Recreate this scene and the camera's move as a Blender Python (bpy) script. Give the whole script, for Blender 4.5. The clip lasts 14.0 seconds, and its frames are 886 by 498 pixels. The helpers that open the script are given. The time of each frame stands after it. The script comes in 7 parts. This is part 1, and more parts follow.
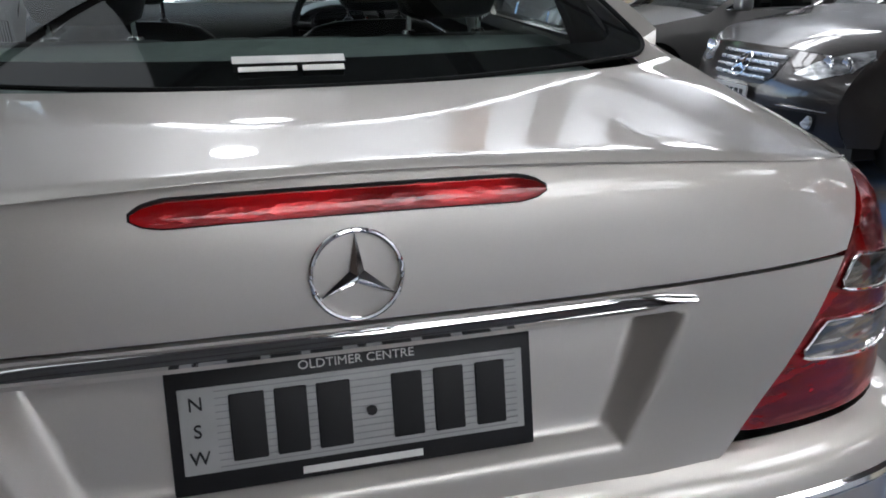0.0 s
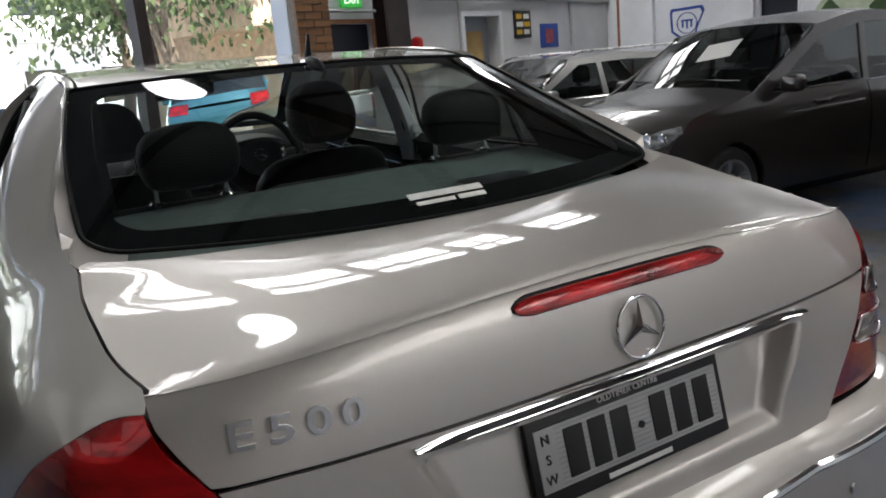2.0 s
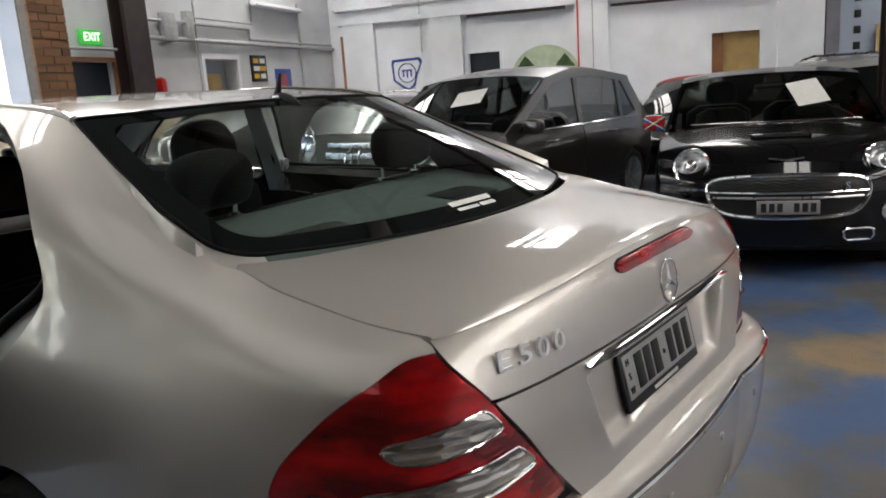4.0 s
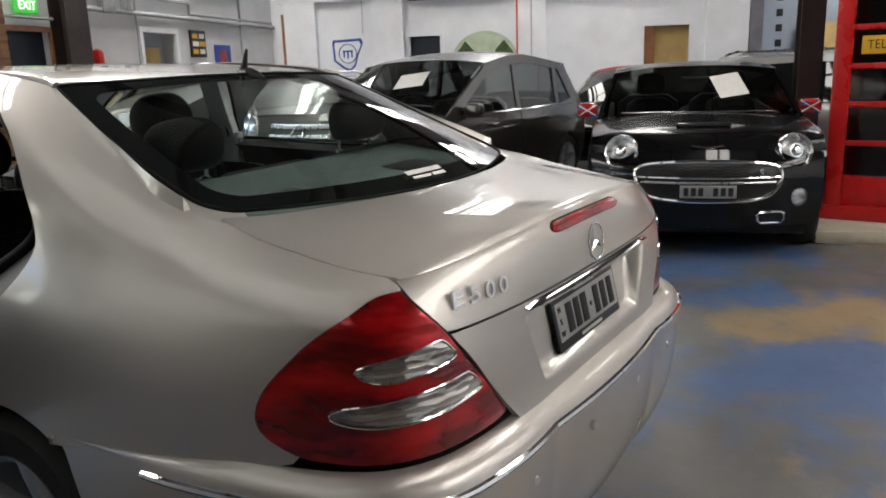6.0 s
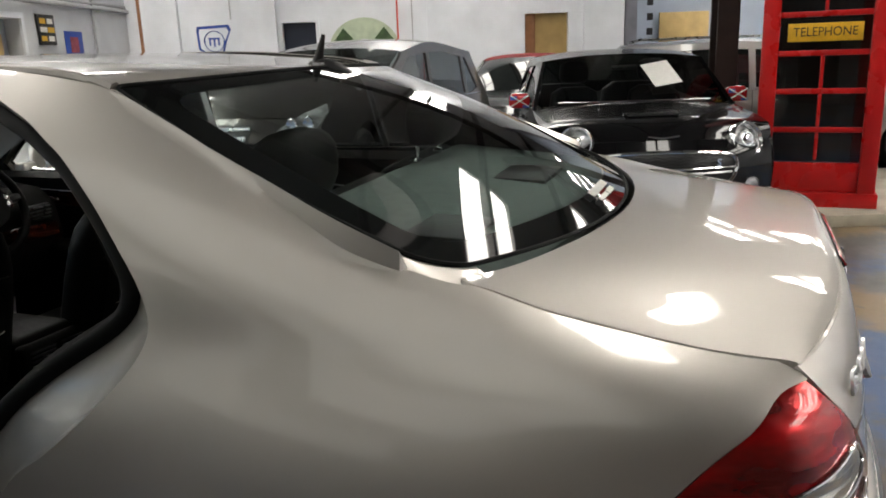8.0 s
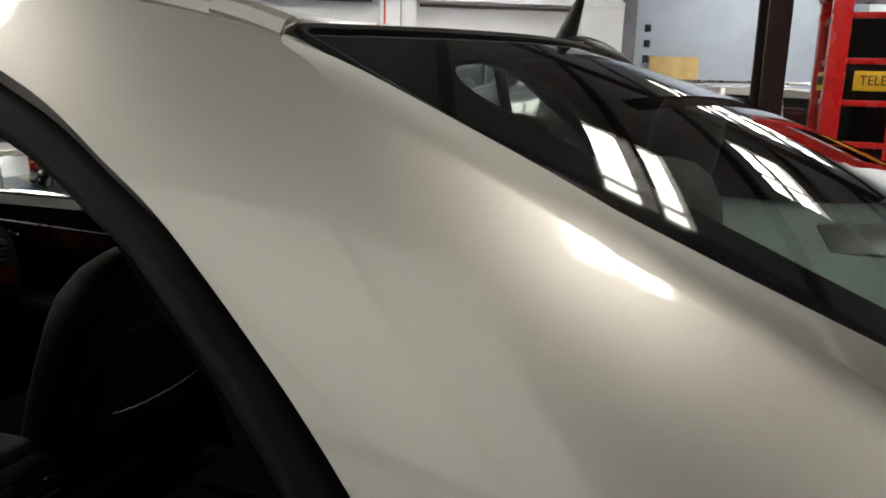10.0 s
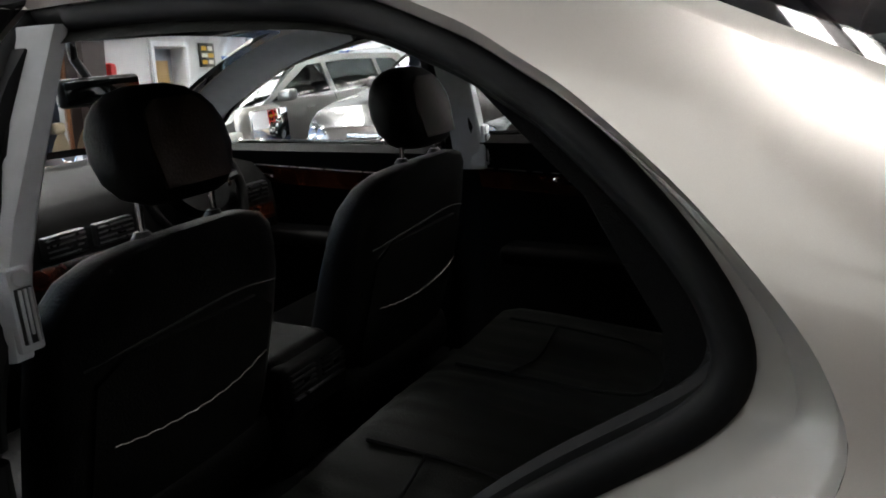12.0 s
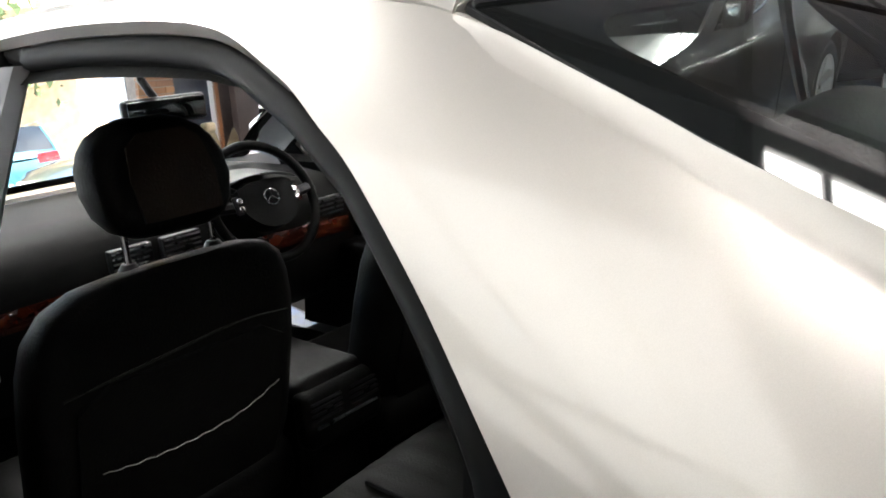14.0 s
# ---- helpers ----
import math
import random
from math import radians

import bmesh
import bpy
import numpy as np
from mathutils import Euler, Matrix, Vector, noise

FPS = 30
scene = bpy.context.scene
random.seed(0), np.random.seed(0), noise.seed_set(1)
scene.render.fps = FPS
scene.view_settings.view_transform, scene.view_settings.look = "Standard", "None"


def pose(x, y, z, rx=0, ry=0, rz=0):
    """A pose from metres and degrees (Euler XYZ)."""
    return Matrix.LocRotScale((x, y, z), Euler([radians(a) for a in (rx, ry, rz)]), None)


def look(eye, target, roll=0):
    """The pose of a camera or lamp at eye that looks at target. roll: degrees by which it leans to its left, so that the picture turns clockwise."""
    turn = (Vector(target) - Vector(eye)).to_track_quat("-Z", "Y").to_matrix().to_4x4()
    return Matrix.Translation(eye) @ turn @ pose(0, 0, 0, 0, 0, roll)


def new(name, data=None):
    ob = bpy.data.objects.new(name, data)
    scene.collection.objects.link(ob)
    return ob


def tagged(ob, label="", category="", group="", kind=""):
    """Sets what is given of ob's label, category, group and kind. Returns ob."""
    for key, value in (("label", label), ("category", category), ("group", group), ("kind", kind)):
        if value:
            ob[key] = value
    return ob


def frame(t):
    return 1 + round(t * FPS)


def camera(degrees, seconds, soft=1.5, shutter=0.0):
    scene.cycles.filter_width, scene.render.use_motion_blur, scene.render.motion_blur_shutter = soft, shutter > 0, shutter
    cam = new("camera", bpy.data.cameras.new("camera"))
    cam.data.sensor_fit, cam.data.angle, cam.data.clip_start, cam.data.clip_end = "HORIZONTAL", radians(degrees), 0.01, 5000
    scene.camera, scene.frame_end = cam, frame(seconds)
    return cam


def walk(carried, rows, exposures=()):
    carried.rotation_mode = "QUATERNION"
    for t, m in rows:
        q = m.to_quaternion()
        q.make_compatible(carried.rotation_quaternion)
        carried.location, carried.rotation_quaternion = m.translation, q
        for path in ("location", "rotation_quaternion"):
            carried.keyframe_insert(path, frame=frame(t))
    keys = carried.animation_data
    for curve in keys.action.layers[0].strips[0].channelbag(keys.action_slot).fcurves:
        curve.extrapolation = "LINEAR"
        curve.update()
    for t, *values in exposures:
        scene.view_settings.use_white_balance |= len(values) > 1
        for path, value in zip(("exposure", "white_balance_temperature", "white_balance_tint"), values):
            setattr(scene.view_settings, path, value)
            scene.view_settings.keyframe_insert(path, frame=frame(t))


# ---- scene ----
cam = camera(59.6, 14.0, soft=1.8)
PATH = [
    (0, (-0.098, -0.704, 1.287), (0.379, 1.116, 0.607), -0.2),
    (0.5, (-0.159, -0.873, 1.308), (0.378, 0.971, 0.752), -0.9),
    (1, (-0.342, -0.965, 1.413), (0.349, 0.827, 0.854), -5.1),
    (1.5, (-0.532, -0.915, 1.4), (0.343, 0.817, 0.916), -1.4),
    (2, (-0.773, -0.784, 1.397), (0.196, 0.905, 0.94), -5.2),
    (2.5, (-0.97, -0.78, 1.412), (0.145, 0.811, 0.94), 0.2),
    (3, (-1.197, -0.789, 1.437), (0.127, 0.63, 0.957), -0.8),
    (3.5, (-1.363, -0.681, 1.427), (0.112, 0.619, 1.059), -2.9),
    (4, (-1.557, -0.592, 1.436), (-0.006, 0.603, 1.029), -3.9),
    (4.2, (-1.606, -0.599, 1.423), (-0.024, 0.572, 1.069), -3.6),
    (6.3, (-1.777, -0.689, 1.438), (-0.142, 0.362, 0.969), -1.8),
    (6.5, (-1.734, -0.621, 1.447), (-0.123, 0.469, 0.979), -0.5),
    (7, (-1.7, -0.371, 1.459), (-0.042, 0.682, 1.079), -2.4),
    (7.2, (-1.712, -0.25, 1.465), (-0.011, 0.709, 1.031), -3.2),
    (9.3, (-1.353, 0.864, 1.431), (0.542, 1.363, 1.027), -0.1),
    (9.5, (-1.239, 0.942, 1.406), (0.647, 1.483, 1.017), -1.6),
    (10, (-1.051, 1.016, 1.387), (0.82, 1.588, 0.971), 1.7),
    (10.5, (-1.027, 1.046, 1.385), (0.846, 1.546, 0.891), 3.0),
    (11, (-1.243, 0.984, 1.393), (0.591, 1.668, 0.981), -2.2),
    (11.5, (-1.348, 0.999, 1.37), (0.397, 1.856, 0.902), -4.1),
    (12, (-1.358, 1.044, 1.364), (0.323, 1.985, 0.827), -3.7),
    (12.5, (-1.373, 1.028, 1.38), (0.29, 1.997, 0.838), -5.2),
    (13, (-1.36, 0.966, 1.38), (0.217, 2.079, 0.855), -7.3),
    (13.5, (-1.197, 0.887, 1.403), (0.23, 2.204, 0.92), -6.3),
    (14, (-1.085, 0.861, 1.396), (0.36, 2.142, 0.874), -5.0),
]
EXPOSURES = [(0, 1.7, 5900, 10), (1, 1.68, 6000, 10), (2, 1.42, 6250, 10), (3, 1.6, 6350, 10), (4, 1.85, 6550, 10), (7.2, 2.0, 6650, 10), (9.3, 2.15, 6850, 6), (10.8, 2.2, 6550, 6), (11.3, 2.25, 6200, 6), (12, 2.9, 6400, 10), (12.5, 3.45, 6450, 10), (13, 3.7, 6400, 10), (14, 3.7, 6400, 10)]
walk(cam, [(t, look(eye, target, roll)) for t, eye, target, roll in PATH], EXPOSURES)

# ---- world and daylight ----
world = bpy.data.worlds.new("world")
scene.world = world
world.use_nodes = True
wn = world.node_tree.nodes
sky = wn.new("ShaderNodeTexSky")
sky.sky_type, sky.sun_disc = "NISHITA", False
sky.sun_elevation, sky.sun_rotation = radians(52), radians(140)
world.node_tree.links.new(sky.outputs[0], wn["Background"].inputs[0])
wn["Background"].inputs[1].default_value = 0.15
sun = new("sun", bpy.data.lights.new("sun", "SUN"))
sun.data.energy, sun.data.angle, sun.data.color = 5.0, radians(0.6), (1.0, 0.95, 0.88)
sun.matrix_world = look((0, 0, 0), (-0.38, 0.45, -0.8))

TURN = 20.6                       # how far the hall stands turned against the silver car
HALL = pose(0, 0, 0, 0, 0, TURN)
WALL_U, WALL_V = 12.3, 6.2        # the white wall and the wall with the big doorway
BACK_U, BACK_V = -7.0, -8.0
EAVES = 4.3


# ---- materials ----
def material(name, color, rough=0.5, metal=0.0, coat=0.0, spec=0.5, noise=0.0, scale=8.0, bump=0.0, bump_scale=60.0, emit=0.0, trans=0.0, ior=1.45, rough_var=0.0, detail=4.0, color2=None):
    m = bpy.data.materials.new(name)
    m.use_nodes = True
    nt = m.node_tree
    b = nt.nodes["Principled BSDF"]
    b.inputs["Base Color"].default_value = (*color, 1)
    b.inputs["Roughness"].default_value = rough
    b.inputs["Metallic"].default_value = metal
    b.inputs["Coat Weight"].default_value = coat
    b.inputs["Coat Roughness"].default_value = 0.03
    b.inputs["Specular IOR Level"].default_value = spec
    b.inputs["IOR"].default_value = ior
    b.inputs["Transmission Weight"].default_value = trans
    if emit:
        b.inputs["Emission Color"].default_value = (*color, 1)
        b.inputs["Emission Strength"].default_value = emit
    co = None
    if noise or bump or rough_var:
        co = nt.nodes.new("ShaderNodeTexCoord").outputs["Object"]
    if noise or rough_var:
        big = nt.nodes.new("ShaderNodeTexNoise")
        big.inputs["Scale"].default_value, big.inputs["Detail"].default_value = scale, detail
        nt.links.new(co, big.inputs["Vector"])
        if noise:
            mix = nt.nodes.new("ShaderNodeMix")
            mix.data_type = "RGBA"
            ramp = nt.nodes.new("ShaderNodeMapRange")
            ramp.inputs[1].default_value, ramp.inputs[2].default_value = 0.35, 0.65
            nt.links.new(big.outputs["Fac"], ramp.inputs[0])
            nt.links.new(ramp.outputs[0], mix.inputs[0])
            other = color2 or [max(0.0, c * (1 - noise)) for c in color]
            mix.inputs[6].default_value = (*color, 1)
            mix.inputs[7].default_value = (*other, 1)
            nt.links.new(mix.outputs[2], b.inputs["Base Color"])
        if rough_var:
            rr = nt.nodes.new("ShaderNodeMapRange")
            rr.inputs[3].default_value, rr.inputs[4].default_value = rough - rough_var, rough + rough_var
            nt.links.new(big.outputs["Fac"], rr.inputs[0])
            nt.links.new(rr.outputs[0], b.inputs["Roughness"])
    if bump:
        fine = nt.nodes.new("ShaderNodeTexNoise")
        fine.inputs["Scale"].default_value, fine.inputs["Detail"].default_value = bump_scale, 5.0
        nt.links.new(co, fine.inputs["Vector"])
        bp = nt.nodes.new("ShaderNodeBump")
        bp.inputs["Strength"].default_value, bp.inputs["Distance"].default_value = bump, 0.002
        nt.links.new(fine.outputs["Fac"], bp.inputs["Height"])
        nt.links.new(bp.outputs[0], b.inputs["Normal"])
    return m


def car_paint(name, color, metal=0.75, rough=0.36):
    """Metallic paint under clear lacquer, with fine flakes and faint dust."""
    m = material(name, color, rough, metal, coat=1.0, noise=0.05, scale=1400.0, rough_var=0.03, detail=1.0)
    return m


SILVER = car_paint("silver_paint", (0.6, 0.565, 0.52), 0.68, 0.42)
# the body silver again, darker: the jamb's shade is put into its colour
JAMB_SHADED = material("shaded_silver_jamb", (0.3, 0.285, 0.265), 0.5, 0.55, coat=0.25, noise=0.12, scale=9, rough_var=0.05)
GREY_PAINT = car_paint("dark_grey_paint", (0.052, 0.046, 0.043), 0.55, 0.28)
BLACK_PAINT = material("black_paint", (0.0035, 0.0035, 0.004), 0.25, 0.0, coat=0.6, spec=0.04)
LIGHT_SILVER = car_paint("light_silver_paint", (0.31, 0.305, 0.295), 0.7, 0.3)
GOLD_PAINT = car_paint("champagne_paint", (0.4, 0.33, 0.22), 0.6, 0.3)
RED_PAINT = material("red_soft_top", (0.2, 0.012, 0.016), 0.8, noise=0.2)
BLUE_PAINT = car_paint("blue_green_paint", (0.05, 0.16, 0.2), 0.5, 0.3)
BRIGHT = material("brushed_bright_metal", (0.95, 0.95, 0.95), 0.33, 1.0)
CHROME = material("chrome", (0.85, 0.85, 0.86), 0.06, 1.0)
SATIN = material("satin_metal", (0.5, 0.5, 0.5), 0.28, 1.0, rough_var=0.05, scale=30)
ALLOY = material("alloy_wheel", (0.55, 0.56, 0.57), 0.3, 0.9)
SEAL = material("door_seal_rubber", (0.0055, 0.0057, 0.006), 0.62, spec=0.16, noise=0.2, scale=15)
TYRE = material("tyre_rubber", (0.018, 0.018, 0.018), 0.75, noise=0.3, scale=12, bump=0.4, bump_scale=120)
BLACK = material("black_plastic", (0.01, 0.01, 0.011), 0.4, noise=0.2, scale=40, bump=0.15, bump_scale=400)
LEATHER = material("black_leather", (0.0035, 0.0033, 0.0031), 0.5, spec=0.09, noise=0.25, scale=14, bump=0.5, bump_scale=220, rough_var=0.06)
LEATHER_GREY = material("dark_grey_leather", (0.0075, 0.0078, 0.0062), 0.6, spec=0.15, noise=0.25, scale=10, bump=0.5, bump_scale=200, rough_var=0.06)
CARPET = material("black_carpet", (0.004, 0.004, 0.004), 0.95, spec=0.1, bump=0.8, bump_scale=500)
HEADLINER = material("dark_grey_headliner", (0.03, 0.03, 0.03), 0.95, noise=0.1, scale=60, bump=0.3, bump_scale=500)
TRIM_GREY = material("grey_pillar_trim", (0.42, 0.43, 0.44), 0.6, noise=0.08, scale=30, bump=0.1, bump_scale=300)
WOOD = material("burl_wood", (0.075, 0.014, 0.005), 0.18, coat=1.0, noise=0.75, scale=26, detail=8.0)
PARCEL = material("grey_green_shelf_cloth", (0.095, 0.116, 0.109), 0.9, noise=0.15, scale=40, bump=0.4, bump_scale=500)
THREAD = material("pale_thread", (0.3, 0.28, 0.25), 0.8)
FRIT = material("black_glass_border", (0.006, 0.007, 0.007), 0.04, spec=0.6)
DARK_GLASS = material("dark_car_glass", (0.012, 0.015, 0.015), 0.03, spec=0.6, noise=0.5, scale=3)
WHITE = material("white_wall_paint", (0.82, 0.84, 0.88), 0.7, noise=0.12, scale=1.6, bump=0.3, bump_scale=30)
GREY_WALL = material("grey_wall_paint", (0.66, 0.67, 0.69), 0.75, noise=0.15, scale=1.3, bump=0.3, bump_scale=25)
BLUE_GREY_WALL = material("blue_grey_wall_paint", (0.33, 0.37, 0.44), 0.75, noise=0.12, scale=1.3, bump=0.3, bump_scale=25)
BROWN_DOOR = material("brown_timber", (0.3, 0.13, 0.055), 0.5, noise=0.35, scale=5, bump=0.2, bump_scale=60)
PLY = material("plywood", (0.48, 0.33, 0.13), 0.6, noise=0.2, scale=4, bump=0.2, bump_scale=50)
STEEL_DARK = material("dark_brown_steel", (0.035, 0.022, 0.02), 0.5, noise=0.3, scale=6, bump=0.2, bump_scale=60)
PHONE_RED = material("phone_box_red", (0.5, 0.012, 0.012), 0.28, noise=0.2, scale=4, rough_var=0.06)
BRICK_WALL = material("dark_brick_paint", (0.16, 0.12, 0.1), 0.8, noise=0.3, scale=3, bump=0.3, bump_scale=20)
SIGN_YELLOW = material("yellow_sign", (0.75, 0.42, 0.02), 0.5, noise=0.15, scale=20)
PAPER = material("white_paper", (0.8, 0.79, 0.75), 0.8, noise=0.06, scale=30)
INK = material("black_ink", (0.012, 0.012, 0.013), 0.6)
SIGN_BLUE = material("blue_sign_paint", (0.02, 0.07, 0.36), 0.5, noise=0.2, scale=10)
CONDUIT = material("grey_conduit", (0.42, 0.43, 0.44), 0.5, noise=0.2, scale=15)
RED_PIPE = material("red_pipe_paint", (0.55, 0.06, 0.04), 0.5)


def glass(name, color, rough=0.0):
    m = bpy.data.materials.new(name)
    m.use_nodes = True
    b = m.node_tree.nodes["Principled BSDF"]
    b.inputs["Base Color"].default_value = (*color, 1)
    b.inputs["Transmission Weight"].default_value = 1.0
    b.inputs["Roughness"].default_value = rough
    b.inputs["IOR"].default_value = 1.03
    b.inputs["Coat Weight"].default_value = 1.0
    b.inputs["Coat Roughness"].default_value = 0.0
    b.inputs["Coat IOR"].default_value = 1.5
    return m


def lamp_plastic(name, color, bands=0.0, metal=0.5, facet=20.0, depth=0.22):
    """A lamp: ribbed and faceted reflectors in depth, under a smooth clear cover."""
    m = material(name, color, 0.2, metal, coat=1.0, spec=0.6)
    nt = m.node_tree
    b = nt.nodes["Principled BSDF"]
    b.inputs["Coat Roughness"].default_value = 0.015
    co = nt.nodes.new("ShaderNodeTexCoord")
    n = nt.nodes.new("ShaderNodeTexNoise")
    n.inputs["Scale"].default_value, n.inputs["Detail"].default_value = 8.0, 3.0
    stretch = nt.nodes.new("ShaderNodeMapping")
    stretch.inputs["Scale"].default_value = (1.0, 1.0, 2.6)
    nt.links.new(co.outputs["Object"], stretch.inputs["Vector"])
    nt.links.new(stretch.outputs[0], n.inputs["Vector"])
    spread_ = nt.nodes.new("ShaderNodeMapRange")
    spread_.inputs[1].default_value, spread_.inputs[2].default_value = 0.38, 0.66
    nt.links.new(n.outputs["Fac"], spread_.inputs[0])
    mix = nt.nodes.new("ShaderNodeMix")
    mix.data_type = "RGBA"
    nt.links.new(spread_.outputs[0], mix.inputs[0])
    mix.inputs[6].default_value = (*[c * (0.5 - 0.35 * bands) for c in color], 1)
    mix.inputs[7].default_value = (*[min(1, c * (1.35 + 0.5 * bands)) for c in color], 1)
    nt.links.new(mix.outputs[2], b.inputs["Base Color"])
    cells = nt.nodes.new("ShaderNodeTexVoronoi")
    cells.inputs["Scale"].default_value = facet
    nt.links.new(stretch.outputs[0], cells.inputs["Vector"])
    ribs = nt.nodes.new("ShaderNodeTexWave")
    ribs.bands_direction = "Z"
    ribs.inputs["Scale"].default_value, ribs.inputs["Distortion"].default_value = 22.0, 0.6
    nt.links.new(co.outputs["Object"], ribs.inputs["Vector"])
    both = nt.nodes.new("ShaderNodeMath")
    both.operation = "MULTIPLY_ADD"
    both.inputs[1].default_value = 0.12
    nt.links.new(ribs.outputs["Fac"], both.inputs[0])
    nt.links.new(cells.outputs["Distance"], both.inputs[2])
    bp = nt.nodes.new("ShaderNodeBump")
    bp.inputs["Strength"].default_value, bp.inputs["Distance"].default_value = depth, 0.009
    nt.links.new(both.outputs[0], bp.inputs["Height"])
    nt.links.new(bp.outputs[0], b.inputs["Normal"])
    even = nt.nodes.new("ShaderNodeNewGeometry")
    nt.links.new(even.outputs["Normal"], b.inputs["Coat Normal"])
    return m


LAMP_RED = lamp_plastic("red_lamp_plastic", (0.5, 0.006, 0.008), 0.3)
LAMP_CLEAR = lamp_plastic("clear_lamp_plastic", (0.62, 0.58, 0.53), 0.6, 0.95, 20.0, 0.6)
LAMP_BRAKE = lamp_plastic("brake_lamp_plastic", (0.42, 0.005, 0.007), 0.2, 0.4, 70.0, 0.12)
PLATE = material("white_plate", (0.42, 0.42, 0.41), 0.35, noise=0.06, scale=40)
PLATE_GREY = material("grey_plate_ridges", (0.28, 0.28, 0.28), 0.4)
GLASS = glass("green_tinted_glass", (0.66, 0.79, 0.74))
CLEAR = glass("clear_glass", (0.9, 0.93, 0.92))


# ---- mesh tools ----
def part(name, bm, mat, parent=None, label="", smooth=True):
    """Links a bmesh (or a ready mesh) as one mesh object under a thing or a part."""
    if isinstance(bm, bpy.types.Mesh):
        me = bm
    else:
        me = bpy.data.meshes.new(name)
        bm.normal_update()
        bm.to_mesh(me)
        bm.free()
        if smooth:
            me.polygons.foreach_set("use_smooth", [True] * len(me.polygons))
            me.set_sharp_from_angle(angle=radians(38))
    if mat and not me.materials:
        me.materials.append(mat)
    ob = new(name, me)
    ob.parent = parent
    if label:
        ob["label"] = label
    return ob


def thing(name, label, category, m=None, group="", kind=""):
    ob = new(name)
    ob.empty_display_size = 0.1
    if m is not None:
        ob.matrix_basis = m
    return tagged(ob, label, category, group, kind)


def spline(points, step=0.02, closed=False):
    """A Catmull-Rom curve through the points, cut at about even steps."""
    p = np.array(points, float)
    n = len(p)
    out = []
    for i in range(n if closed else n - 1):
        if closed:
            a, b, c, d = p[i - 1], p[i], p[(i + 1) % n], p[(i + 2) % n]
        else:
            b, c = p[i], p[i + 1]
            a = p[i - 1] if i else 2 * b - c
            d = p[i + 2] if i + 2 < n else 2 * c - b
        k = max(1, int(np.linalg.norm(c - b) / step + 0.5))
        for j in range(k):
            t = j / k
            out.append(0.5 * (2 * b + (c - a) * t + (2 * a - 5 * b + 4 * c - d) * t * t + (3 * b - a - 3 * c + d) * t**3))
    if not closed:
        out.append(p[-1])
    return out


def lines(points, step=0.02):
    """Straight runs between the points, cut at about even steps (without the last point)."""
    out = []
    for a, b in zip(points[:-1], points[1:]):
        a, b = np.array(a, float), np.array(b, float)
        k = max(1, int(np.linalg.norm(b - a) / step + 0.5))
        out += [a + (b - a) * j / k for j in range(k)]
    return out


def inside(poly, pts):
    """Which points lie inside a closed polygon."""
    poly, pts = np.array(poly), np.array(pts)
    hit = np.zeros(len(pts), bool)
    a, b = poly, np.roll(poly, -1, 0)
    for (x0, y0), (x1, y1) in zip(a, b):
        if y0 != y1:
            cross = ((y0 > pts[:, 1]) != (y1 > pts[:, 1])) & (pts[:, 0] < (x1 - x0) * (pts[:, 1] - y0) / (y1 - y0) + x0)
            hit ^= cross
    return hit


from mathutils.geometry import delaunay_2d_cdt


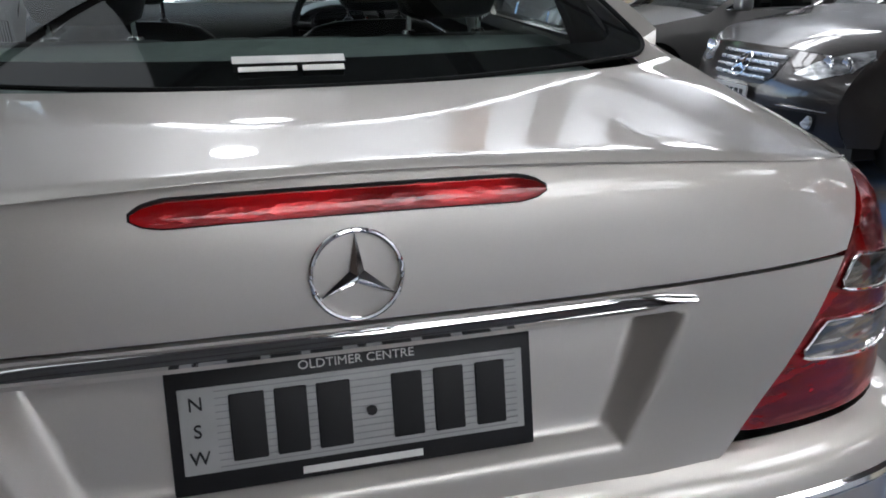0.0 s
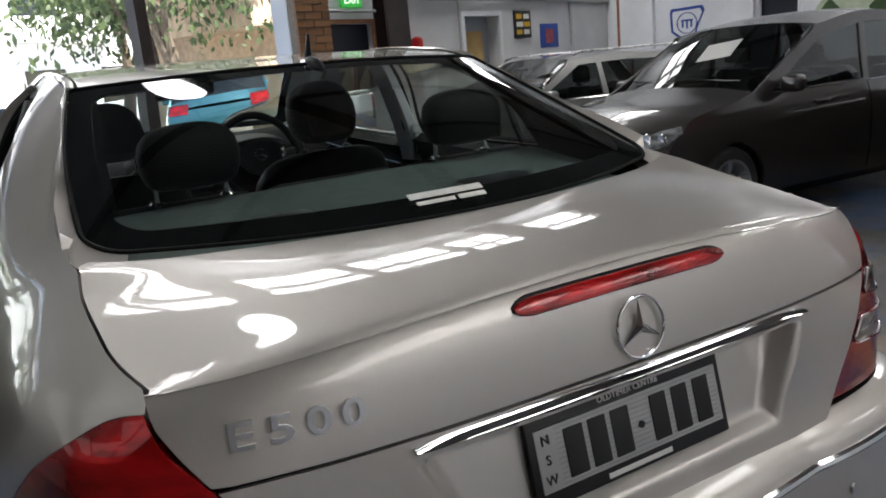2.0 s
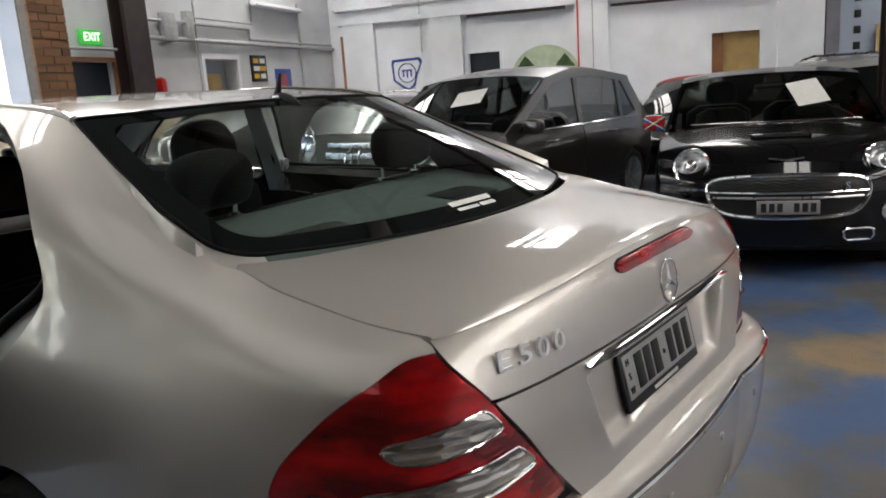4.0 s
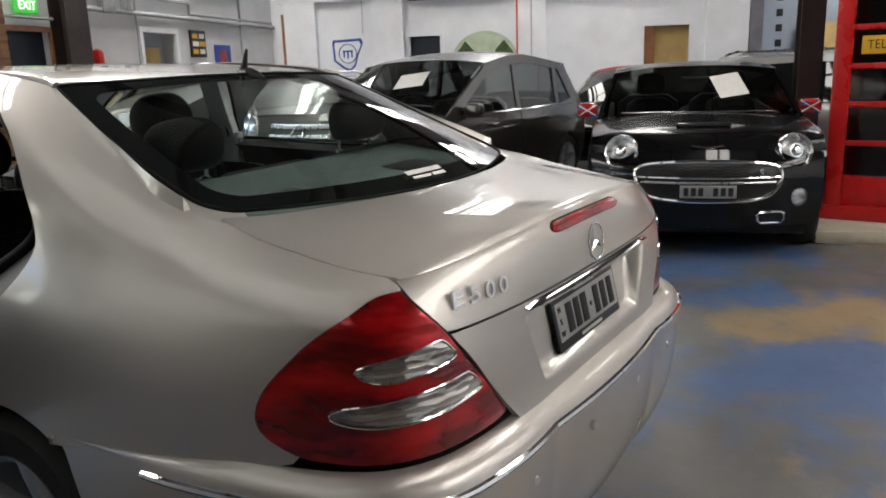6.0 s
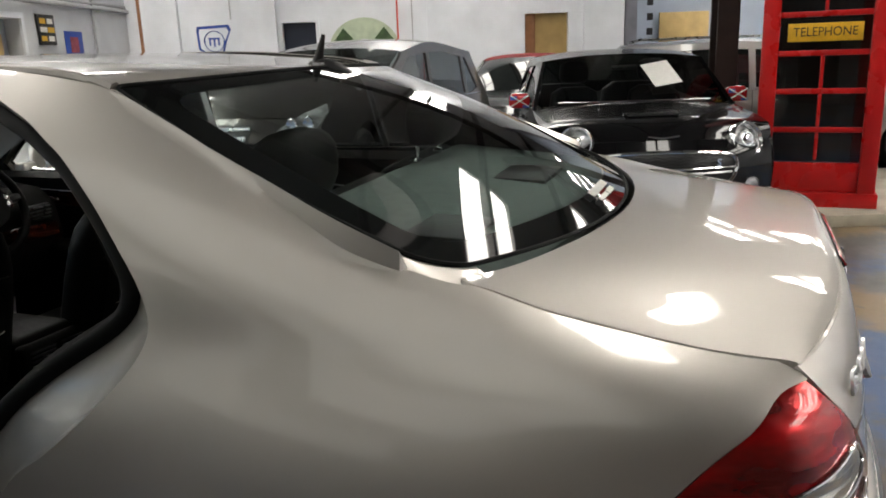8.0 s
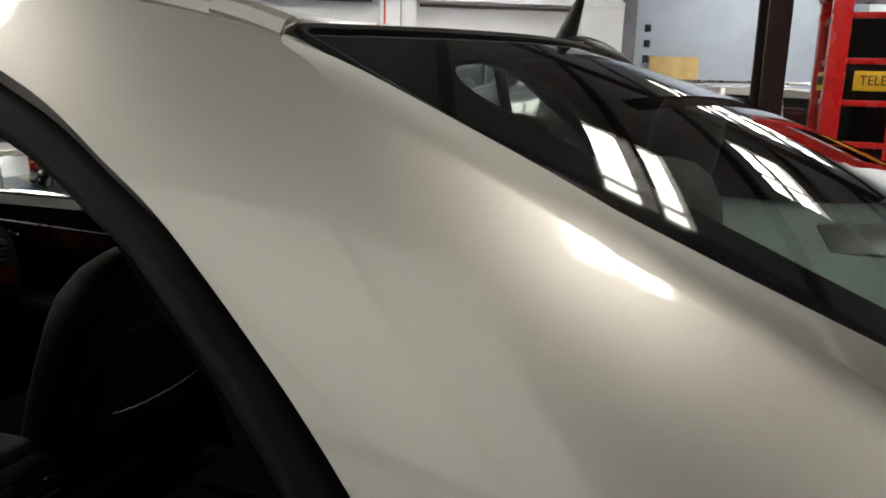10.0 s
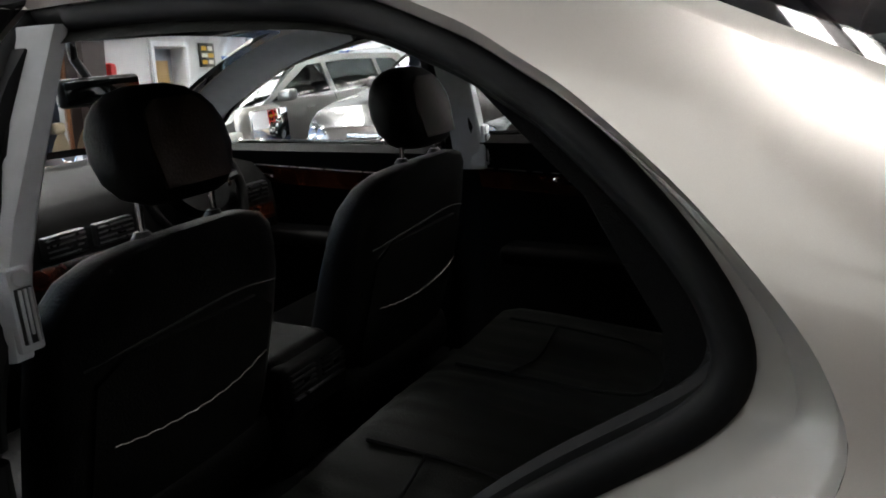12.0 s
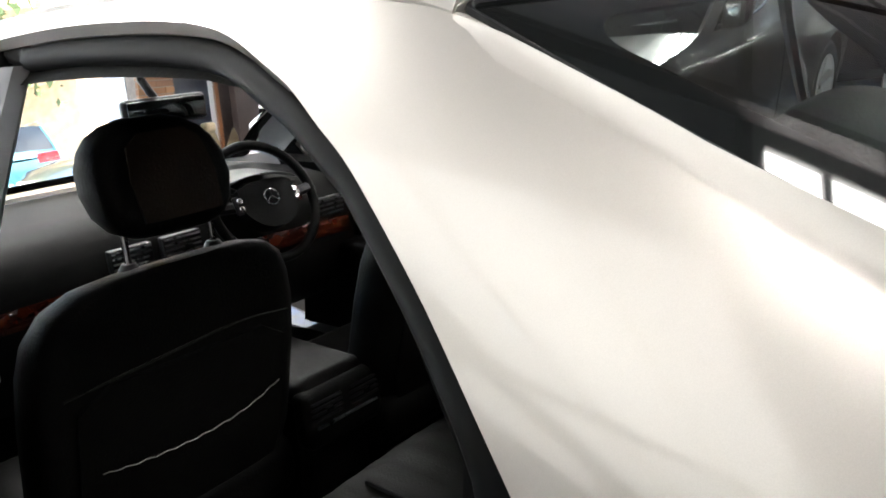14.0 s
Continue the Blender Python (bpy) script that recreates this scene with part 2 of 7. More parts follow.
def panel(name, outline, fn, mat, parent, step=0.03, holes=(), rim=0.012, flip=False, mirror=False, label="", back=0.0):
    """A curved sheet: the outline (2D) with its holes, filled with an even net and laid onto the surface fn(u, v) -> (x, y, z),
    with true surface normals and a turned-in rim."""
    loops = [[tuple(q) for q in outline]] + [[tuple(q) for q in h] for h in holes]
    pts, edges = [], []
    for loop in loops:
        base = len(pts)
        pts += loop
        edges += [(base + i, base + (i + 1) % len(loop)) for i in range(len(loop))]
    arr = np.array(pts)
    lo, hi = np.array(loops[0]).min(0), np.array(loops[0]).max(0)
    gx, gy = np.arange(lo[0], hi[0], step), np.arange(lo[1], hi[1], step)
    grid = np.array([(x + (0.5 * step if j % 2 else 0), y) for j, y in enumerate(gy) for x in gx]).reshape(-1, 2)
    keep = inside(loops[0], grid)
    for h in loops[1:]:
        keep &= ~inside(h, grid)
    grid = grid[keep]
    if len(grid):
        near = np.array([((arr - g) ** 2).sum(1).min() for g in grid])
        grid = grid[near > (0.45 * step) ** 2]
    allp = [Vector(q) for q in pts] + [Vector(q) for q in grid]
    v2, _, f2, _, _, _ = delaunay_2d_cdt(allp, edges, [], 1, 1e-6)
    v2 = [(v.x, v.y) for v in v2]
    cen = np.array([np.mean([v2[i] for i in f], 0) for f in f2])
    ok = inside(loops[0], cen)
    for h in loops[1:]:
        ok &= ~inside(h, cen)
    faces = [list(f) for f, k in zip(f2, ok) if k]
    sx = -1.0 if mirror else 1.0
    e = 2e-3
    P, N = [], []
    for u, v in v2:
        c = np.array(fn(u, v), float)
        du = np.array(fn(u + e, v)) - np.array(fn(u - e, v))
        dv = np.array(fn(u, v + e)) - np.array(fn(u, v - e))
        n = np.cross(du, dv)
        n = n / (np.linalg.norm(n) + 1e-12)
        if flip:
            n = -n
        c[0] *= sx
        n[0] *= sx
        P.append(c)
        N.append(n)
    if faces:
        a, b, c = (P[i] for i in faces[0][:3])
        if np.cross(b - a, c - a) @ N[faces[0][0]] < 0:
            faces = [f[::-1] for f in faces]
    count = {}
    for f in faces:
        for i, j in zip(f, f[1:] + f[:1]):
            count[(i, j)] = count.get((i, j), 0) + 1
    border = [(i, j) for i, j in count if (j, i) not in count]
    normals = [tuple(n) for n in N]
    if rim and border:
        top, low = {}, {}
        for i, j in border:
            for k in (i, j):
                if k not in top:
                    top[k] = len(P)
                    P.append(P[k].copy())
                    normals.append((0, 0, 0))
                    low[k] = len(P)
                    P.append(P[k] - N[k] * rim)
                    normals.append((0, 0, 0))
        faces += [[top[j], top[i], low[i], low[j]] for i, j in border]
    me = bpy.data.meshes.new(name)
    me.from_pydata([tuple(map(float, p)) for p in P], [], faces)
    me.polygons.foreach_set("use_smooth", [True] * len(me.polygons))
    me.update()
    me.normals_split_custom_set_from_vertices(normals)
    return part(name, me, mat, parent, label)


def box(bm, lo, hi, bevel=0.0, m=None, seg=2):
    """A box, bevelled, added to bm."""
    lo, hi = Vector(lo), Vector(hi)
    got = bmesh.ops.create_cube(bm, size=1.0, matrix=Matrix.LocRotScale((lo + hi) / 2, None, hi - lo))
    if bevel:
        edges = list({e for v in got["verts"] for e in v.link_edges})
        made = bmesh.ops.bevel(bm, geom=edges, offset=bevel, segments=seg, profile=0.5, affect="EDGES")
        verts = list({v for f in made["faces"] for v in f.verts} | {v for v in got["verts"] if v.is_valid})
    else:
        verts = got["verts"]
    if m is not None:
        bmesh.ops.transform(bm, matrix=m, verts=verts)
    return verts


def boxes(name, items, mat, parent=None, bevel=0.0, label="", m=None):
    bm = bmesh.new()
    for lo, hi in items:
        box(bm, lo, hi, bevel, m)
    return part(name, bm, mat, parent, label)


def tube(bm, points, radius, sides=10, closed=False, squash=1.0):
    """A round bar along the points; radius may be a list."""
    p = [Vector(q) for q in points]
    n = len(p)
    rings = []
    up = Vector((0, 0, 1))
    for i in range(n):
        a = p[i - 1] if i or closed else p[i]
        b = p[(i + 1) % n] if i + 1 < n or closed else p[i]
        d = (b - a).normalized()
        side = d.cross(up)
        if side.length < 0.1:
            side = d.cross(Vector((1, 0, 0)))
        side.normalize()
        top = side.cross(d).normalized()
        r = radius[i] if isinstance(radius, (list, tuple)) else radius
        rings.append([bm.verts.new(p[i] + side * r * math.cos(w) + top * r * squash * math.sin(w)) for w in (2 * math.pi * k / sides for k in range(sides))])
    for i in range(n if closed else n - 1):
        a, b = rings[i], rings[(i + 1) % n]
        for k in range(sides):
            bm.faces.new((a[k], a[(k + 1) % sides], b[(k + 1) % sides], b[k]))
    if not closed:
        bm.faces.new(rings[0][::-1])
        bm.faces.new(rings[-1])


def bar(name, points, radius, mat, parent=None, sides=10, closed=False, label="", squash=1.0):
    bm = bmesh.new()
    tube(bm, points, radius, sides, closed, squash)
    bmesh.ops.recalc_face_normals(bm, faces=bm.faces)
    return part(name, bm, mat, parent, label)


def lathe(name, profile, mat, parent=None, seg=40, m=None, label=""):
    """Turns (radius, along) pairs about the x axis; m places it."""
    bm = bmesh.new()
    rings = []
    for r, h in profile:
        rings.append([bm.verts.new((h, r * math.cos(2 * math.pi * k / seg), r * math.sin(2 * math.pi * k / seg))) for k in range(seg)])
    for a, b in zip(rings[:-1], rings[1:]):
        for k in range(seg):
            bm.faces.new((a[k], a[(k + 1) % seg], b[(k + 1) % seg], b[k]))
    bmesh.ops.remove_doubles(bm, verts=bm.verts, dist=1e-5)
    bmesh.ops.recalc_face_normals(bm, faces=bm.faces)
    if m is not None:
        bmesh.ops.transform(bm, matrix=m, verts=bm.verts)
    return part(name, bm, mat, parent, label)


def writing(name, text, size, mat, parent, m, depth=0.001, label="", width=None, bold=0.0):
    """Words in the built-in font, as a mesh, centred on m."""
    cu = bpy.data.curves.new(name, "FONT")
    cu.body, cu.size, cu.align_x, cu.align_y, cu.extrude, cu.offset = text, size, "CENTER", "CENTER", depth, bold
    cu.resolution_u = 3
    tmp = bpy.data.objects.new("tmp_text", cu)
    scene.collection.objects.link(tmp)
    me = bpy.data.meshes.new_from_object(tmp.evaluated_get(bpy.context.evaluated_depsgraph_get()))
    scene.collection.objects.unlink(tmp)
    bpy.data.objects.remove(tmp)
    if width:
        xs = [v.co.x for v in me.vertices]
        k = width / (max(xs) - min(xs))
        me.transform(Matrix.Diagonal((k, 1, 1, 1)))
    me.transform(m)
    me.materials.clear()
    return part(name, me, mat, parent, label)


def soft_block(name, lo, hi, mat, parent=None, bevel=0.03, m=None, label="", levels=1):
    bm = bmesh.new()
    box(bm, lo, hi, bevel, m, seg=4)
    return part(name, bm, mat, parent, label)


def floor_material():
    """Painted concrete: grey with worn blue patches and bare tan stretches."""
    m = material("painted_concrete", (0.2, 0.2, 0.2), 0.42, bump=0.25, bump_scale=40)
    nt = m.node_tree
    b = nt.nodes["Principled BSDF"]
    co = nt.nodes.new("ShaderNodeTexCoord").outputs["Object"]

    def patch(scale, lo, hi, seed):
        mp = nt.nodes.new("ShaderNodeMapping")
        mp.inputs["Location"].default_value = (seed, seed * 0.7, 0)
        nt.links.new(co, mp.inputs["Vector"])
        n = nt.nodes.new("ShaderNodeTexNoise")
        n.inputs["Scale"].default_value, n.inputs["Detail"].default_value, n.inputs["Roughness"].default_value = scale, 8.0, 0.62
        nt.links.new(mp.outputs[0], n.inputs["Vector"])
        r = nt.nodes.new("ShaderNodeMapRange")
        r.inputs[1].default_value, r.inputs[2].default_value = lo, hi
        nt.links.new(n.outputs["Fac"], r.inputs[0])
        return r.outputs[0]

    def mixed(fac, a, color):
        x = nt.nodes.new("ShaderNodeMix")
        x.data_type = "RGBA"
        nt.links.new(fac, x.inputs[0])
        if isinstance(a, tuple):
            x.inputs[6].default_value = (*a, 1)
        else:
            nt.links.new(a, x.inputs[6])
        x.inputs[7].default_value = (*color, 1)
        return x.outputs[2]

    c = mixed(patch(2.5, 0.35, 0.65, 3.0), (0.085, 0.083, 0.08), (0.12, 0.116, 0.11))
    c = mixed(patch(0.9, 0.47, 0.56, 11.0), c, (0.055, 0.095, 0.19))
    c = mixed(patch(0.8, 0.53, 0.6, 23.0), c, (0.21, 0.15, 0.085))
    c = mixed(patch(9.0, 0.6, 0.75, 5.0), c, (0.1, 0.1, 0.1))
    nt.links.new(c, b.inputs["Base Color"])
    rough = nt.nodes.new("ShaderNodeMapRange")
    rough.inputs[3].default_value, rough.inputs[4].default_value = 0.28, 0.6
    nt.links.new(patch(1.4, 0.3, 0.7, 31.0), rough.inputs[0])
    nt.links.new(rough.outputs[0], b.inputs["Roughness"])
    return m


FLOOR = floor_material()
ROOF_SHEET = material("roof_sheeting", (0.24, 0.235, 0.225), 0.6, noise=0.2, scale=3)
SKYLIGHT = material("daylit_roof_sheet", (1.0, 0.975, 0.935), 0.6, emit=3.3)

LEATHER_BROWN = material("dark_brown_leather", (0.016, 0.0085, 0.005), 0.5, spec=0.12, noise=0.25, scale=14, bump=0.4, bump_scale=220)
DASH = material("grey_dash_plastic", (0.009, 0.0087, 0.0083), 0.65, spec=0.12, noise=0.15, scale=30, bump=0.3, bump_scale=400)
MIRROR = material("mirror_glass", (0.9, 0.9, 0.9), 0.01, 1.0)
SIDE_GLASS = glass("side_glass", (0.8, 0.86, 0.83))
TINTED = glass("tinted_car_glass", (0.12, 0.135, 0.13))

LAMP_GLASS = lamp_plastic("clear_headlamp", (0.5, 0.51, 0.52), 0.6)
FLAG_RED = material("red_mirror_cap", (0.45, 0.015, 0.02), 0.2, coat=1.0)
# paint of the exit door, also the darkness in the white wall's doorway
NAVY_DOOR_AND_SHADE = material("navy_door_and_shade", (0.012, 0.018, 0.035), 0.4, noise=0.2, scale=4)
EXIT_GREEN = material("lit_green_sign", (0.05, 0.42, 0.06), 0.4, emit=0.2)
EXIT_WHITE = material("lit_white_letters", (0.9, 1.0, 0.85), 0.4, emit=0.6)
POSTER_RED = material("poster_red", (0.4, 0.08, 0.1), 0.6, noise=0.4, scale=12)
# weak glow for added fill sheets, no known source
FILL_SHEET = material("dim_fill_sheet", (0.99, 1.0, 0.95), 0.6, emit=0.15)
LAMP_ON = material("lit_lamp_lens", (1.0, 0.98, 0.95), 0.4, emit=4.5)
TUBE = material("white_glass_tube", (0.85, 0.86, 0.88), 0.2)
PALE_GREEN = material("pale_green_sign", (0.5, 0.58, 0.42), 0.5, noise=0.2, scale=6)
DARK_GREEN = material("dark_green_patch", (0.06, 0.11, 0.04), 0.5, noise=0.4, scale=10)
STEEL_GREY = material("grey_painted_steel", (0.2, 0.2, 0.23), 0.5, noise=0.2, scale=5)
KERB = material("pale_concrete", (0.42, 0.38, 0.3), 0.7, noise=0.25, scale=5, bump=0.3, bump_scale=40)
ASPHALT = material("pale_concrete_yard", (0.62, 0.61, 0.58), 0.85, noise=0.25, scale=3, bump=0.4, bump_scale=80)
RENDERED = material("pale_render", (0.8, 0.79, 0.76), 0.85, noise=0.1, scale=1)
CREAM_BRICK = material("cream_brick", (0.62, 0.45, 0.29), 0.85, noise=0.25, scale=6, bump=0.4, bump_scale=25)
BRICK_PIER = material("brown_brick", (0.22, 0.11, 0.05), 0.8, bump=0.4, bump_scale=25)
bn = BRICK_PIER.node_tree
tone, mixer = bn.nodes.new("ShaderNodeObjectInfo"), bn.nodes.new("ShaderNodeMix")
mixer.data_type = "RGBA"
mixer.inputs[6].default_value, mixer.inputs[7].default_value = (0.26, 0.13, 0.055, 1), (0.13, 0.06, 0.03, 1)
bn.links.new(tone.outputs["Random"], mixer.inputs[0])
bn.links.new(mixer.outputs[2], bn.nodes["Principled BSDF"].inputs["Base Color"])
MORTAR = material("grey_mortar", (0.2, 0.17, 0.14), 0.9, noise=0.2, scale=20)
BARK = material("pale_bark", (0.22, 0.17, 0.12), 0.9, noise=0.4, scale=6, bump=0.6, bump_scale=30)
LEAF = material("leaf_green", (0.11, 0.15, 0.05), 0.6, noise=0.5, scale=1.5)


# ---- the silver sedan: its surfaces ----
def cubic(z, zs, vs):
    """A smooth curve through (zs, vs), read at z."""
    n = len(zs)
    i = 0
    while i < n - 2 and z > zs[i + 1]:
        i += 1

    def slope(k):
        if k == 0:
            return (vs[1] - vs[0]) / (zs[1] - zs[0])
        if k == n - 1:
            return (vs[-1] - vs[-2]) / (zs[-1] - zs[-2])
        h0, h1 = zs[k] - zs[k - 1], zs[k + 1] - zs[k]
        return ((vs[k] - vs[k - 1]) / h0 * h1 + (vs[k + 1] - vs[k]) / h1 * h0) / (h0 + h1)

    h = zs[i + 1] - zs[i]
    t = (z - zs[i]) / h
    a, b = slope(i) * h, slope(i + 1) * h
    if t < 0:
        return vs[0] + slope(0) * (z - zs[0])
    if t > 1:
        return vs[-1] + slope(n - 1) * (z - zs[-1])
    return (2 * t**3 - 3 * t * t + 1) * vs[i] + (t**3 - 2 * t * t + t) * a + (3 * t * t - 2 * t**3) * vs[i + 1] + (t**3 - t * t) * b


Y_RAIL = (0.55, 0.62, 0.75, 0.95, 1.13, 1.29, 1.6, 2.0, 2.4, 2.75, 3.1, 3.45)
X_RAIL = (0.686, 0.683, 0.678, 0.640, 0.608, 0.578, 0.573, 0.575, 0.577, 0.59, 0.63, 0.69)
Z_RAIL = (1.131, 1.140, 1.175, 1.273, 1.357, 1.420, 1.462, 1.478, 1.462, 1.40, 1.24, 1.06)
TH = (-14, 0, 14, 26, 37, 47, 57, 67, 78, 90)
R_REF = (0.549, 0.545, 0.5425, 0.557, 0.586, 0.611, 0.604, 0.577, 0.552, 0.535)
TH_TOP = (-10, 0, 15, 31, 47, 53, 65, 90)
R_TOP = (0.336, 0.336, 0.354, 0.398, 0.484, 0.523, 0.536, 0.54)
Z_TOP = (1.142, 1.131, 1.107, 1.086, 1.062, 1.054, 1.05, 1.05)
R_MID = (0.44, 0.436, 0.455, 0.505, 0.56, 0.566, 0.562, 0.548)
CX, CY, ARC = 0.35, 0.55, 0.45


def width_at(y):
    return cubic(y, (0.55, 0.9, 1.4, 2.4, 3.3, 4.0), (0.895, 0.906, 0.91, 0.91, 0.905, 0.885))


def raw_shell(s, z):
    """The right flank, round the corner to the tail: s runs along the flank (y = 0.55 + s), below zero round the corner."""
    if s >= 0:
        y = CY + s
        w = width_at(y)
        zt, xt = cubic(y, Y_RAIL, Z_RAIL), cubic(y, Y_RAIL, X_RAIL)
        zt = max(zt, 1.115)
        top_bulge = 0.026 * (1 - math.exp(-max(0.0, zt - 1.12) / 0.12))
        k = min(1.0, max(0.0, (s - 0.05) / 0.45))
        k = k * k * (3 - 2 * k)
        zs = (0.18, 0.35, 0.5, 0.75, 0.88, 0.97, 1.055, 0.5 * (1.055 + zt), 0.2 * 1.055 + 0.8 * zt, zt)
        wt = w - 0.11 + 0.026 * k
        vs = (w - 0.06, w - 0.03, w - 0.012, w, w - 0.013 + 0.004 * k, w - 0.051 + 0.014 * k, wt, 0.5 * (wt + xt) + 0.016 + top_bulge + 0.026 * k, 0.2 * wt + 0.8 * xt + 0.012 + 0.7 * top_bulge + 0.028 * k, xt)
        return (cubic(z, zs, vs), y, z)
    th = -s / ARC
    d = math.degrees(th)
    over = max(0.0, d - 90)
    d = min(d, 90)
    r = cubic(d, TH, R_REF)
    k = max(0.0, 1 - d / 120)
    zt, rt, rm = (cubic(d, TH_TOP, q) for q in (Z_TOP, R_TOP, R_MID))
    zm = 0.97 + 0.55 * (zt - 0.97)
    zs = (0.18, 0.35, 0.5, 0.75, 0.88, 0.97, zm, 0.5 * (zm + zt), zt)
    vs = (r - 0.05 - 0.01 * k, r - 0.02 - 0.01 * k, r - 0.01, r, r - 0.013 * k, r - 0.051 * k, rm, 0.5 * (rm + rt) + 0.016, rt)
    q = cubic(z, zs, vs)
    if over:
        return (CX - math.radians(over) * ARC, CY - q - 0.02 * (1 - ((CX - math.radians(over) * ARC) / CX) ** 2), z)
    return (CX + q * math.cos(th), CY - q * math.sin(th), z)


# the same surface on a fine net, smoothed along and up the car
NET_S, NET_Z = np.arange(-1.3, 3.62, 0.02), np.arange(0.06, 1.64, 0.02)
NET = np.array([[raw_shell(float(q), float(h))[:2] for h in NET_Z] for q in NET_S])
NET = 0.46 * NET + 0.27 * np.concatenate([NET[:, 2:], NET[:, -2:]], 1) + 0.27 * np.concatenate([NET[:, :2], NET[:, :-2]], 1)
REACH = np.clip((NET_S + 0.3) / 0.2, 0.15, 1.0)
SOFT = np.zeros_like(NET)
for off, wgt in ((-0.1, 0.1), (-0.067, 0.15), (-0.033, 0.16), (0.0, 0.18), (0.033, 0.16), (0.067, 0.15), (0.1, 0.1)):
    at = np.clip((NET_S + off * REACH - NET_S[0]) / 0.02, 0, len(NET_S) - 1.001)
    lo_, fr_ = at.astype(int), (at % 1.0)[:, None, None]
    SOFT += wgt * (NET[lo_] * (1 - fr_) + NET[lo_ + 1] * fr_)
SOFT_LIST = SOFT.tolist()


def spread(t):
    """Weights of a smooth curve through four even points."""
    return ((-t + 2 * t * t - t**3) / 2, (2 - 5 * t * t + 3 * t**3) / 2, (t + 4 * t * t - 3 * t**3) / 2, (t**3 - t * t) / 2)


def shell(s, z):
    """The right flank and tail corner as one smooth surface."""
    a, b = (s - NET_S[0]) / 0.02, (z - NET_Z[0]) / 0.02
    i, j = min(max(int(a), 1), len(NET_S) - 3), min(max(int(b), 1), len(NET_Z) - 3)
    wa, wb = spread(a - i), spread(b - j)
    x = y = 0.0
    for k in range(4):
        row = SOFT_LIST[i - 1 + k]
        for n in range(4):
            p, w = row[j - 1 + n], wa[k] * wb[n]
            x += p[0] * w
            y += p[1] * w
    return (x, y, z)


def lean(z):
    return cubic(z, (0.66, 0.74, 0.9, 1.0, 1.05, 1.075, 1.11), (-0.02, -0.008, 0.0, 0.011, 0.022, 0.032, 0.062))


def lid_face(x, z):
    """The tail panel of the boot lid."""
    a = abs(x)
    return (x, 0.0268 * a * a + 0.168 * a**4 + lean(z) * (1 + 2.6 * (a / 0.66) ** 4), z)


def lip_z(x):
    return 1.102 - 0.1 * x * x


EDGE = [shell(-ARC * radians(d), cubic(d, TH_TOP, Z_TOP)) for d in range(52, -1, -2)] + [(cubic(y, Y_RAIL, X_RAIL), y, cubic(y, Y_RAIL, Z_RAIL)) for y in (0.58, 0.6, 0.62, 0.64)]
EDGE_Y, EDGE_X, EDGE_Z = [p[1] for p in EDGE], [p[0] for p in EDGE], [p[2] for p in EDGE]


def lid_top(x, t):
    """The boot lid's upper side: t from the lip (0) to the rear window (1)."""
    a = abs(x)
    y0 = lid_face(x, lip_z(x) - 0.004)[1]
    y1 = 0.438 + 0.375 * a * a
    y = y0 + (y1 - y0) * t
    z = lip_z(x) + (1.128 - lip_z(x)) * (t * (1.3 - 0.3 * t)) - 0.006 * math.exp(-max(t, 0) * 60)
    k = min(1.0, max(0.0, (a - 0.42) / 0.26)) ** 2
    return (x, y, z * (1 - k) + k * (float(np.interp(y, EDGE_Y, EDGE_Z)) + 0.001))


def lid_side(t):
    x = 0.67
    for _ in range(6):
        x = float(np.interp(lid_top(x, t)[1], EDGE_Y, EDGE_X)) - 0.0045
    return x


def rear_glass(s, t):
    """The rear window: s from side to side (-1..1), t from bottom to top (0..1)."""
    a = abs(s)
    bottom = np.array((0.662 * s, 0.447 + 0.175 * a * a, 1.124 + 0.018 * a * a))
    top = np.array((0.574 * s, 1.15 + 0.135 * a**3, 1.437 - 0.014 * a * a))
    p = bottom * (1 - t) + top * t
    k = math.sin(math.pi * min(max(t, 0), 1))
    b = 0.055 * k * (1 - 1.25 * a * a)
    return (p[0] + 0.02 * k * s * a, p[1] - b * 0.3, p[2] + b * 0.55)


def roof_at(x, t):
    """The roof: t from the rear window (0) to the windscreen (1)."""
    a = abs(x) / 0.575
    y = (1.15 + 0.135 * a**3) * (1 - t) + (2.72 - 0.12 * a * a) * t
    xr, zr = cubic(y, Y_RAIL, X_RAIL), cubic(y, Y_RAIL, Z_RAIL)
    mid = cubic(y, (1.15, 1.29, 1.7, 2.1, 2.5, 2.75), (1.440, 1.448, 1.48, 1.492, 1.472, 1.438))
    k = min(1.0, (abs(x) / xr)) ** 2.4
    return (x, y, mid * (1 - k) + zr * k)


def windscreen(s, t):
    a = abs(s)
    bottom = np.array((0.70 * s, 3.62 - 0.2 * a * a, 1.02))
    top = np.array((0.57 * s, 2.74 - 0.11 * a * a, 1.43 - 0.03 * a * a))
    p = bottom * (1 - t) + top * t
    b = 0.05 * math.sin(math.pi * min(max(t, 0), 1))
    return (p[0], p[1] + b * 0.4, p[2] + b * 0.7)


def hood(x, t):
    y = (3.66 - 0.25 * (abs(x) / 0.75) ** 2) * (1 - t) + (4.72 - 0.3 * (abs(x) / 0.75) ** 2) * t
    z = cubic(t, (0, 0.3, 0.7, 1.0), (1.0, 0.985, 0.9, 0.74)) - 0.06 * (abs(x) / 0.75) ** 2.5
    return (x, y, z)


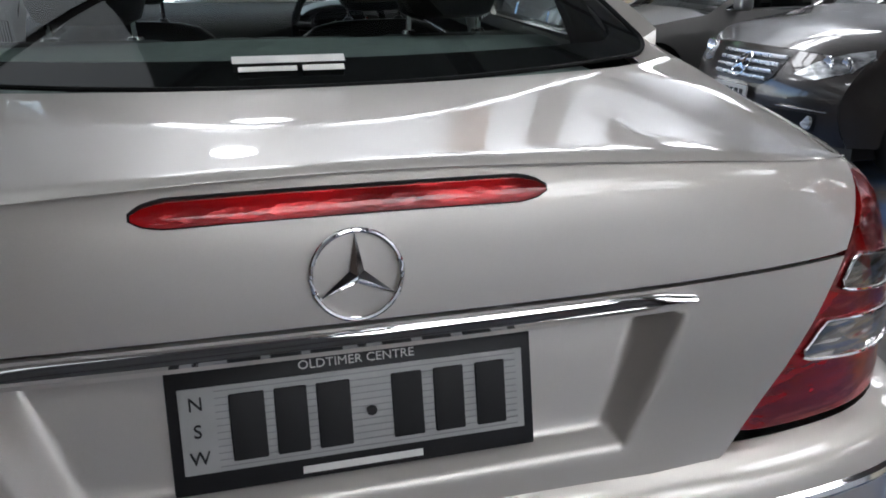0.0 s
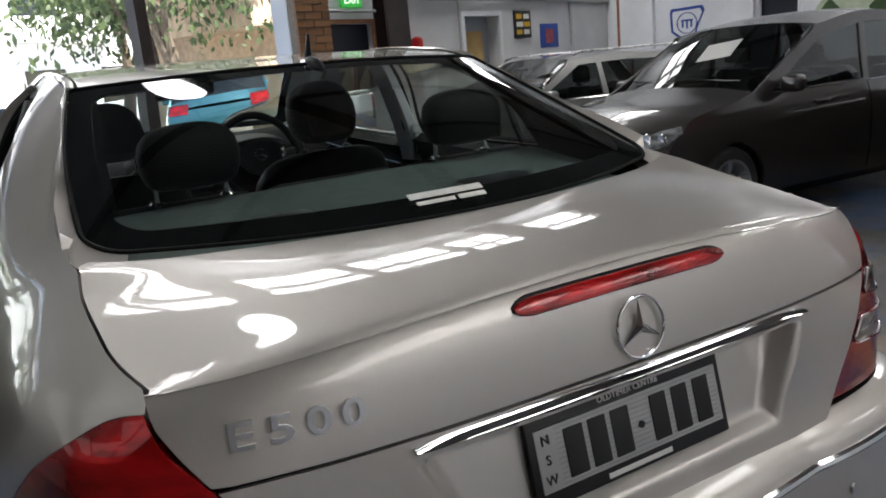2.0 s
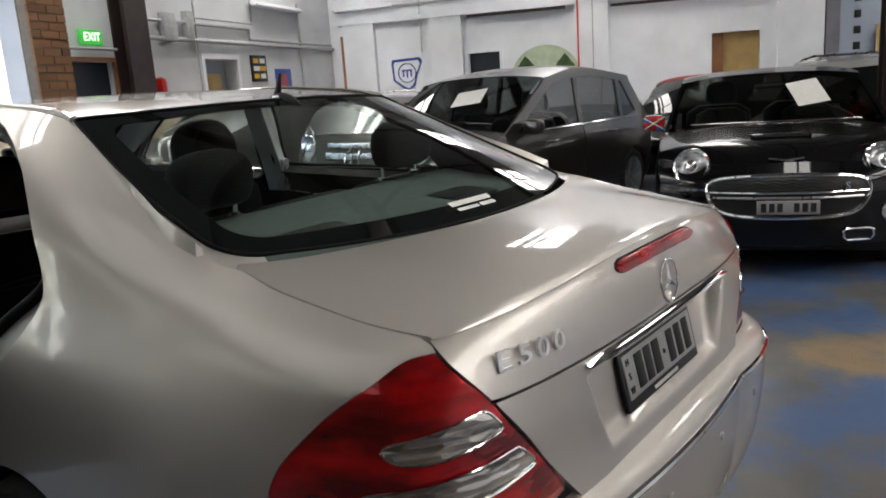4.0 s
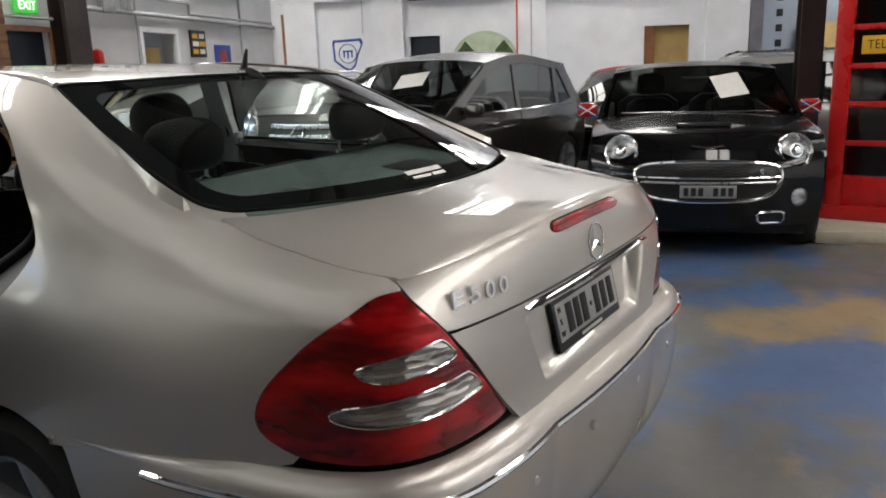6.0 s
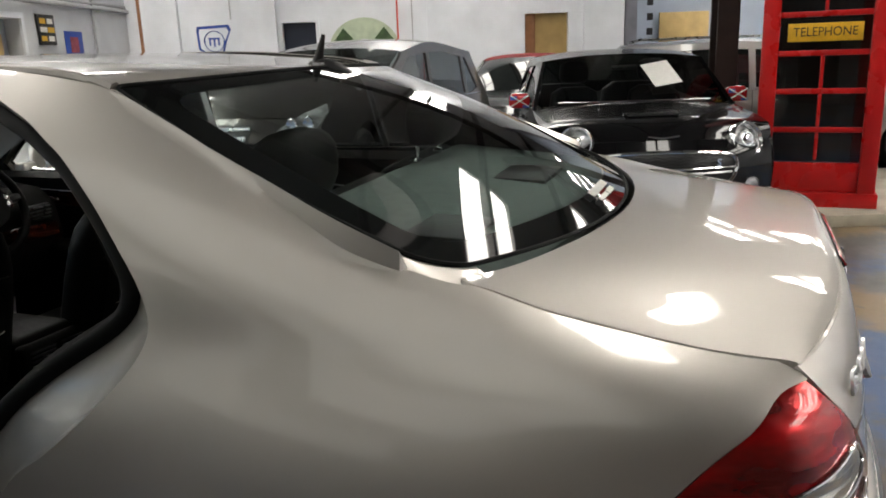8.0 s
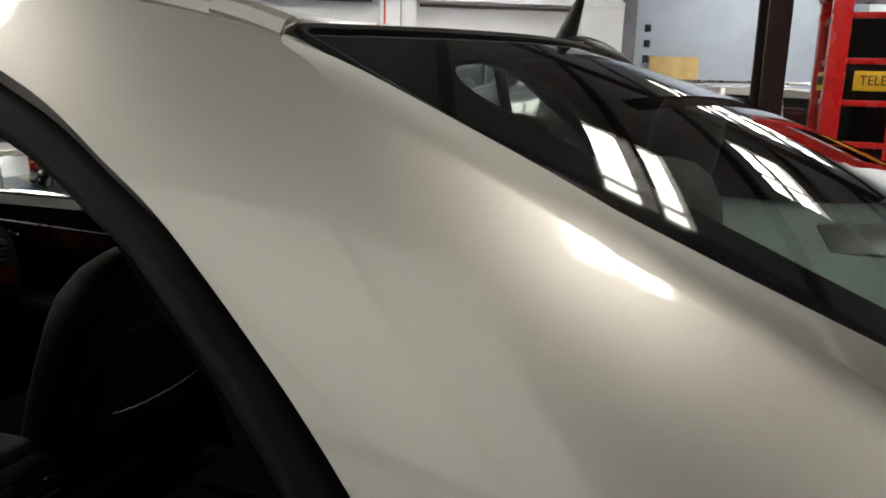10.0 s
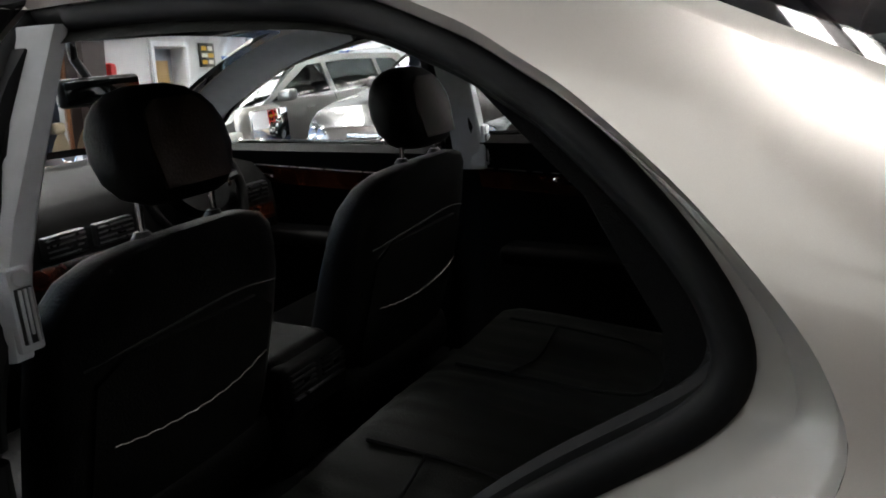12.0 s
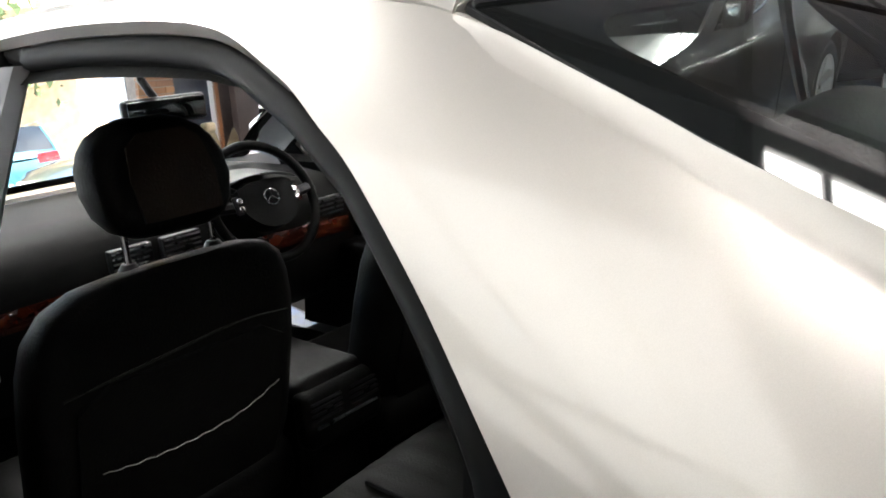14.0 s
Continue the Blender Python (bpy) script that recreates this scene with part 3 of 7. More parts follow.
DOOR_GAP = [(1.62, 1.447), (1.337, 1.452), (1.048, 1.433), (0.873, 1.383), (0.774, 1.338), (0.707, 1.301), (0.614, 1.235), (0.54, 1.165), (0.504, 1.115), (0.489, 1.062), (0.517, 1.003), (0.58, 0.937), (0.656, 0.873), (0.721, 0.828), (0.790, 0.750), (0.850, 0.654), (0.885, 0.563)]
ARCH_S, ARCH_Z, ARCH_R = 0.58, 0.325, 0.362
LAMP_OUT = [(-0.419, 1.038), (-0.39, 1.034), (-0.364, 1.024), (-0.324, 0.998), (-0.287, 0.97), (-0.253, 0.936), (-0.218, 0.895), (-0.198, 0.866), (-0.184, 0.83), (-0.184, 0.8), (-0.2, 0.775), (-0.25, 0.746), (-0.33, 0.735)]
LAMP_IN = [(-0.33, 0.735), (-0.45, 0.732), (-0.592, 0.735), (-0.608, 0.75), (-0.575, 0.80), (-0.525, 0.88), (-0.507, 0.908), (-0.488, 0.943), (-0.474, 0.965), (-0.454, 0.99), (-0.436, 1.013), (-0.419, 1.038)]


def arch(a0, a1, r=ARCH_R, n=30):
    return [(ARCH_S + r * math.cos(radians(a0 + (a1 - a0) * i / n)), ARCH_Z + r * math.sin(radians(a0 + (a1 - a0) * i / n))) for i in range(n + 1)]


def lamp_skin(s, z):
    """The tail lamp's surface, flush with the boot lid at its inner edge."""
    k = min(1.0, max(0.0, (-s - 0.24) / 0.18))
    return np.array(shell(s, z)) + np.array((0, 0.004 * k * k * (3 - 2 * k), 0))


car = thing("silver_sedan", "silver four-door sedan with its rear passenger door open", "car")

for sign in (1, -1):
    mir = sign < 0
    rail = [(y - CY, z) for y, z in zip(Y_RAIL, Z_RAIL)]
    top = spline([(-0.417, 1.046)] + [(-ARC * radians(d), cubic(d, TH_TOP, Z_TOP)) for d in (51.5, 47, 39, 31, 23, 15, 8, 0)] + rail[1:], 0.02)
    under = spline([(2.9, 1.03), (2.55, 1.2), (2.2, 1.352), (1.85, 1.43), (1.62, 1.447)], 0.02)
    gap = spline(DOOR_GAP, 0.015)
    wheel_arch = arch(41, 121)
    joint = spline([(0.396, 0.635), (0.115, 0.683), (-0.1, 0.705), (-0.22, 0.725), (-0.25, 0.738)], 0.02)
    lamp = spline(LAMP_OUT[::-1][1:], 0.015)
    outline = top + under + gap[1:] + wheel_arch + joint[1:-1] + lamp
    panel("quarter_panel", outline, shell, SILVER, car, 0.022, rim=0.018, mirror=mir)
    # bumper corner and flank
    OFF = ((0.0, 0.722), (0.022, 0.716), (0.048, 0.702), (0.062, 0.675), (0.066, 0.63), (0.064, 0.5), (0.05, 0.38), (0.01, 0.25))
    VV = [i / 7 for i in range(8)]

    def bumper(s, v):
        o, z = cubic(v, VV, [q[0] for q in OFF]), cubic(v, VV, [q[1] for q in OFF])
        fade = 1 - 0.93 * min(1.0, max(0.0, (s + 0.35) / 0.7))
        z += (0.635 - 0.722) * (1 - v) ** 2 * min(1.0, max(0.0, (s + 0.15) / 0.55)) ** 1.0
        p, q = np.array(shell(s, z)), np.array(shell(s + 0.004, z))
        d = q - p
        n = np.array((d[1], -d[0], 0.0))
        n /= np.linalg.norm(n) + 1e-9
        return p + n * (o * fade - 0.004)

    vs_b = [(0.396 - 0.1 * v * v - 0.03 * v, v) for v in np.linspace(0, 0.95, 20)]
    run = [(s, 0.0) for s in np.linspace(-1.057, 0.396, 60)]
    low = [(s, 0.95) for s in np.linspace(0.26, -1.057, 60)]
    end = [(-1.057, v) for v in np.linspace(0.95, 0, 20)]
    panel("bumper", run[:-1] + vs_b[:-1] + low[:-1] + end[:-1], bumper, SILVER, car, 0.03, rim=0.01, mirror=mir, flip=True)
    strip = [np.array(bumper(s, 0.455)) for s in np.linspace(-1.055, 0.05, 66)]
    for q in strip:
        q[0] *= sign
    bar("bumper_chrome_strip", strip, 0.009, CHROME, car, 8, label="thin chrome strip along the bumper")
    for s in (-0.62, -0.9):
        q = np.array(bumper(s, 0.62))
        n = np.array((0.25 * sign if s > -0.7 else 0.05 * sign, -1, 0))
        q[0] *= sign
        lathe("parking_sensor", [(0.0, 0.004), (0.009, 0.004), (0.011, 0.0)], SILVER, car, 16, Matrix.Translation(q) @ Vector(n).to_track_quat("X", "Z").to_matrix().to_4x4())
    # dark liner behind the panel gaps and inside the wheel arch
    bm = bmesh.new()
    for a0 in range(0, 181, 12):
        for xx in (0.55, 0.885):
            bm.verts.new((sign * xx, CY + ARCH_S + 0.355 * math.cos(radians(a0)), ARCH_Z + 0.355 * math.sin(radians(a0))))
    bm.verts.ensure_lookup_table()
    for i in range(15):
        bm.faces.new([bm.verts[k] for k in (2 * i, 2 * i + 1, 2 * i + 3, 2 * i + 2)])
    part("wheel_arch_liner", bm, BLACK, car)
    # tail lamp: red lens with two clear lenses set in it
    o = [np.array(q) for q in spline(LAMP_OUT, 0.012) + spline(LAMP_IN, 0.012)[1:-1]]
    c = np.mean(o, 0)
    o = [q + (c - q) / np.linalg.norm(c - q) * 0.0015 for q in o]
    lens = panel("tail_lamp", o, lamp_skin, LAMP_RED, car, 0.014, rim=0.03, mirror=mir, label="red tail lamp with two clear lenses")

    def proud(s, z, h=0.0035):
        p = lamp_skin(s, z)
        e = 0.003
        n = np.cross(lamp_skin(s + e, z) - p, lamp_skin(s, z + e) - p)
        n /= np.linalg.norm(n) + 1e-12
        return p - n * h

    up = spline([(-0.338, 0.91), (-0.355, 0.921), (-0.41, 0.932), (-0.455, 0.943), (-0.47, 0.942), (-0.482, 0.928), (-0.491, 0.908), (-0.46, 0.898), (-0.4, 0.888), (-0.365, 0.891), (-0.345, 0.9)], 0.01, True)
    lo2 = spline([(-0.3, 0.832), (-0.32, 0.845), (-0.41, 0.857), (-0.5, 0.868), (-0.515, 0.866), (-0.53, 0.848), (-0.54, 0.828), (-0.5, 0.818), (-0.42, 0.808), (-0.35, 0.81), (-0.31, 0.82)], 0.01, True)
    for q in (up, lo2):
        panel("clear_lens", q, lambda s, z: proud(s, z, -0.003), LAMP_CLEAR, lens, 0.012, rim=0.006, mirror=mir, label="clear ribbed lens")
        edge = [np.array(proud(a, b, -0.004)) for a, b in q]
        for p in edge:
            p[0] *= sign
        bar("lens_bezel", edge[: len(edge)], 0.0022, CHROME, lens, 6, True)

# dark inner tub that closes the gaps
bm = bmesh.new()
box(bm, (-0.62, 0.2, 0.3), (0.62, 0.9, 1.0), 0.02)
part("boot_tub", bm, BLACK, car)

# boot lid
x_edge = lambda z: float(np.interp(z, (0.69, 0.742, 0.82, 0.908, 0.943, 0.979, 1.001, 1.025, 1.05), (0.40, 0.462, 0.528, 0.59, 0.616, 0.641, 0.655, 0.667, 0.669)))
RECESS_TOP, RECESS_LOW = 0.918, 0.748


def recess(x, z):
    """How deep the plate recess is here."""
    half = 0.315 + (z - RECESS_LOW) * 0.42
    k = min(1.0, max(0.0, (half - abs(x)) / 0.045), max(0.0, (RECESS_TOP - z) / 0.014), max(0.0, (z - RECESS_LOW) / 0.03))
    k = k * k * (3 - 2 * k)
    return k * (0.026 + (z - RECESS_LOW) * 0.17)


def lid_lower(x, z):
    p = lid_face(x, z)
    return (p[0], p[1] + recess(x, z), z)


lid = part("boot_lid", bmesh.new(), None, car)
zz = np.linspace(0.955, 1.048, 8)
right = [(x_edge(z), z) for z in zz]
lipline = [(x, lip_z(x) - 0.004) for x in np.linspace(0.667, -0.667, 66)]
left = [(-x_edge(z), z) for z in zz[::-1]]
bottom = [(x, 0.953) for x in np.linspace(-0.622, 0.622, 60)]
panel("tail_panel", right + lipline[1:] + left[1:] + bottom[1:-1], lid_face, SILVER, lid, 0.02, rim=0.012)
zz = np.linspace(0.742, 0.948, 14)
right = [(x_edge(z), z) for z in zz]
left = [(-x, z) for x, z in right[::-1]]
topl = [(x, 0.948) for x in np.linspace(0.6185, -0.6185, 80)]
low = spline([(-0.462, 0.742), (-0.43, 0.712), (-0.36, 0.697), (0, 0.692), (0.36, 0.697), (0.43, 0.712), (0.462, 0.742)], 0.015)
panel("plate_panel", right + topl[1:] + left[1:] + low[1:-1], lid_lower, SILVER, lid, 0.0095, rim=0.012)
flank = [(lid_side(t), t) for t in np.linspace(0.03, 0.9, 24)]
turn_in = [(flank[-1][0] - 0.02 * k * k, 0.9 + 0.085 * k) for k in (0.4, 0.7, 1.0)]
right = flank + turn_in
panel("lid_top", [(x, 0.0) for x in np.linspace(-0.662, 0.662, 70)] + right + [(x, 0.985) for x in np.linspace(0.62, -0.62, 60)]
      + [(-x, t) for x, t in right[::-1]], lid_top, SILVER, lid, 0.026, rim=0.012)
# rounded lip between the top and the tail panel
bm = bmesh.new()
xs = np.linspace(-0.666, 0.666, 70)
rows = []
for x in xs:
    a = np.array(lid_face(x, lip_z(x) - 0.004))
    d = np.array(lid_top(x, 0.0)) + np.array((0, -0.0035, 0.0005))
    rows.append([bm.verts.new(q) for q in (a, 0.5 * (a + d) + np.array((0, -0.0018, 0.0)), d, np.array(lid_top(x, 0.002)))])
for a, b in zip(rows[:-1], rows[1:]):
    for k in range(3):
        bm.faces.new((a[k], b[k], b[k + 1], a[k + 1]))
part("lid_lip", bm, SILVER, lid)

# high brake lamp
def strip_on_face(z0, z1, xa, xb, n=40, h=0.006, taper=0.06):
    bm = bmesh.new()
    rows = []
    for x in np.linspace(xa, xb, n):
        k = min(1.0, (min(x - xa, xb - x) / taper)) if taper else 1.0
        k = 0.25 + 0.75 * math.sqrt(max(0.0, k))
        zc, hz = 0.5 * (z0 + z1) - 0.04 * x * x, 0.5 * (z1 - z0) * k
        ring = []
        for dz, out in ((-1, -0.004), (-0.9, h * 0.8), (-0.4, h), (0.4, h), (0.9, h * 0.8), (1, -0.004)):
            p = lid_face(x, zc + dz * hz)
            ring.append(bm.verts.new((p[0], p[1] - out, p[2])))
        rows.append(ring)
    for a, b in zip(rows[:-1], rows[1:]):
        for k in range(5):
            bm.faces.new((a[k], b[k], b[k + 1], a[k + 1]))
    bm.faces.new(rows[0])
    bm.faces.new(rows[-1][::-1])
    bmesh.ops.recalc_face_normals(bm, faces=bm.faces)
    return bm


part("brake_lamp", strip_on_face(1.061, 1.085, -0.205, 0.205, taper=0.03), LAMP_BRAKE, lid, "slim red high-level brake lamp")
part("brake_lamp_frame", strip_on_face(1.0585, 1.0875, -0.208, 0.208, h=0.002, taper=0.03), SEAL, lid)

# chrome strip over the number plate
bm = bmesh.new()
rows = []
for x in np.linspace(-0.385, 0.385, 50):
    p = lid_face(x, 0.931)
    k = 1 - 0.55 * max(0.0, (abs(x) - 0.3) / 0.085) ** 2
    ring = [(0.001, 0.011), (-0.008, 0.008), (-0.013, 0.001), (-0.007, -0.006), (0.02, -0.008)]
    rows.append([bm.verts.new((x, p[1] + dy, 0.934 + dz * k)) for dy, dz in ring])
for a, b in zip(rows[:-1], rows[1:]):
    for k in range(4):
        bm.faces.new((a[k], a[k + 1], b[k + 1], b[k]))
bmesh.ops.recalc_face_normals(bm, faces=bm.faces)
part("chrome_handle_strip", bm, CHROME, lid, "chrome handle strip above the plate")

# star badge: ring and three-pointed star, as a plain shape
y0 = lid_face(0, 1.002)[1] - 0.006
tilt = pose(0, y0, 1.003, 0, 0, 0) @ pose(0, 0, 0, -7)
bar("badge_ring", [tilt @ Vector((0.0455 * math.cos(a), 0, 0.0455 * math.sin(a))) for a in np.linspace(0, 2 * math.pi, 49)[:-1]], 0.0028, CHROME, lid, 8, True)
bm = bmesh.new()
for k in range(3):
    a = radians(90 + 120 * k)
    tip = Vector((0.044 * math.cos(a), 0, 0.044 * math.sin(a)))
    b1, b2 = (Vector((0.0085 * math.cos(a + w), 0, 0.0085 * math.sin(a + w))) for w in (radians(60), radians(-60)))
    hub = Vector((0, -0.006, 0))
    vs = [bm.verts.new(tilt @ q) for q in (tip, b1, hub, b2)]
    bm.faces.new((vs[0], vs[1], vs[2]))
    bm.faces.new((vs[0], vs[2], vs[3]))
part("badge_star", bm, CHROME, lid, smooth=False)

# model letters
for ch, x in zip("E500", (-0.583, -0.537, -0.494, -0.452)):
    p, q = Vector(lid_face(x, 1.004)), Vector(lid_face(x + 0.01, 1.004))
    turn = math.degrees(math.atan2(q.y - p.y, 0.01))
    writing("model_letter", ch, 0.048, BRIGHT, lid, pose(x, p.y - 0.0065, 1.004, 90 - 7, 0, turn), 0.0022, width=0.029, bold=0.0006)

# number plate in its holder
pl = pose(0, 0.029, 0.838, 90 - 13, 0, 0)
plate = part("number_plate", bmesh.new(), None, lid)
bm = bmesh.new()
box(bm, (-0.198, -0.069, -0.006), (0.198, 0.069, 0.004), 0.003, pl)
part("plate_holder", bm, BLACK, plate, "black plastic plate holder")
bm = bmesh.new()
box(bm, (-0.186, -0.046, 0.0035), (0.186, 0.046, 0.0062), 0.001, pl)
part("plate", bm, PLATE, plate, "white ridged plate with black bars")
bm = bmesh.new()
for k in range(12):
    z = -0.041 + k * 0.0074
    box(bm, (-0.15, z, 0.006), (0.178, z + 0.0012, 0.0068), 0, pl)
tagged(part("plate_ridge", bm, PLATE_GREY, plate), kind="stuff")
for x, w in ((-0.118, 0.036), (-0.073, 0.034), (-0.028, 0.036), (0.052, 0.034), (0.099, 0.034), (0.147, 0.034)):
    bm = bmesh.new()
    box(bm, (x - w / 2, -0.036, 0.0062), (x + w / 2, 0.036, 0.0082), 0.0015, pl)
    part("plate_bar", bm, INK, plate)
lathe("plate_dot", [(0.0, 0.002), (0.0055, 0.002), (0.0055, 0.0)], INK, plate, 14, pl @ pose(0.012, -0.002, 0.0062, 0, -90))
for k, ch in enumerate("NSW"):
    writing("state_letter", ch, 0.02, INK, plate, pl @ pose(-0.169, 0.029 - 0.029 * k, 0.0072))
writing("holder_lettering", "OLDTIMER CENTRE", 0.0135, PAPER, plate, pl @ pose(0, 0.0565, 0.0046), 0.0005, width=0.125)
boxes("holder_bar", [((-0.066, -0.0625, 0.0042), (0.066, -0.0545, 0.0048))], PAPER, plate, m=pl)

# rear window with its black border
def round_rect(x0, x1, y0, y1, r_low, ry_low, n=8, r_up=None):
    pts = []
    up = r_up or r_low
    for right, low, a in ((1, 1, -90), (1, 0, 0), (0, 0, 90), (0, 1, 180)):
        r, ry = (r_low, ry_low) if low else (up, up)
        cx, cy = (x1 - r if right else x0 + r), (y0 + ry if low else y1 - ry)
        pts += [(cx + r * math.cos(radians(a + 90 * k / n)), cy + ry * math.sin(radians(a + 90 * k / n))) for k in range(n + 1)]
    out = []
    for a, b in zip(pts, pts[1:] + pts[:1]):
        a, b = np.array(a), np.array(b)
        k = max(1, int(np.linalg.norm(b - a) / 0.05))
        out += [a + (b - a) * i / k for i in range(k)]
    return out


window = part("rear_window", bmesh.new(), None, car)
outer = round_rect(-0.995, 0.995, 0.005, 0.985, 0.1, 0.1, 8, 0.025)
inner = round_rect(-0.91, 0.91, 0.09, 0.92, 0.09, 0.1)
panel("glass_border", outer, rear_glass, FRIT, window, 0.05, holes=[inner], rim=0.004)
panel("pane", inner, rear_glass, GLASS, window, 0.06, rim=0.0).visible_shadow = False
rim = [np.array(rear_glass(s, t)) + np.array((0, 0, 0.001)) for s, t in round_rect(-0.992, 0.992, 0.004, 0.99, 0.1, 0.1, 8, 0.025)]
bar("window_seal", rim, 0.004, SEAL, window, 6, True)
# painted surround: a rounded edge from the quarter panel in to the glass
for sign in (1, -1):
    rows = []
    for k in np.linspace(0, 1, 9):
        a = radians(-90 + 90 * k)
        i = np.array(rear_glass(0.9 + 0.1 * math.cos(a), 0.115 + 0.115 * math.sin(a))) - np.array((0, 0, 0.002))
        y = 0.545 + 0.11 * k
        e = np.array(shell(y - CY, cubic(y, Y_RAIL, Z_RAIL) - 0.003))
        w = min(1.0, 1.6 * k)
        o = np.array((0.615, 0.535, 1.106)) * (1 - w) + (e - np.array((0.003, 0, 0.004 * (1 - k) + 0.001))) * w
        rows.append([o, o + (i - o) * 0.3, o + (i - o) * 0.7, i])
    for t in np.linspace(0.15, 0.975, 30):
        i = np.array(rear_glass(1.0, t)) - np.array((0, 0, 0.002))
        y = 0.655 + (1.27 - 0.655) * (t - 0.12) / 0.85
        zr = cubic(y, Y_RAIL, Z_RAIL)
        w = min(1.0, (t - 0.12) / 0.15) * min(1.0, (0.99 - t) / 0.1)
        o, m = np.array(shell(y - CY, zr - 0.003 - 0.012 * w)), np.array(shell(y - CY, zr - 0.003 - 0.003 * w))
        top = np.array((m[0] - 0.005 * w, m[1], max(i[2], zr) + 0.0025 * w))
        rows.append([o + np.array((0.001 * w - 0.001, 0, 0)), m + np.array((0.001 * w, 0, 0.001 * w)), top, i])
    bm = bmesh.new()
    vs = [[bm.verts.new((sign * q[0], q[1], q[2])) for q in r] for r in rows]
    for a, b in zip(vs[:-1], vs[1:]):
        for k in range(3):
            bm.faces.new((a[k], b[k], b[k + 1], a[k + 1]))
    bmesh.ops.recalc_face_normals(bm, faces=bm.faces)
    part("window_surround", bm, SILVER, car)
# service sticker at the foot of the window
st = np.array(rear_glass(-0.03, 0.068))
su = np.array(rear_glass(-0.03, 0.12)) - np.array(rear_glass(-0.03, 0.03))
ang = math.degrees(math.atan2(su[2], su[1]))
sm = pose(st[0], st[1] - 0.002, st[2] + 0.004, ang, 0, 0)
boxes("sticker_bar", [((-0.083, 0.003, 0.0005), (0.083, 0.02, 0.001)), ((-0.075, -0.016, 0.0005), (0.01, -0.005, 0.001)), ((0.018, -0.017, 0.0005), (0.08, -0.004, 0.001))], PAPER, window, m=sm, label="white lettering bars on the glass")

# roof with ditch strips and antenna
panel("roof", [(x, 0.0) for x in np.linspace(-0.548, 0.548, 30)] + [(0.548 - 0.02 * math.sin(math.pi * t), t) for t in np.linspace(0.02, 0.98, 40)]
      + [(x, 1.0) for x in np.linspace(0.548, -0.548, 30)] + [(-0.548 + 0.02 * math.sin(math.pi * t), t) for t in np.linspace(0.98, 0.02, 40)], roof_at, SILVER, car, 0.045, rim=0.012)
for sign in (1, -1):
    run = [np.array((sign * (cubic(y, Y_RAIL, X_RAIL) - 0.012), y, cubic(y, Y_RAIL, Z_RAIL) - 0.002)) for y in np.linspace(1.275, 2.7, 50)]
    bar("roof_ditch_strip", run, 0.011, SILVER, car, 8)
    bar("roof_ditch_gap", [q + np.array((-0.012 * sign, 0, 0.006)) for q in run], 0.0025, SEAL, car, 6)
    bar("ditch_cap", [q + np.array((0, 0, 0.004)) for q in run[:3]], 0.012, SILVER, car, 8)
bm = bmesh.new()
rows = []
for k in range(13):
    t = k / 12
    y = 1.2 - 0.115 * t
    w, h = 0.024 * math.sqrt(max(0.02, 1 - (2 * t - 0.9) ** 2 * 0.9)), 0.026 * math.sin(math.pi * min(1, 0.12 + t * 0.86)) ** 0.8
    z = 1.437 - 0.022 * t
    rows.append([bm.verts.new((w * math.cos(a), y, z - 0.006 + (h + 0.006) * max(0, math.sin(a)))) for a in np.linspace(0, math.pi, 9)])
for a, b in zip(rows[:-1], rows[1:]):
    for k in range(8):
        bm.faces.new((a[k], a[k + 1], b[k + 1], b[k]))
bm.faces.new(rows[0])
bm.faces.new(rows[-1][::-1])
bmesh.ops.recalc_face_normals(bm, faces=bm.faces)
ant = part("roof_antenna", bm, BLACK, car, "black stub antenna on the roof")
bar("antenna_mast", [(0, 1.178, 1.447), (0, 1.168, 1.478), (0, 1.158, 1.51)], [0.011, 0.007, 0.0035], BLACK, ant, 10, squash=1.3)
for sign in (1, -1):
    boxes("antenna_mark", [((sign * 0.020 - 0.001, 1.15, 1.441), (sign * 0.020 + 0.001, 1.18, 1.446))], CHROME, ant)

# bonnet, front wings and windscreen
panel("bonnet", [(x, 0.0) for x in np.linspace(-0.72, 0.72, 20)] + [(0.72, t) for t in np.linspace(0.05, 0.95, 16)] + [(x, 1.0) for x in np.linspace(0.72, -0.72, 20)] + [(-0.72, t) for t in np.linspace(0.95, 0.05, 16)], hood, SILVER, car, 0.06)
ws = part("windscreen", bmesh.new(), None, car)
inner = round_rect(-0.93, 0.93, 0.06, 0.93, 0.05, 0.05)
panel("screen_border", round_rect(-1, 1, 0.0, 1.0, 0.03, 0.03), windscreen, FRIT, ws, 0.08, holes=[inner], rim=0.0)
panel("pane", inner, windscreen, CLEAR, ws, 0.08, rim=0.0).visible_shadow = False
for sign in (1, -1):
    front = [(2.85, 1.03), (2.8, 0.9), (2.8, 0.3), (2.98, 0.3)]
    arc = [(3.435 + 0.362 * math.cos(radians(a)), 0.325 + 0.362 * math.sin(radians(a))) for a in range(180, -1, -8)]
    fr = lines(front, 0.06) + arc + lines([(3.85, 0.35), (3.95, 0.5), (3.9, 0.75), (3.5, 0.93), (3.1, 1.0), (2.85, 1.03)], 0.06)
    panel("front_wing", fr, lambda s, z: (cubic(CY + s, (3.3, 3.8, 4.2, 4.5), (0.905, 0.9, 0.86, 0.78)) - 0.06 * max(0, (z - 0.75) / 0.25) ** 2, CY + s, z), SILVER, car, 0.06, mirror=sign < 0)
boxes("front_bumper", [((-0.78, 4.45, 0.25), (0.78, 4.7, 0.68))], SILVER, car, 0.08)


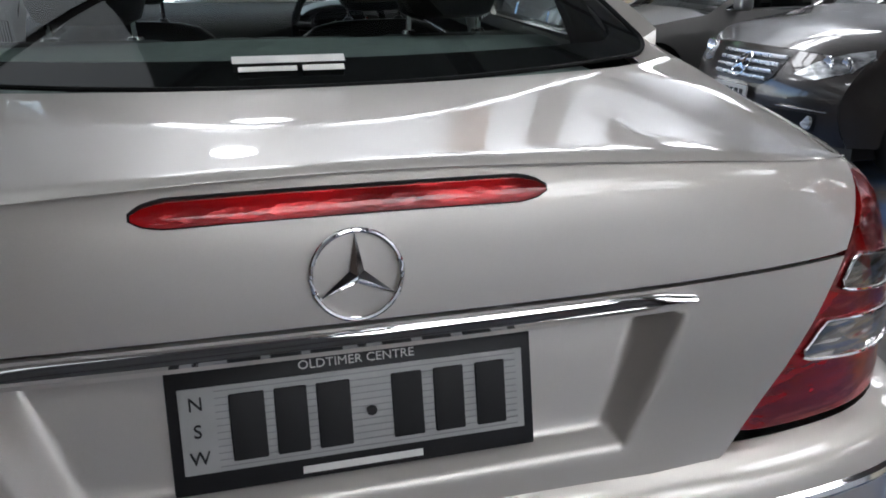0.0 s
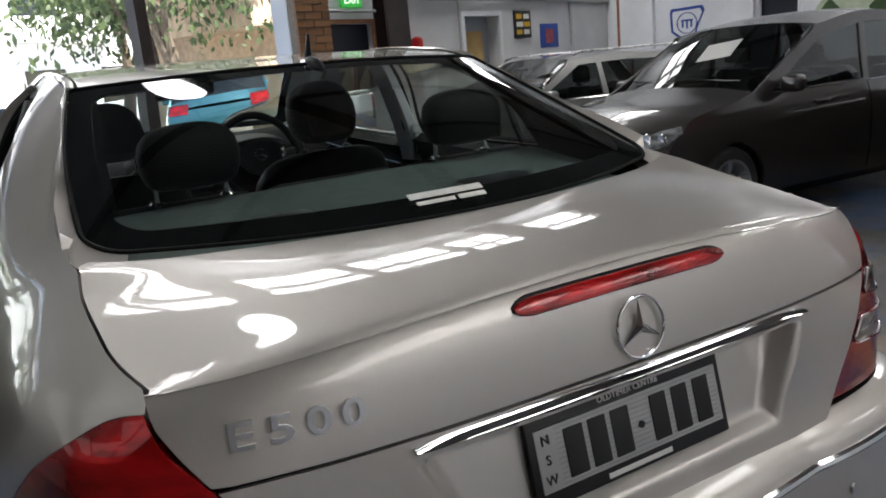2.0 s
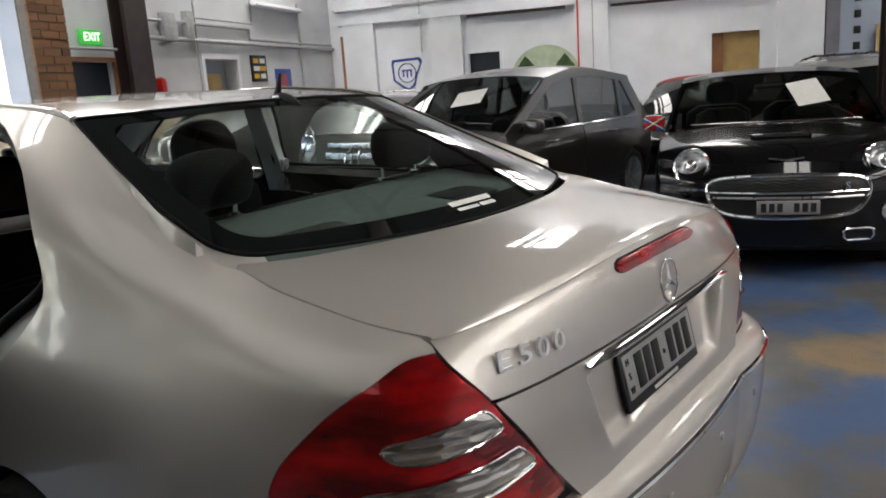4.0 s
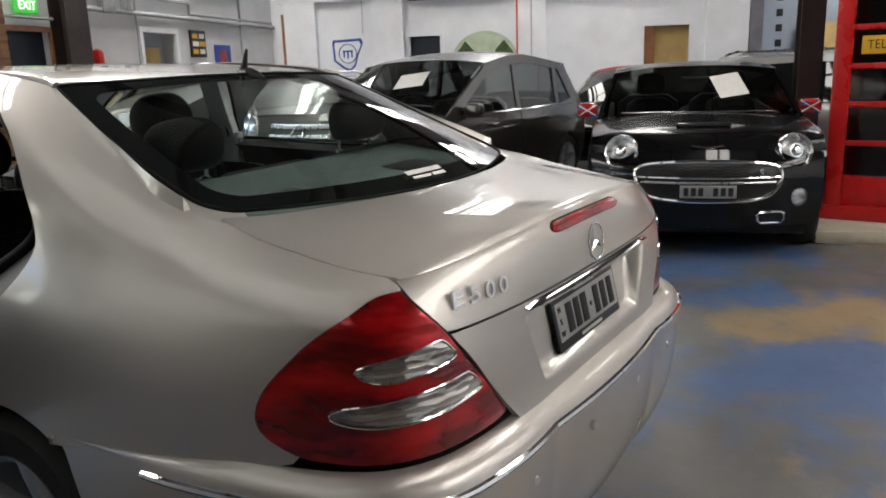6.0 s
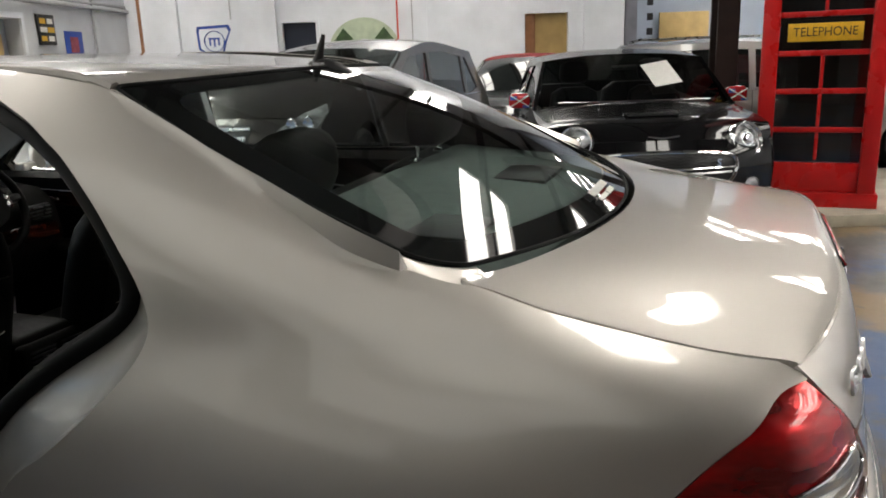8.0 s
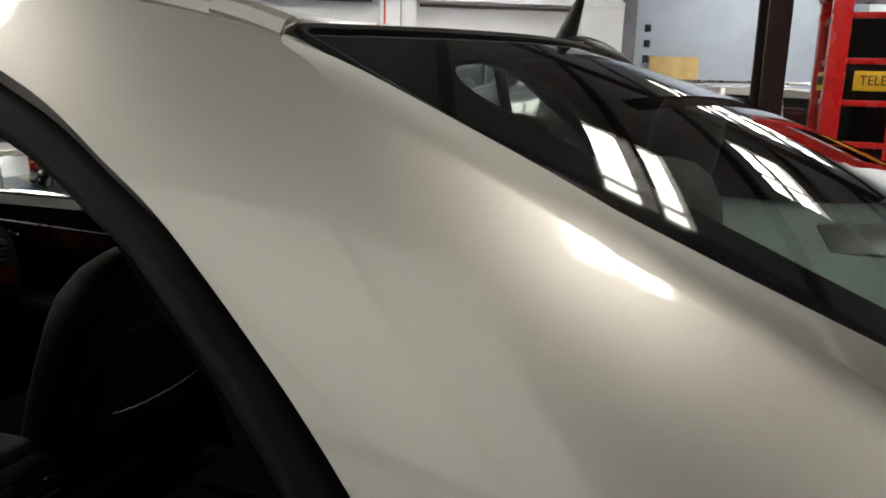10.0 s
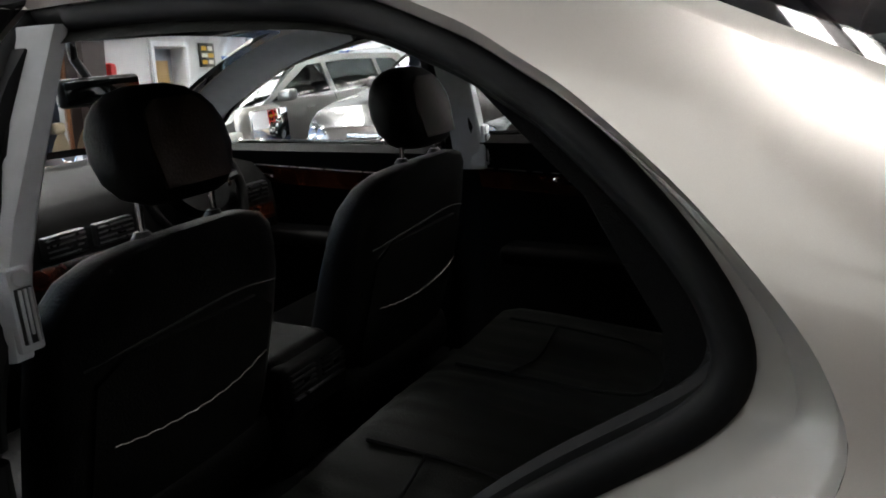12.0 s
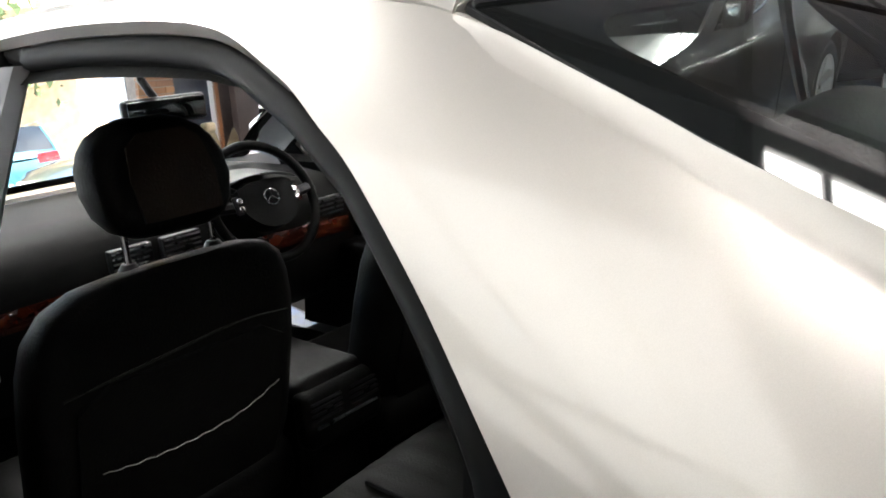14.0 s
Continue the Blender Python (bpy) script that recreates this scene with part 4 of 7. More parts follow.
# wheels
def wheel(m, radius=0.325, width=0.235, spokes=5, parent=None, rim_r=0.215, name="wheel"):
    w = part(name, bmesh.new(), None, parent)
    h = width / 2
    lathe("tyre", [(rim_r, -h * 0.9), (rim_r + 0.02, -h), (radius - 0.03, -h), (radius - 0.008, -h * 0.8), (radius, -h * 0.5), (radius, h * 0.5), (radius - 0.008, h * 0.8), (radius - 0.03, h), (rim_r + 0.02, h), (rim_r, h * 0.9)], TYRE, w, 40, m)
    lathe("rim", [(rim_r - 0.03, -h * 0.8), (rim_r - 0.02, h * 0.4), (rim_r - 0.012, h * 0.88), (rim_r + 0.006, h * 0.96), (rim_r + 0.004, h * 0.85)], ALLOY, w, 40, m)
    lathe("brake_disc", [(0.0, -0.01), (rim_r - 0.05, -0.01), (rim_r - 0.05, 0.0)], SATIN, w, 24, m)
    for k in range(spokes):
        a = 2 * math.pi * k / spokes + 0.3
        bm = bmesh.new()
        pr = ((0.02, 0.034, 0.5), (0.07, 0.03, 0.62), (0.14, 0.026, 0.78), (rim_r - 0.008, 0.034, 0.88))
        rows = []
        for r, hw, d in pr:
            c, s_ = math.cos(a), math.sin(a)
            rows.append([bm.verts.new((h * d - dx, r * c - o * s_, r * s_ + o * c)) for dx, o in ((0.03, -hw), (0.004, -hw * 0.8), (0, 0), (0.004, hw * 0.8), (0.03, hw))])
        for p, q in zip(rows[:-1], rows[1:]):
            for i in range(4):
                bm.faces.new((p[i], p[i + 1], q[i + 1], q[i]))
        bmesh.ops.recalc_face_normals(bm, faces=bm.faces)
        bmesh.ops.transform(bm, matrix=m, verts=bm.verts)
        part("spoke", bm, ALLOY, w)
    lathe("hub_cap", [(0.0, h * 0.62), (0.028, h * 0.6), (0.034, h * 0.5)], SATIN, w, 20, m)
    return w


for y in (1.13, 3.985):
    wheel(pose(0.79, y, 0.325), parent=car)
    wheel(pose(-0.79, y, 0.325, 0, 0, 180), parent=car)
boxes("underbody", [((-0.75, 0.35, 0.2), (0.75, 4.5, 0.3))], BLACK, car)


# ---- doors of the sedan ----
def inset(loop, d):
    """A closed 2D loop moved inwards by d."""
    p = np.array(loop, float)
    a, b = np.roll(p, 3, 0), np.roll(p, -3, 0)
    t = b - a
    n = np.stack([-t[:, 1], t[:, 0]], 1)
    n /= np.linalg.norm(n, axis=1)[:, None] + 1e-9
    area = 0.5 * np.sum(p[:, 0] * np.roll(p[:, 1], -1) - np.roll(p[:, 0], -1) * p[:, 1])
    return p + n * d * (1 if area > 0 else -1)


def dense(points, step=0.025):
    return lines(list(points) + [points[0]], step)


REAR_DOOR = [tuple(q) for q in spline(DOOR_GAP, 0.02)] + [(0.92, 0.46), (0.945, 0.36), (0.97, 0.30), (1.02, 0.275), (1.3, 0.265), (1.585, 0.262), (1.615, 0.275), (1.618, 0.5), (1.618, 0.9), (1.62, 1.2), (1.62, 1.4)]
FRONT_DOOR = [(1.632, 1.43)] + [tuple(q) for q in spline([(1.66, 1.43), (1.85, 1.411), (2.2, 1.344), (2.55, 1.192), (2.86, 1.02)], 0.03)] + [(2.8, 0.9), (2.8, 0.29), (1.66, 0.262), (1.632, 0.28)]
REAR_PANE = [(1.57, 1.055)] + [(1.57, 1.38)] + [tuple(q) for q in spline([(1.5, 1.39), (1.2, 1.395), (1.04, 1.383), (0.955, 1.365), (0.865, 1.326), (0.78, 1.28), (0.702, 1.225), (0.643, 1.175), (0.603, 1.127), (0.59, 1.096), (0.60, 1.075)], 0.03)] + [(1.0, 1.066)]
FRONT_PANE = [(1.69, 1.018), (1.69, 1.378)] + [tuple(q) for q in spline([(1.72, 1.38), (1.86, 1.37), (2.18, 1.305), (2.45, 1.19), (2.66, 1.06)], 0.03)] + [(2.64, 1.0)]


def deep(d):
    return lambda s, z: (shell(s, z)[0] - d, CY + s, z)


def make_door(name, outline, pane, sign, m=None, bar_at=None, label="", y0=0.0, y1=0.0):
    d = part(name, bmesh.new(), None, car, label)
    if m is not None:
        d.matrix_basis = m
    mir = sign < 0
    out = dense([tuple(q) for q in inset(dense(outline, 0.02), 0.004)], 0.03)
    hole = dense(pane, 0.02)
    panel("door_skin", out, shell, SILVER, d, 0.03, holes=[hole], rim=0.03, mirror=mir)
    frame_out, frame_in = inset(out, 0.03), inset(hole, 0.0)
    panel("door_inner_frame", dense([tuple(q) for q in frame_out], 0.03), deep(0.045), SEAL, d, 0.05, holes=[hole], rim=0.0, mirror=mir)
    seal = [np.array(deep(0.035)(s, z)) for s, z in inset(out, 0.02)]
    for q in seal:
        q[0] *= sign
    bar("door_seal", seal, 0.009, SEAL, d, 6, True)
    win = part("door_window", bmesh.new(), None, d)
    g = panel("pane", [tuple(q) for q in inset(hole, -0.006)], deep(0.014), SIDE_GLASS, win, 0.06, rim=0.0, mirror=mir, flip=True)
    g.visible_shadow = False
    edge = [np.array(deep(0.006)(s, z)) for s, z in inset(hole, 0.002)]
    for q in edge:
        q[0] *= sign
    bar("window_seal", edge, 0.007, SEAL, win, 6, True)
    if bar_at:
        s0, s1 = bar_at
        pts = [np.array(deep(0.008)(s0 + (s1 - s0) * k, 1.06 + 0.325 * k)) for k in np.linspace(0, 1, 8)]
        for q in pts:
            q[0] *= sign
        bar("window_bar", pts, 0.013, BLACK, win, 6)
    lo = [np.array(shell(s, 1.056 if y0 < 1 else 1.02)) + np.array((0.003, 0, 0)) for s in np.linspace(min(q[0] for q in pane) + 0.01, max(q[0] for q in pane), 30)]
    for q in lo:
        q[0] *= sign
    bar("waist_strip", lo, 0.008, CHROME, d, 8)
    # handle, side moulding
    sh = 1.0 if y0 < 1 else 1.85
    hp = [np.array(shell(s, 0.9)) + np.array((0.03 if 0.02 < (s - sh) < 0.2 else 0.012, 0, 0)) for s in np.linspace(sh, sh + 0.22, 9)]
    for q in hp:
        q[0] *= sign
    bar("door_handle", hp, 0.013, SILVER, d, 8)
    # inner trim with a wood strip, grip and armrest
    zt = 1.04 if y0 < 1 else 1.0
    lower = [(y0 + 0.1, 0.34), (y1, 0.34), (y1, zt), (y0, zt), (y0 - 0.02, 0.9), (y0 + 0.06, 0.7)]
    panel("trim_panel", dense(lower, 0.05), deep(0.105), LEATHER, d, 0.06, rim=0.045, mirror=mir, flip=True)
    wood = [tuple(q) for q in spline([(y0 + 0.03, 0.915), (y0 + 0.4, 0.925), (y1 - 0.02, 0.95)], 0.05)] + [tuple(q) for q in spline([(y1 - 0.02, 0.895), (y0 + 0.4, 0.865), (y0 + 0.05, 0.862)], 0.05)]
    panel("wood_strip", wood, deep(0.112), WOOD, d, 0.05, rim=0.01, mirror=mir, flip=True, label="glossy burl wood strip")
    line = [np.array(deep(0.117)(s, z)) for s, z in spline([(y0 + 0.02, 0.925), (y0 + 0.4, 0.935), (y1 - 0.02, 0.96)], 0.05)]
    for q in line:
        q[0] *= sign
    bar("chrome_line", line, 0.0016, SATIN, d, 6)
    xh = width_at(1.5) - 0.2
    soft_block("armrest", (sign * xh - 0.05, CY + y0 + 0.25, 0.68), (sign * xh + 0.06, CY + y1 - 0.12, 0.74), LEATHER, d, 0.025)
    hx = sign * (deep(0.13)(y1 - 0.3, 0.9)[0])
    bar("inner_handle", [(hx, CY + y1 - 0.38, 0.905), (hx - sign * 0.012, CY + y1 - 0.33, 0.915), (hx - sign * 0.012, CY + y1 - 0.29, 0.925), (hx, CY + y1 - 0.27, 0.93)], 0.008, CHROME, d, 8)
    return d


HINGE = (-0.86, 2.16, 0)
OPEN_DEG = 66
opened = Matrix.Translation(HINGE) @ pose(0, 0, 0, 0, 0, -OPEN_DEG) @ Matrix.Translation((-HINGE[0], -HINGE[1], 0))
make_door("rear_door", REAR_DOOR, REAR_PANE, -1, opened, (0.86, 0.93), "open rear door with black trim and a wood strip", 0.62, 1.56)
make_door("rear_door", REAR_DOOR, REAR_PANE, 1, None, (0.86, 0.93), "", 0.62, 1.56)
make_door("front_door", FRONT_DOOR, FRONT_PANE, -1, None, None, "", 1.68, 2.74)
make_door("front_door", FRONT_DOOR, FRONT_PANE, 1, None, None, "", 1.68, 2.74)

# door opening: jamb in silver darkened for shade, seal and inner trim
loop = np.array(dense(REAR_DOOR, 0.02))


def jamb_loop(d, more=0.0):
    """The opening's edge moved inwards by d, less so round the window."""
    step = inset(loop, 1.0) - loop
    k = np.where(loop[:, 0] < 1.0, np.interp(loop[:, 1], (0.5, 0.7, 0.85, 0.95, 1.05, 1.15, 1.25), (1.0, 2.0, 2.2, 1.8, 1.15, 0.75, 0.6)), np.where(loop[:, 0] > 1.5, np.interp(loop[:, 1], (1.15, 1.38), (1.3, 0.4)), np.interp(loop[:, 1], (0.95, 1.12), (1.0, 0.6))))
    out = loop + step * (d * k + more)[:, None]
    for _ in range(45):
        mid = 0.25 * np.roll(out, 1, 0) + 0.5 * out + 0.25 * np.roll(out, -1, 0)
        out = np.where(((loop[:, 0] < 1.0) & (loop[:, 1] < 1.32) & (d > 0.04))[:, None], mid, out)
    return out


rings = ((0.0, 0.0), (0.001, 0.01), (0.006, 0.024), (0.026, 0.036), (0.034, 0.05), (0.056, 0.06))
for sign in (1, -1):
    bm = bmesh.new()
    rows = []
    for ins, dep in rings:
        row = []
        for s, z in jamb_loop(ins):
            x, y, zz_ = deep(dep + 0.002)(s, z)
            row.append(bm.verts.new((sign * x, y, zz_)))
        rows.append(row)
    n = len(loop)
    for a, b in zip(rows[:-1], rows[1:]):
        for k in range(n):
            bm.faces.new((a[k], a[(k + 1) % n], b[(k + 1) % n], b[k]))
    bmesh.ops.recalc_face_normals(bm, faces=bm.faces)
    part("door_jamb", bm, JAMB_SHADED, car, "silver door jamb, its colour darkened for shade")
    pts = [np.array(deep(0.06)(s, z)) for s, z in jamb_loop(0.056)]
    for q in pts:
        q[0] *= sign
    bar("opening_seal", pts, 0.018, SEAL, car, 10, True, "thick black rubber door seal")
    pts = [np.array(deep(0.088)(s, z)) for s, z in jamb_loop(0.056, 0.012)]
    for q in pts:
        q[0] *= sign
    bar("inner_trim_edge", pts, 0.016, SEAL, car, 8, True)
    # inside faces of pillars
    inner = [(1.02, 1.385), (0.86, 1.315), (0.72, 1.21), (0.64, 1.1), (0.62, 0.95), (0.35, 0.95), (0.16, 1.05), (0.1, 1.1), (0.22, 1.18), (0.42, 1.27), (0.6, 1.35), (0.76, 1.405)]
    panel("pillar_trim", dense(inner, 0.04), deep(0.1), CARPET, car, 0.06, rim=0.0, mirror=sign < 0)
    rail_in = [tuple(q) for q in spline([(0.74, 1.405), (1.05, 1.43), (1.45, 1.44), (1.85, 1.425)], 0.05)] + [tuple(q) for q in spline([(1.85, 1.36), (1.45, 1.385), (1.05, 1.375), (0.85, 1.33)], 0.05)]
    panel("roof_rail_trim", rail_in, deep(0.075), LEATHER_GREY, car, 0.06, rim=0.0, mirror=sign < 0)
    post_in = [tuple(q) for q in spline([(1.86, 1.424), (2.2, 1.355), (2.55, 1.2), (2.88, 1.03)], 0.05)] + [tuple(q) for q in spline([(2.78, 1.0), (2.5, 1.14), (2.15, 1.29), (1.86, 1.36)], 0.05)]
    panel("screen_pillar_trim", post_in, deep(0.08), TRIM_GREY, car, 0.06, rim=0.0, mirror=sign < 0, label="light grey trim of the windscreen pillar")
    # centre pillar with belt fitting
    pil = [(1.55, 0.3), (1.7, 0.3), (1.685, 0.9), (1.66, 1.05), (1.64, 1.38), (1.55, 1.38), (1.565, 1.05), (1.56, 0.9)]
    panel("centre_pillar", dense(pil, 0.04), deep(0.05), SEAL, car, 0.06, rim=0.03, mirror=sign < 0)
    bm = bmesh.new()
    rows = []
    for z, x, h in ((0.958, 0.761, 0.019), (1.0, 0.757, 0.021), (1.09, 0.74, 0.025), (1.15, 0.72, 0.025), (1.25, 0.677, 0.022), (1.34, 0.637, 0.02), (1.41, 0.605, 0.018)):
        ring_ = [(x + h, 2.07), (x + h * 0.7, 2.06), (x - h * 0.6, 2.06), (x - h, 2.07), (x - h - 0.012, 2.15), (x + h, 2.15)]
        rows.append([bm.verts.new((sign * a, b, z)) for a, b in ring_])
    for a, b in zip(rows[:-1], rows[1:]):
        for k in range(6):
            bm.faces.new((a[k], a[(k + 1) % 6], b[(k + 1) % 6], b[k]))
    bm.faces.new(rows[0])
    bm.faces.new(rows[-1][::-1])
    bmesh.ops.recalc_face_normals(bm, faces=bm.faces)
    trim = part("pillar_cover", bm, TRIM_GREY, car, "light grey centre pillar cover")
    bx = sign * (deep(0.1)(1.56, 1.02)[0])
    boxes("belt_guide", [((sign * 0.752 - 0.019, CY + 1.499, 0.968), (sign * 0.752 + 0.019, CY + 1.55, 1.092))], TRIM_GREY, trim, 0.006)
    boxes("belt_slot", [((sign * 0.752 - 0.013, CY + 1.4955, 0.982), (sign * 0.752 + 0.013, CY + 1.5005, 1.064))], BLACK, trim, 0.002)
    for k in range(3):
        boxes("belt_slot_rib", [((sign * 0.752 - 0.0095 + 0.0075 * k, CY + 1.4925, 0.984 + 0.012 * (k == 1)), (sign * 0.752 - 0.0055 + 0.0075 * k, CY + 1.4965, 1.062))], TRIM_GREY, trim)
    lathe("belt_button", [(0.0, 0.004), (0.012, 0.003), (0.014, 0.0)], TRIM_GREY, trim, 16, pose(sign * 0.752, CY + 1.499, 1.078, 0, 0, -90))
    # sill
    soft_block("sill", (sign * 0.8 - 0.07, 1.5, 0.2), (sign * 0.8 + 0.07, 3.3, 0.31), BLACK, car, 0.03)

# headliner, floor, parcel shelf
panel("headliner", [(x, 0.03) for x in np.linspace(-0.52, 0.52, 20)] + [(0.52, t) for t in np.linspace(0.06, 0.95, 20)] + [(x, 0.98) for x in np.linspace(0.52, -0.52, 20)] + [(-0.52, t) for t in np.linspace(0.95, 0.06, 20)],
      lambda x, t: np.array(roof_at(x, t)) - np.array((0, 0, 0.035)), HEADLINER, car, 0.1, rim=0.0, flip=True)
boxes("cabin_floor", [((-0.72, 1.0, 0.28), (0.72, 3.6, 0.33))], CARPET, car)
boxes("firewall", [((-0.75, 3.5, 0.3), (0.75, 3.56, 0.98))], BLACK, car)
bm = bmesh.new()
rows = []
for y, z in ((0.53, 0.99), (0.53, 1.08), (0.545, 1.092), (0.6, 1.1), (0.8, 1.112), (1.0, 1.126), (1.05, 1.128), (1.1, 1.118), (1.12, 1.09), (1.12, 0.99)):
    rows.append([bm.verts.new((x, y + 0.1 * (x / 0.6) ** 2 * (1 - (y - 0.53) / 0.6), z - 0.012 * (x / 0.6) ** 2)) for x in np.linspace(-0.6, 0.6, 21)])
for a, b in zip(rows[:-1], rows[1:]):
    for k in range(20):
        bm.faces.new((a[k], a[k + 1], b[k + 1], b[k]))
bmesh.ops.recalc_face_normals(bm, faces=bm.faces)
part("parcel_shelf", bm, PARCEL, car, "grey-green cloth parcel shelf")
for x in (-0.28, 0.28):
    boxes("shelf_speaker", [((x - 0.09, 0.68, 1.1), (x + 0.09, 0.82, 1.1125))], BLACK, car, 0.004)


# ---- seats ----
def cushion(name, rows, mat, parent, label=""):
    """A padded shape from rings along its height: each ring (centre x, y, z, half width, half depth)."""
    bm = bmesh.new()
    all_rings = []
    for cx, cy, cz, hw, hd in rows:
        ring = []
        for k in range(24):
            a = 2 * math.pi * k / 24
            c, s_ = math.cos(a), math.sin(a)
            ring.append(bm.verts.new((cx + hw * math.copysign(abs(c) ** 0.45, c), cy + hd * math.copysign(abs(s_) ** 0.6, s_), cz)))
        all_rings.append(ring)
    for a, b in zip(all_rings[:-1], all_rings[1:]):
        for k in range(24):
            bm.faces.new((a[k], a[(k + 1) % 24], b[(k + 1) % 24], b[k]))
    bm.faces.new(all_rings[0][::-1])
    bm.faces.new(all_rings[-1])
    ob = part(name, bm, mat, parent, label)
    return ob


def front_seat(cx, dy, head_z):
    seat = part("front_seat", bmesh.new(), None, car, "black leather front seat with headrest")
    hw = 0.282

    def yb(z):
        return 2.085 + dy + (1.0 - z) * 0.3

    back = [(cx, yb(z) + 0.07 * min(1, d), z, w, 0.075 * d) for z, w, d in ((0.36, 0.235, 0.9), (0.42, 0.25, 1.1), (0.6, hw, 1.2), (0.8, hw, 1.15), (0.9, 0.276, 1.08), (0.96, 0.262, 1.0), (1.01, 0.235, 0.85), (1.04, 0.195, 0.65), (1.056, 0.14, 0.4), (1.062, 0.08, 0.2))]
    cushion("backrest", back, LEATHER, seat)
    shell_pts = [(x, z) for x, z in dense([(-0.19, 0.45), (0.19, 0.45), (0.225, 0.6), (0.22, 0.83), (0.16, 0.87), (-0.16, 0.87), (-0.22, 0.83), (-0.225, 0.6)], 0.05)]
    panel("back_shell", shell_pts, lambda x, z: (cx + x, yb(z) - 0.022 + 0.16 * x * x, z), LEATHER, seat, 0.06, rim=0.02)
    pocket = spline([(cx - 0.19, yb(0.7) - 0.028, 0.7), (cx - 0.1, yb(0.685) - 0.034, 0.688), (cx + 0.02, yb(0.685) - 0.036, 0.686), (cx + 0.12, yb(0.7) - 0.034, 0.7), (cx + 0.2, yb(0.73) - 0.03, 0.73)], 0.012)
    pocket = [p + np.array((0, 0, 0.0016 * math.sin(i * 1.9))) for i, p in enumerate(pocket)]
    bar("pocket_thread", pocket, 0.0011, THREAD, seat, 5, label="pale loose thread along the pocket edge")
    seam = spline([(cx - 0.235, yb(0.86) + 0.0, 0.865), (cx - 0.1, yb(0.885) - 0.016, 0.885), (cx + 0.1, yb(0.9) - 0.016, 0.9), (cx + 0.235, yb(0.88) + 0.0, 0.88)], 0.03)
    bar("back_seam", seam, 0.003, LEATHER_GREY, seat, 5)
    soft_block("seat_cushion", (cx - hw, 2.2 + dy, 0.4), (cx + hw, 2.72 + dy, 0.56), LEATHER, seat, 0.06)
    hy = 2.105 + dy
    rest = cushion("headrest", [(cx, hy + o, head_z + z, w * 0.87, d) for z, w, d, o in ((-0.1, 0.09, 0.035, 0.0), (-0.088, 0.118, 0.05, 0.004), (-0.06, 0.14, 0.062, 0.012), (-0.02, 0.15, 0.068, 0.02), (0.02, 0.147, 0.066, 0.028), (0.05, 0.133, 0.058, 0.034), (0.072, 0.112, 0.048, 0.038), (0.088, 0.082, 0.034, 0.04), (0.097, 0.045, 0.018, 0.042))], LEATHER, seat)
    pad = dense([(-0.085, -0.07), (0.085, -0.07), (0.092, 0.0), (0.08, 0.055), (0.05, 0.075), (-0.05, 0.075), (-0.08, 0.055), (-0.092, 0.0)], 0.03)
    panel("headrest_panel", pad, lambda x, z: (cx + x * 0.87, hy - 0.052 + 0.3 * z + 0.9 * x * x + 0.8 * z * z, head_z + z), LEATHER_BROWN, rest, 0.04, rim=0.01)
    for x in (-0.085, 0.085):
        bar("headrest_post", [(cx + x, hy + 0.01, 1.03), (cx + x, hy + 0.008, head_z - 0.07)], 0.0065, CHROME, seat, 10)
        lathe("post_collar", [(0.0, 0.012), (0.012, 0.012), (0.02, 0.0)], BLACK, seat, 14, pose(cx + x, hy + 0.01, 1.056, 0, -90, 0))
    return seat


front_seat(-0.39, 0.015, 1.213)
front_seat(0.37, -0.05, 1.19)

bench = part("rear_bench", bmesh.new(), None, car, "dark leather rear bench with stitched panels")
bm = bmesh.new()
rows = []
for x in np.linspace(-0.66, 0.66, 67):
    dish = 0.035 * math.exp(-((abs(x) - 0.37) / 0.15) ** 2) - 0.012 * math.exp(-(x / 0.12) ** 2) + 0.008 * abs(math.sin(x * 46))
    side_ = min(1.0, (0.66 - abs(x)) / 0.05)
    row = []
    for y, z in ((1.98, 0.36), (2.0, 0.44), (1.99, 0.52), (1.955, 0.562), (1.9, 0.578), (1.8, 0.575), (1.68, 0.568), (1.55, 0.558), (1.42, 0.55), (1.3, 0.548), (1.2, 0.56)):
        row.append(bm.verts.new((x, y, z - (dish if 1.3 < y < 1.93 else 0.3 * dish) - 0.03 * (1 - math.sqrt(max(0.0, side_))))))
    rows.append(row)
for a, b in zip(rows[:-1], rows[1:]):
    for k in range(len(a) - 1):
        bm.faces.new((a[k], a[k + 1], b[k + 1], b[k]))
bmesh.ops.recalc_face_normals(bm, faces=bm.faces)
part("seat_cushion", bm, LEATHER_GREY, bench)
for sg in (-1, 1):
    u_seam = spline([(sg * 0.2, 1.9, 0.572), (sg * 0.2, 1.7, 0.565), (sg * 0.22, 1.52, 0.55), (sg * 0.3, 1.44, 0.53), (sg * 0.44, 1.44, 0.53), (sg * 0.52, 1.52, 0.545), (sg * 0.54, 1.7, 0.558), (sg * 0.54, 1.9, 0.568)], 0.03)
    bar("cushion_seam", u_seam, 0.0045, SEAL, bench, 5)
    bar("cushion_seam", spline([(sg * 0.2, 1.76, 0.568), (sg * 0.37, 1.75, 0.54), (sg * 0.54, 1.76, 0.562)], 0.03), 0.004, SEAL, bench, 5)
for x0, x1 in ((-0.62, -0.2), (-0.196, 0.196), (0.2, 0.62)):
    lean_back = pose(0, 1.24, 0.5, 14, 0, 0)
    bm = bmesh.new()
    box(bm, (x0, -0.07, 0.0), (x1, 0.07, 0.635), 0.05, lean_back, seg=4)
    part("backrest", bm, LEATHER_GREY, bench)
